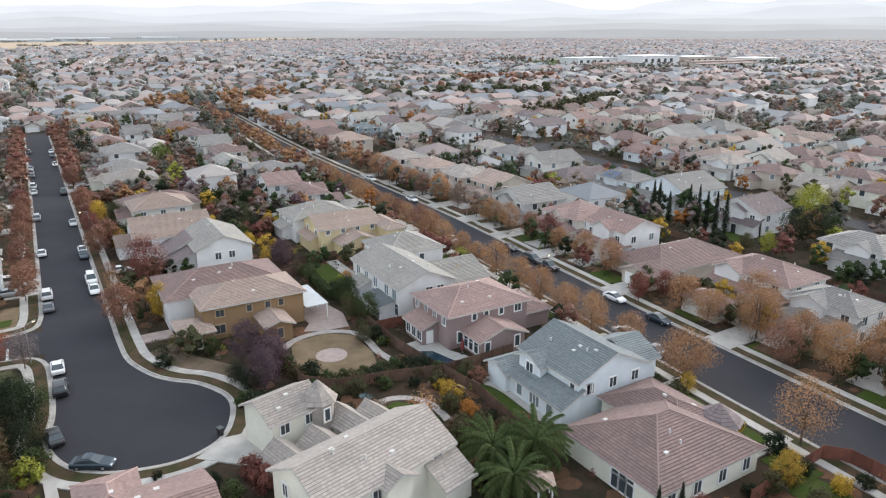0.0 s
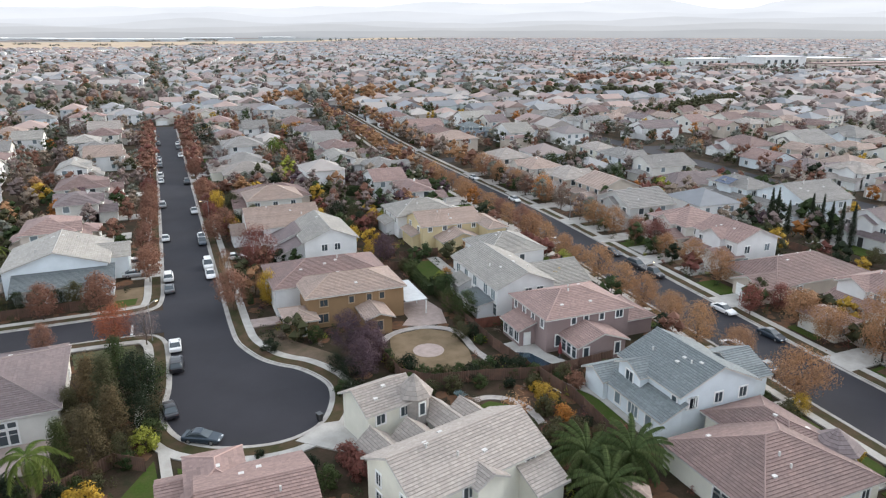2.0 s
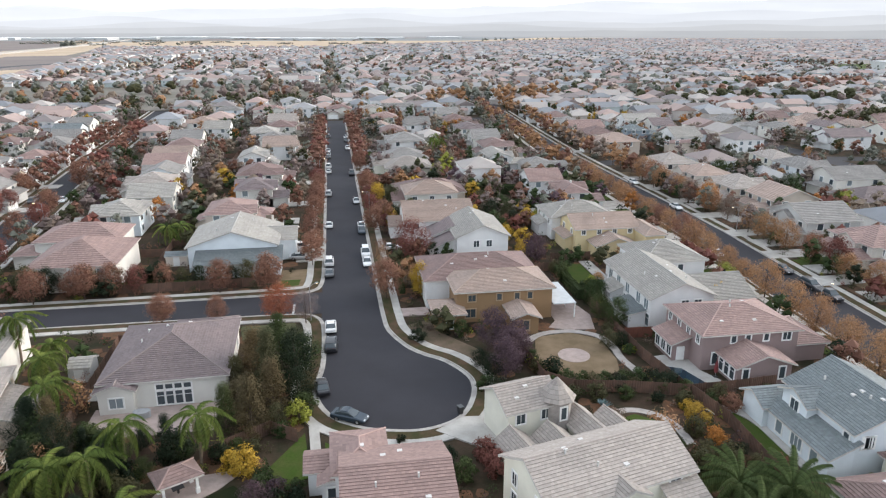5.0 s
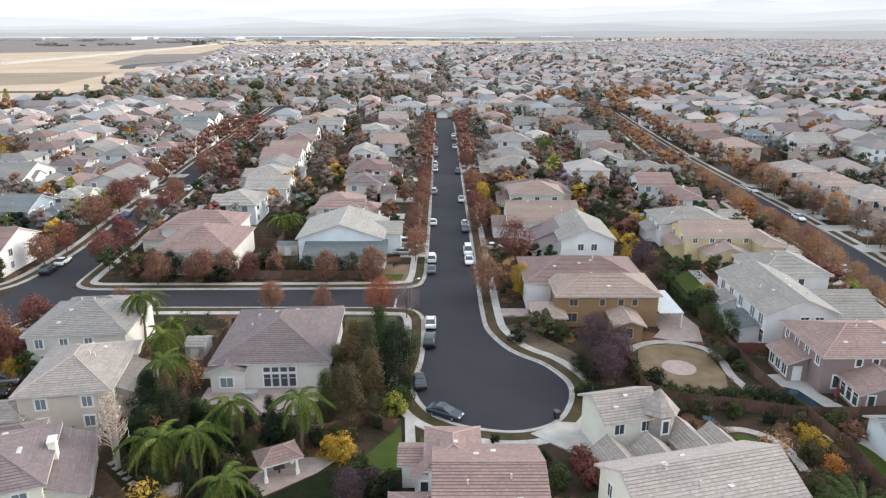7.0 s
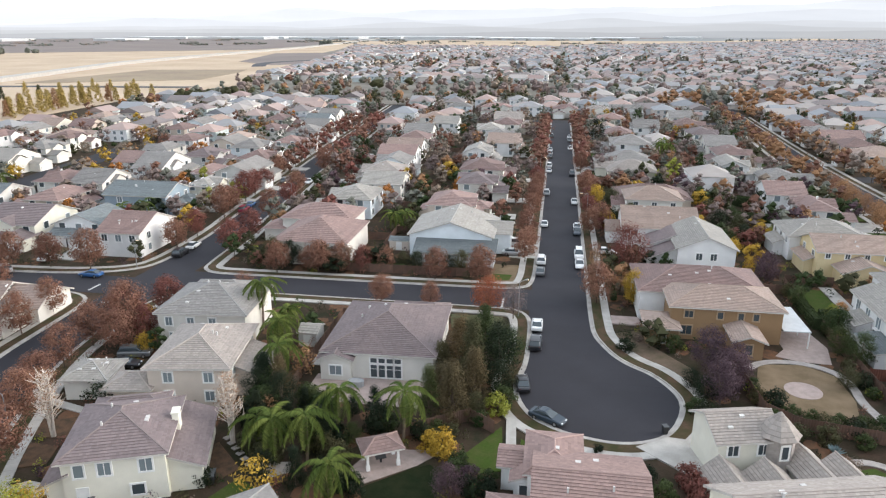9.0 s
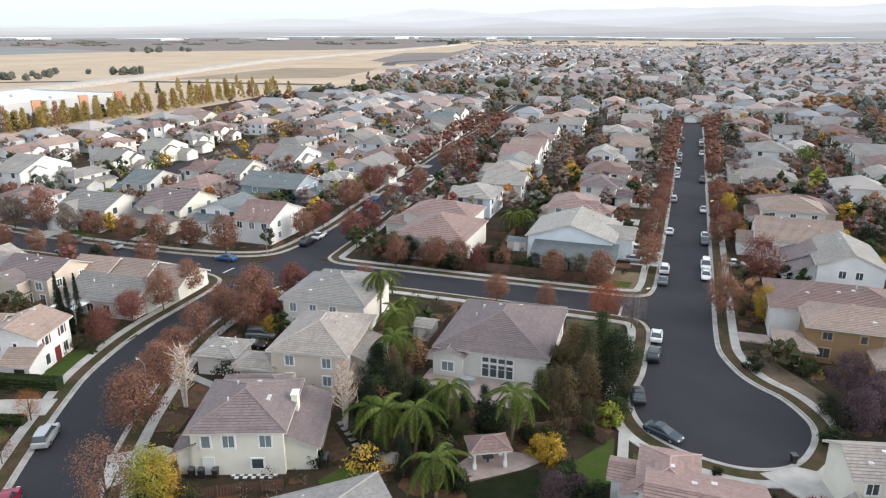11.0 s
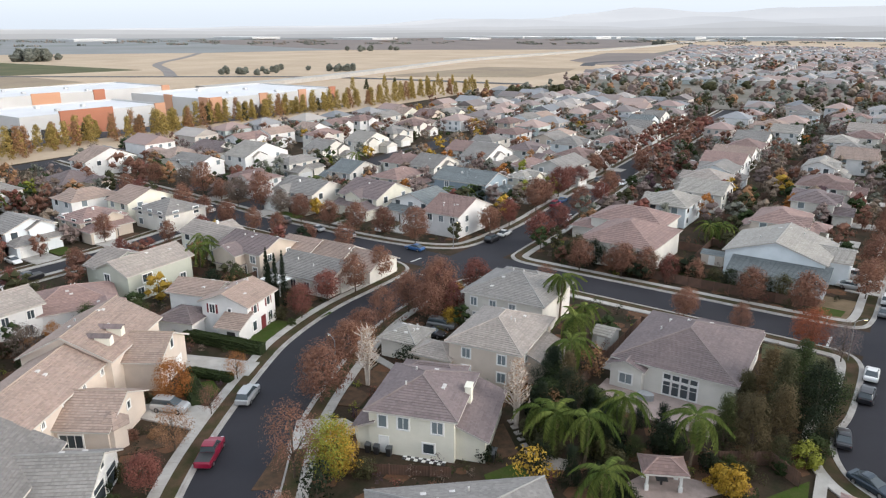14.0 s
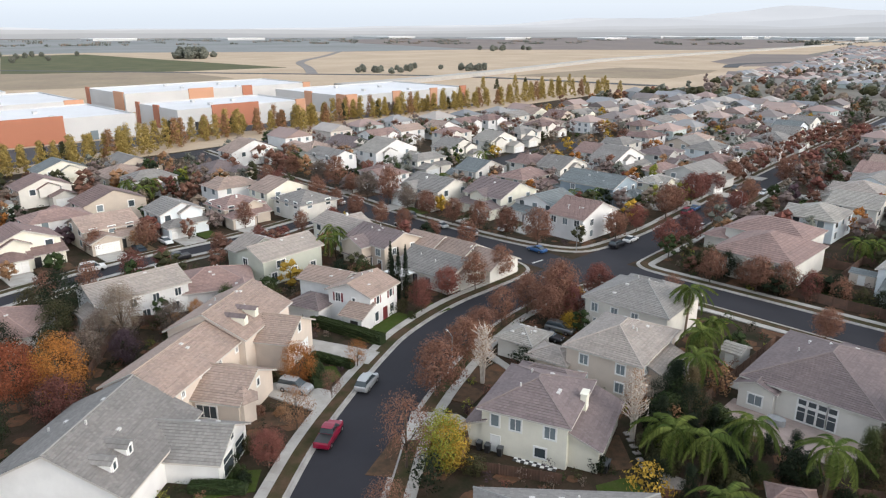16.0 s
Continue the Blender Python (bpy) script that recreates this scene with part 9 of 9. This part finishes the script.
for spec in (("sedan", "steel", -1.2, -29.7, -28), ("sedan", "white", -3.4, -1.7, 90), ("suv", "black", -3.4, -8.8, 88), ("sedan", "black", -4.7, -21.6, 98), ("sedan", "grey", -3.6, 24.6, 90), ("suv", "white", -3.6, 31.3, 90), ("sedan", "white", -3.6, 60, 90),
             ("sedan", "white", -3.6, 128, 90), ("suv", "white", -3.6, 137, 90), ("sedan", "silver", -3.7, 171, 90), ("suv", "grey", -3.7, 209, 90), ("sedan", "white", 4.1, 30, 270), ("van", "white", 4.1, 36, 270), ("sedan", "steel", 4.1, 54, 270), ("suv", "black", 4.0, 123, 270),
             ("pickup", "white", 11, 132, 0), ("sedan", "silver", -9.6, 35.2, 0), ("van", "white", -9.6, 41.4, 0), ("sedan", "white", 9.8, 39, 0), ("sedan", "white", 4.0, 176, 270), ("suv", "grey", 4.0, 196, 270), ("sedan", "silver", 4.0, 84, 270), ("suv", "silver", -3.7, 94, 90),
             ("sedan", "white", 84.7, -21.8, 273), ("sedan", "steel", 84.1, -32.8, 273), ("sedan", "black", 86.0, 12.6, 273), ("suv", "black", 85.4, 3.4, 273), ("pickup", "black", 85.2, -1.9, 273), ("sedan", "white", 78.3, 25, 87), ("suv", "grey", 78.7, 32.4, 87), ("suv", "silver", 74.9, -34.2, 87), ("sedan", "white", 4.2, 58.0, 270), ("suv", "silver", -3.7, 162, 90), ("sedan", "grey", -3.7, 156, 90), ("sedan", "white", 4.0, 206, 270),
             ("sedan", "grey", 74.6, -40.4, 87), ("sedan", "white", 82.6, 176, 87), ("suv", "silver", 81.6, 158, 87), ("sedan", "white", 89.0, 64, 272), ("suv", "black", -79.3, 24, 92), ("sedan", "white", -79.3, 29.6, 92), ("sedan", "blue", -89.6, 8.8, 178), ("sedan", "white", -72.9, 50, 275),
             ("suv", "red", -82.0, 61.4, 96), ("sedan", "blue", -82.6, 67, 96), ("suv", "grey", -85.0, 98, 96), ("sedan", "white", -77.2, 98, 276), ("sedan", "white", -104.8, 16.6, 90), ("van", "silver", -108.6, 7.6, 178), ("sedan", "white", -152.6, 9.4, 178), ("suv", "silver", -68.9, -54.2, 119),
             ("pickup", "red", -62.2, -65.2, 124), ("suv", "silver", -74.4, -61.8, 25), ("sedan", "black", -60.8, -25.0, 12), ("suv", "grey", -61.2, -21.6, 12), ("van", "white", -143.6, -63.4, 82), ("sedan", "steel", -150.4, -51.4, 0), ("sedan", "white", -151.6, -45.0, 0), ("pickup", "black", -138.2, -48.6, 268), ("sedan", "silver", -125.0, 1.6, 178), ("suv", "white", -154.6, 4.6, 178),
             ("sedan", "black", 17.0, -39.6, -40), ("sedan", "silver", -118.0, 7.6, 178), ("suv", "grey", -130, 8.2, 178), ("sedan", "white", -88.6, 150, 96), ("sedan", "silver", -228, -6, 60), ("sedan", "white", 90.8, 96, 272), ("suv", "grey", 81.6, 112, 91)):
    car(*spec, z=0.19 if abs(spec[2]) in (9.6, 9.8, 11, 74.4, 17.0, 104.8) else 0.05)


# front gardens along the avenue: lawns, paths and drives on both sides
for i in range(10):
    y0 = -72 + i * 16.5
    w, e = 68.9 + (y0 + 58) * 0.056, 88.2 + (y0 + 58) * 0.05
    patch([(w - 4.2, y0), (w - 0.1, y0 + 0.2), (w + 0.1, y0 + 5.6), (w - 4.0, y0 + 5.4)], LAWN, "green front lawn along the avenue", 0.09)
    patch([(w - 6.0, y0 + 5.8), (w + 3.0, y0 + 6.0), (w + 3.0, y0 + 7.3), (w - 6.0, y0 + 7.1)], CONCRETE, "pale concrete front path", 0.2, "path", "path")
    if i > 2:
        patch([(w - 5.0, y0 + 9.4), (w + 3.0, y0 + 9.6), (w + 3.3, y0 + 14.6), (w - 4.8, y0 + 14.4)], CONCRETE, "pale concrete driveway across the pavement", 0.2, "driveway", "driveway")
    patch([(e + 0.4, y0 + 3), (e + 4.4, y0 + 3.2), (e + 4.6, y0 + 8.6), (e + 0.6, y0 + 8.4)], (LAWN, MULCH, LAWN)[i % 3], "front garden along the avenue", 0.09)
    if i > 3 or i == 1:
        patch([(e - 3.2, y0 + 9.6), (e + 7, y0 + 9.9), (e + 7.3, y0 + 14.8), (e - 2.9, y0 + 14.6)], CONCRETE, "pale concrete driveway across the pavement", 0.2, "driveway", "driveway")
pv = thing("pavilion", None, None, "small garden pavilion with a tan tiled hexagonal roof on white posts", "pavilion", at=pose(38.0, -59.0, 0))
hexa = [(2.2 * math.cos(a * math.pi / 3), 2.2 * math.sin(a * math.pi / 3)) for a in range(6)]
tg = Geo()
for i in range(6):
    a, b = hexa[i], hexa[(i + 1) % 6]
    plane_strips(tg, (*a, 2.35), (*b, 2.35), (0, 0, 3.5), (0, 0, 3.5), 5)
part("roof", tg, ROOFS["tan"], pv)
for x, y in hexa:
    part("post", Geo().box(x * 0.82 - 0.08, y * 0.82 - 0.08, -0.05, x * 0.82 + 0.08, y * 0.82 + 0.08, 2.45), TRIM, pv)
sp = thing("solar_array", None, None, "dark blue solar array on a grey tiled roof", "solar array", at=pose(141.6, 39.6, 6.75, 0, -21.8, 0))
SOLAR = plain("solar_cells", (0.035, 0.055, 0.11), 0.15)
for i in range(3):
    for j in range(5):
        part("panel", Geo().box(-1.6 + i * 1.12, -2.7 + j * 1.1, 0, -0.53 + i * 1.12, -1.66 + j * 1.1, 0.05), SOLAR, sp)
ag = thing("agave", None, None, "spiky blue-grey agave in a garden bed", "plant", at=pose(30.9, -32.0, 0))
AGAVE = leaf_material("agave_leaves", (0.13, 0.19, 0.20), (0.16, 0.22, 0.23), 0.2)
lf = Geo().poly([(0, -0.08, 0), (0, 0.08, 0), (0.8, 0.1, 0.35), (1.25, 0, 0.5), (0.8, -0.1, 0.35)]).mesh("leaf", AGAVE)
for i in range(34):
    part("leaf", lf, None, ag).matrix_basis = pose(0, 0, 0.1, 0, -70 * ((i * 0.377) % 1), i * 137.5)

# ---- warehouses behind the poplars, the school and the far depots ----
WARE_WHITE = surface("tilt_up_white", (0.55, 0.55, 0.55), (0.49, 0.49, 0.49), 0.8, 0.05, 2.0, 0.1, 0.05)
WARE_ORANGE = surface("tilt_up_orange", (0.42, 0.175, 0.11), (0.38, 0.16, 0.10), 0.8, 0.05, 2.0, 0.12, 0.05)
WARE_PALE = surface("tilt_up_peach", (0.56, 0.31, 0.20), None, 0.8, 0.05, 2.0, 0.1, 0.05)
WARE_ROOF = surface("membrane_roof", (0.70, 0.70, 0.71), (0.62, 0.62, 0.63), 0.6, 0.03, 1.0, 0.12, 0.0)


def warehouse(x0, y0, x1, y1, hh, blocks):
    """A flat-roofed hall with a parapet; blocks: (side, from, to, material, extra height) along its walls."""
    cx, cy = (x0 + x1) / 2, (y0 + y1) / 2
    a, b = (x1 - x0) / 2, (y1 - y0) / 2
    w = thing("warehouse", None, None, "large white flat-roofed warehouse with orange wall panels", "warehouse", "warehouses", at=pose(cx, cy, 0))
    for nm, bx in (("wall", (-a, -b, a, -b + 0.4)), ("wall", (-a, b - 0.4, a, b)), ("wall", (-a, -b + 0.4, -a + 0.4, b - 0.4)), ("wall", (a - 0.4, -b + 0.4, a, b - 0.4))):
        part(nm, Geo().box(bx[0], bx[1], -0.1, bx[2], bx[3], hh), WARE_WHITE, w)
    part("roof", Geo().box(-a + 0.4, -b + 0.4, hh - 1.6, a - 0.4, b - 0.4, hh - 0.7), WARE_ROOF, w)
    for side, s0, s1, m, up in blocks:
        if side == "e":
            part("wall_panel", Geo().box(a - 0.5, s0 - cy, -0.1, a + 0.5, s1 - cy, hh + up), m, w)
        elif side == "s":
            part("wall_panel", Geo().box(s0 - cx, -b - 0.5, -0.1, s1 - cx, -b + 0.5, hh + up), m, w)
    g = 0
    for yy in np.arange(y0 + 8, y1 - 6, 13.0):
        part("loading_door", Geo().box(a, yy - cy, 0.2, a + 0.12, yy - cy + 3.2, 4.0), GLASS_CURTAIN if g % 3 else DARK, w)
        g += 1
    for i in range(4):
        part("roof_unit", Geo().box(-a * 0.6 + i * a * 0.4, -b * 0.3 + (i % 2) * b * 0.5, hh - 0.7, -a * 0.6 + i * a * 0.4 + 2.4, -b * 0.3 + (i % 2) * b * 0.5 + 1.8, hh + 0.5), WARE_WHITE, w)
    return w


warehouse(-383, -62, -323, 18, 10.0, [("e", -38, -12, WARE_ORANGE, 1.2), ("s", -330, -324, WARE_ORANGE, 0.6)])
warehouse(-368, 36, -320, 106, 10.0, [("s", -367, -363, WARE_ORANGE, 0.8), ("s", -346, -340, WARE_ORANGE, 0.8), ("e", 53, 78, WARE_ORANGE, 1.2), ("e", 100, 105.6, WARE_PALE, 0.8)])
warehouse(-388, 130, -317, 226, 10.5, [("s", -356, -349, WARE_PALE, 0.8), ("s", -325, -317.6, WARE_PALE, 0.8), ("e", 130.4, 138, WARE_PALE, 0.8), ("e", 164, 170, WARE_PALE, 0.8), ("e", 194, 200, WARE_PALE, 0.8), ("e", 220, 225.6, WARE_ORANGE, 0.8)])
warehouse(-480, 50, -418, 176, 10.5, [("s", -480, -474, WARE_ORANGE, 0.8), ("s", -434, -420, WARE_PALE, 0.8), ("e", 88, 104, WARE_PALE, 0.8), ("e", 124, 131, WARE_ORANGE, 0.8), ("e", 170, 175.6, WARE_PALE, 0.6)])
warehouse(-482, -70, -406, 24, 9.5, [("e", 14, 23.6, WARE_PALE, 0.6)])
warehouse(-560, -90, -500, 10, 9.5, [])
patch([(-318, -70), (-270, -60), (-300, 30), (-302, 225), (-318, 225)], ASPHALT_WORN, "grey asphalt yard along the warehouses", 0.14, "yard", "yard")


def hall(x0, y0, x1, y1, hh, wallm, roofm, label, cat="school"):
    b = thing("school_building" if cat == "school" else "depot", None, None, label, cat, at=pose((x0 + x1) / 2, (y0 + y1) / 2, 0))
    a, c = (x1 - x0) / 2, (y1 - y0) / 2
    part("wall", Geo().box(-a, -c, -0.1, a, c, hh), wallm, b)
    part("roof", Geo().box(-a - 0.8, -c - 0.8, hh, a + 0.8, c + 0.8, hh + 0.8), roofm, b)
    if cat == "school":
        for i in range(int(a / 6)):
            wx = -a + 6 + i * 12
            part("window", Geo().box(wx - 2.4, -c - 0.12, hh * 0.35, wx + 2.4, -c + 0.02, hh * 0.75), GLASS, b)
    return b


for q in ((650, 640, 720, 680, 9, "white", WARE_ROOF), (600, 560, 690, 575, 5, "tan", ROOFS["brown"]), (720, 590, 790, 640, 12, "white", WARE_ROOF), (740, 520, 860, 545, 7, "peach", ROOFS["brown"]), (800, 580, 860, 620, 10, "tan", WARE_ROOF), (700, 470, 800, 488, 7, "pale", ROOFS["brown"]), (640, 590, 700, 602, 5, "tan", ROOFS["pink"]), (880, 540, 940, 580, 8, "pale", WARE_ROOF)):
    hall(*q[:5], WALLS[q[5]], q[6], "large pale school building with a flat roof")
SOLAR = plain("solar_glass", (0.05, 0.07, 0.11), 0.15, 0.3)
for sx, sy in ((600, 500), (640, 508), (680, 500), (610, 530)):
    s = thing("solar_canopy", None, None, "long blue solar canopy over a car park", "solar canopy", "solar canopies", at=pose(sx, sy, 0))
    part("panel", Geo().box(-18, -3, 4.0, 18, 3, 4.2), SOLAR, s)
    for k in (-15, 0, 15):
        part("post", Geo().box(k - 0.2, -0.2, 0, k + 0.2, 0.2, 4), STEEL, s)
frd = random.Random(4)
for a in (-70, -61, -50, -41, -33, -30, -27, -24.5, -22, -19, -16.5, -14, -11, -8, -5.5, -3, 0, 4, 9):
    d = frd.uniform(3250, 3900)
    x, y = d * math.sin(radians(a)), d * math.cos(radians(a)) - 107
    w = frd.uniform(60, 170)
    hall(x - w, y - 90, x + w, y + 90, frd.uniform(7, 10), WARE_WHITE, TRIM, "far white industrial depot", "depot")


# ---- low planting: groundcover, small shrubs and fallen leaves in the nearest yards ----
def inside(x, y, ring):
    odd = False
    for (ax, ay), (bx, by) in zip(ring, ring[1:] + ring[:1]):
        if (ay > y) != (by > y) and x < (bx - ax) * (y - ay) / (by - ay) + ax:
            odd = not odd
    return odd


grng = random.Random(77)
KERBS = (KERB_A, KERB_C_EAST, KERB_B, KERB_D, KERB_C, KERB_R_WEST, KERB_R_EAST)
NEAR_TAKEN = [(min(p[0] for p in r), max(p[0] for p in r), min(p[1] for p in r), max(p[1] for p in r), r) for r in TAKEN]


def open_ground(x, y, gap=0.5):
    if on_road(x, y, 0.3) or any(near_line(x, y, k, 3.4) for k in KERBS) or any(near_line(x, y, ln, hf + gap) for ln, hf in STRIPS):
        return False
    return not any(a - gap < x < b + gap and c - gap < y < d + gap and inside(x, y, r) for a, b, c, d, r in NEAR_TAKEN)


litter = Geo()
for i in range(6400):
    x, y = grng.uniform(-125, 105), grng.uniform(-98, 60)
    d = math.hypot(x, y + 107)
    if d > 165 or d < 30 or not open_ground(x, y):
        continue
    if grng.random() < 0.62:
        mass(grng.choice(["dark", "green", "green", "olive", "olive", "rust", "red", "lime", "plum", "grey"]), x, y, grng.uniform(0.5, 1.5), grng.uniform(0.5, 1.15), 32, 0.27, "round", 0.0)
    else:
        n, r = grng.randint(6, 9), grng.uniform(0.6, 2.0)
        litter.prism([(x + r * grng.uniform(0.6, 1.1) * math.cos(k * 2 * math.pi / n), y + r * grng.uniform(0.6, 1.1) * math.sin(k * 2 * math.pi / n)) for k in range(n)], 0.0, 0.012 + 0.02 * grng.random())
flush_masses("low shrubs and groundcover of the yards")
thing("leaf_litter", litter, surface("leaf_litter", (0.165, 0.085, 0.050), (0.10, 0.062, 0.040), 0.95, 1.2, 9.0, 0.5, 0.4), "patches of fallen brown leaves on bare earth", "leaves", kind="stuff")
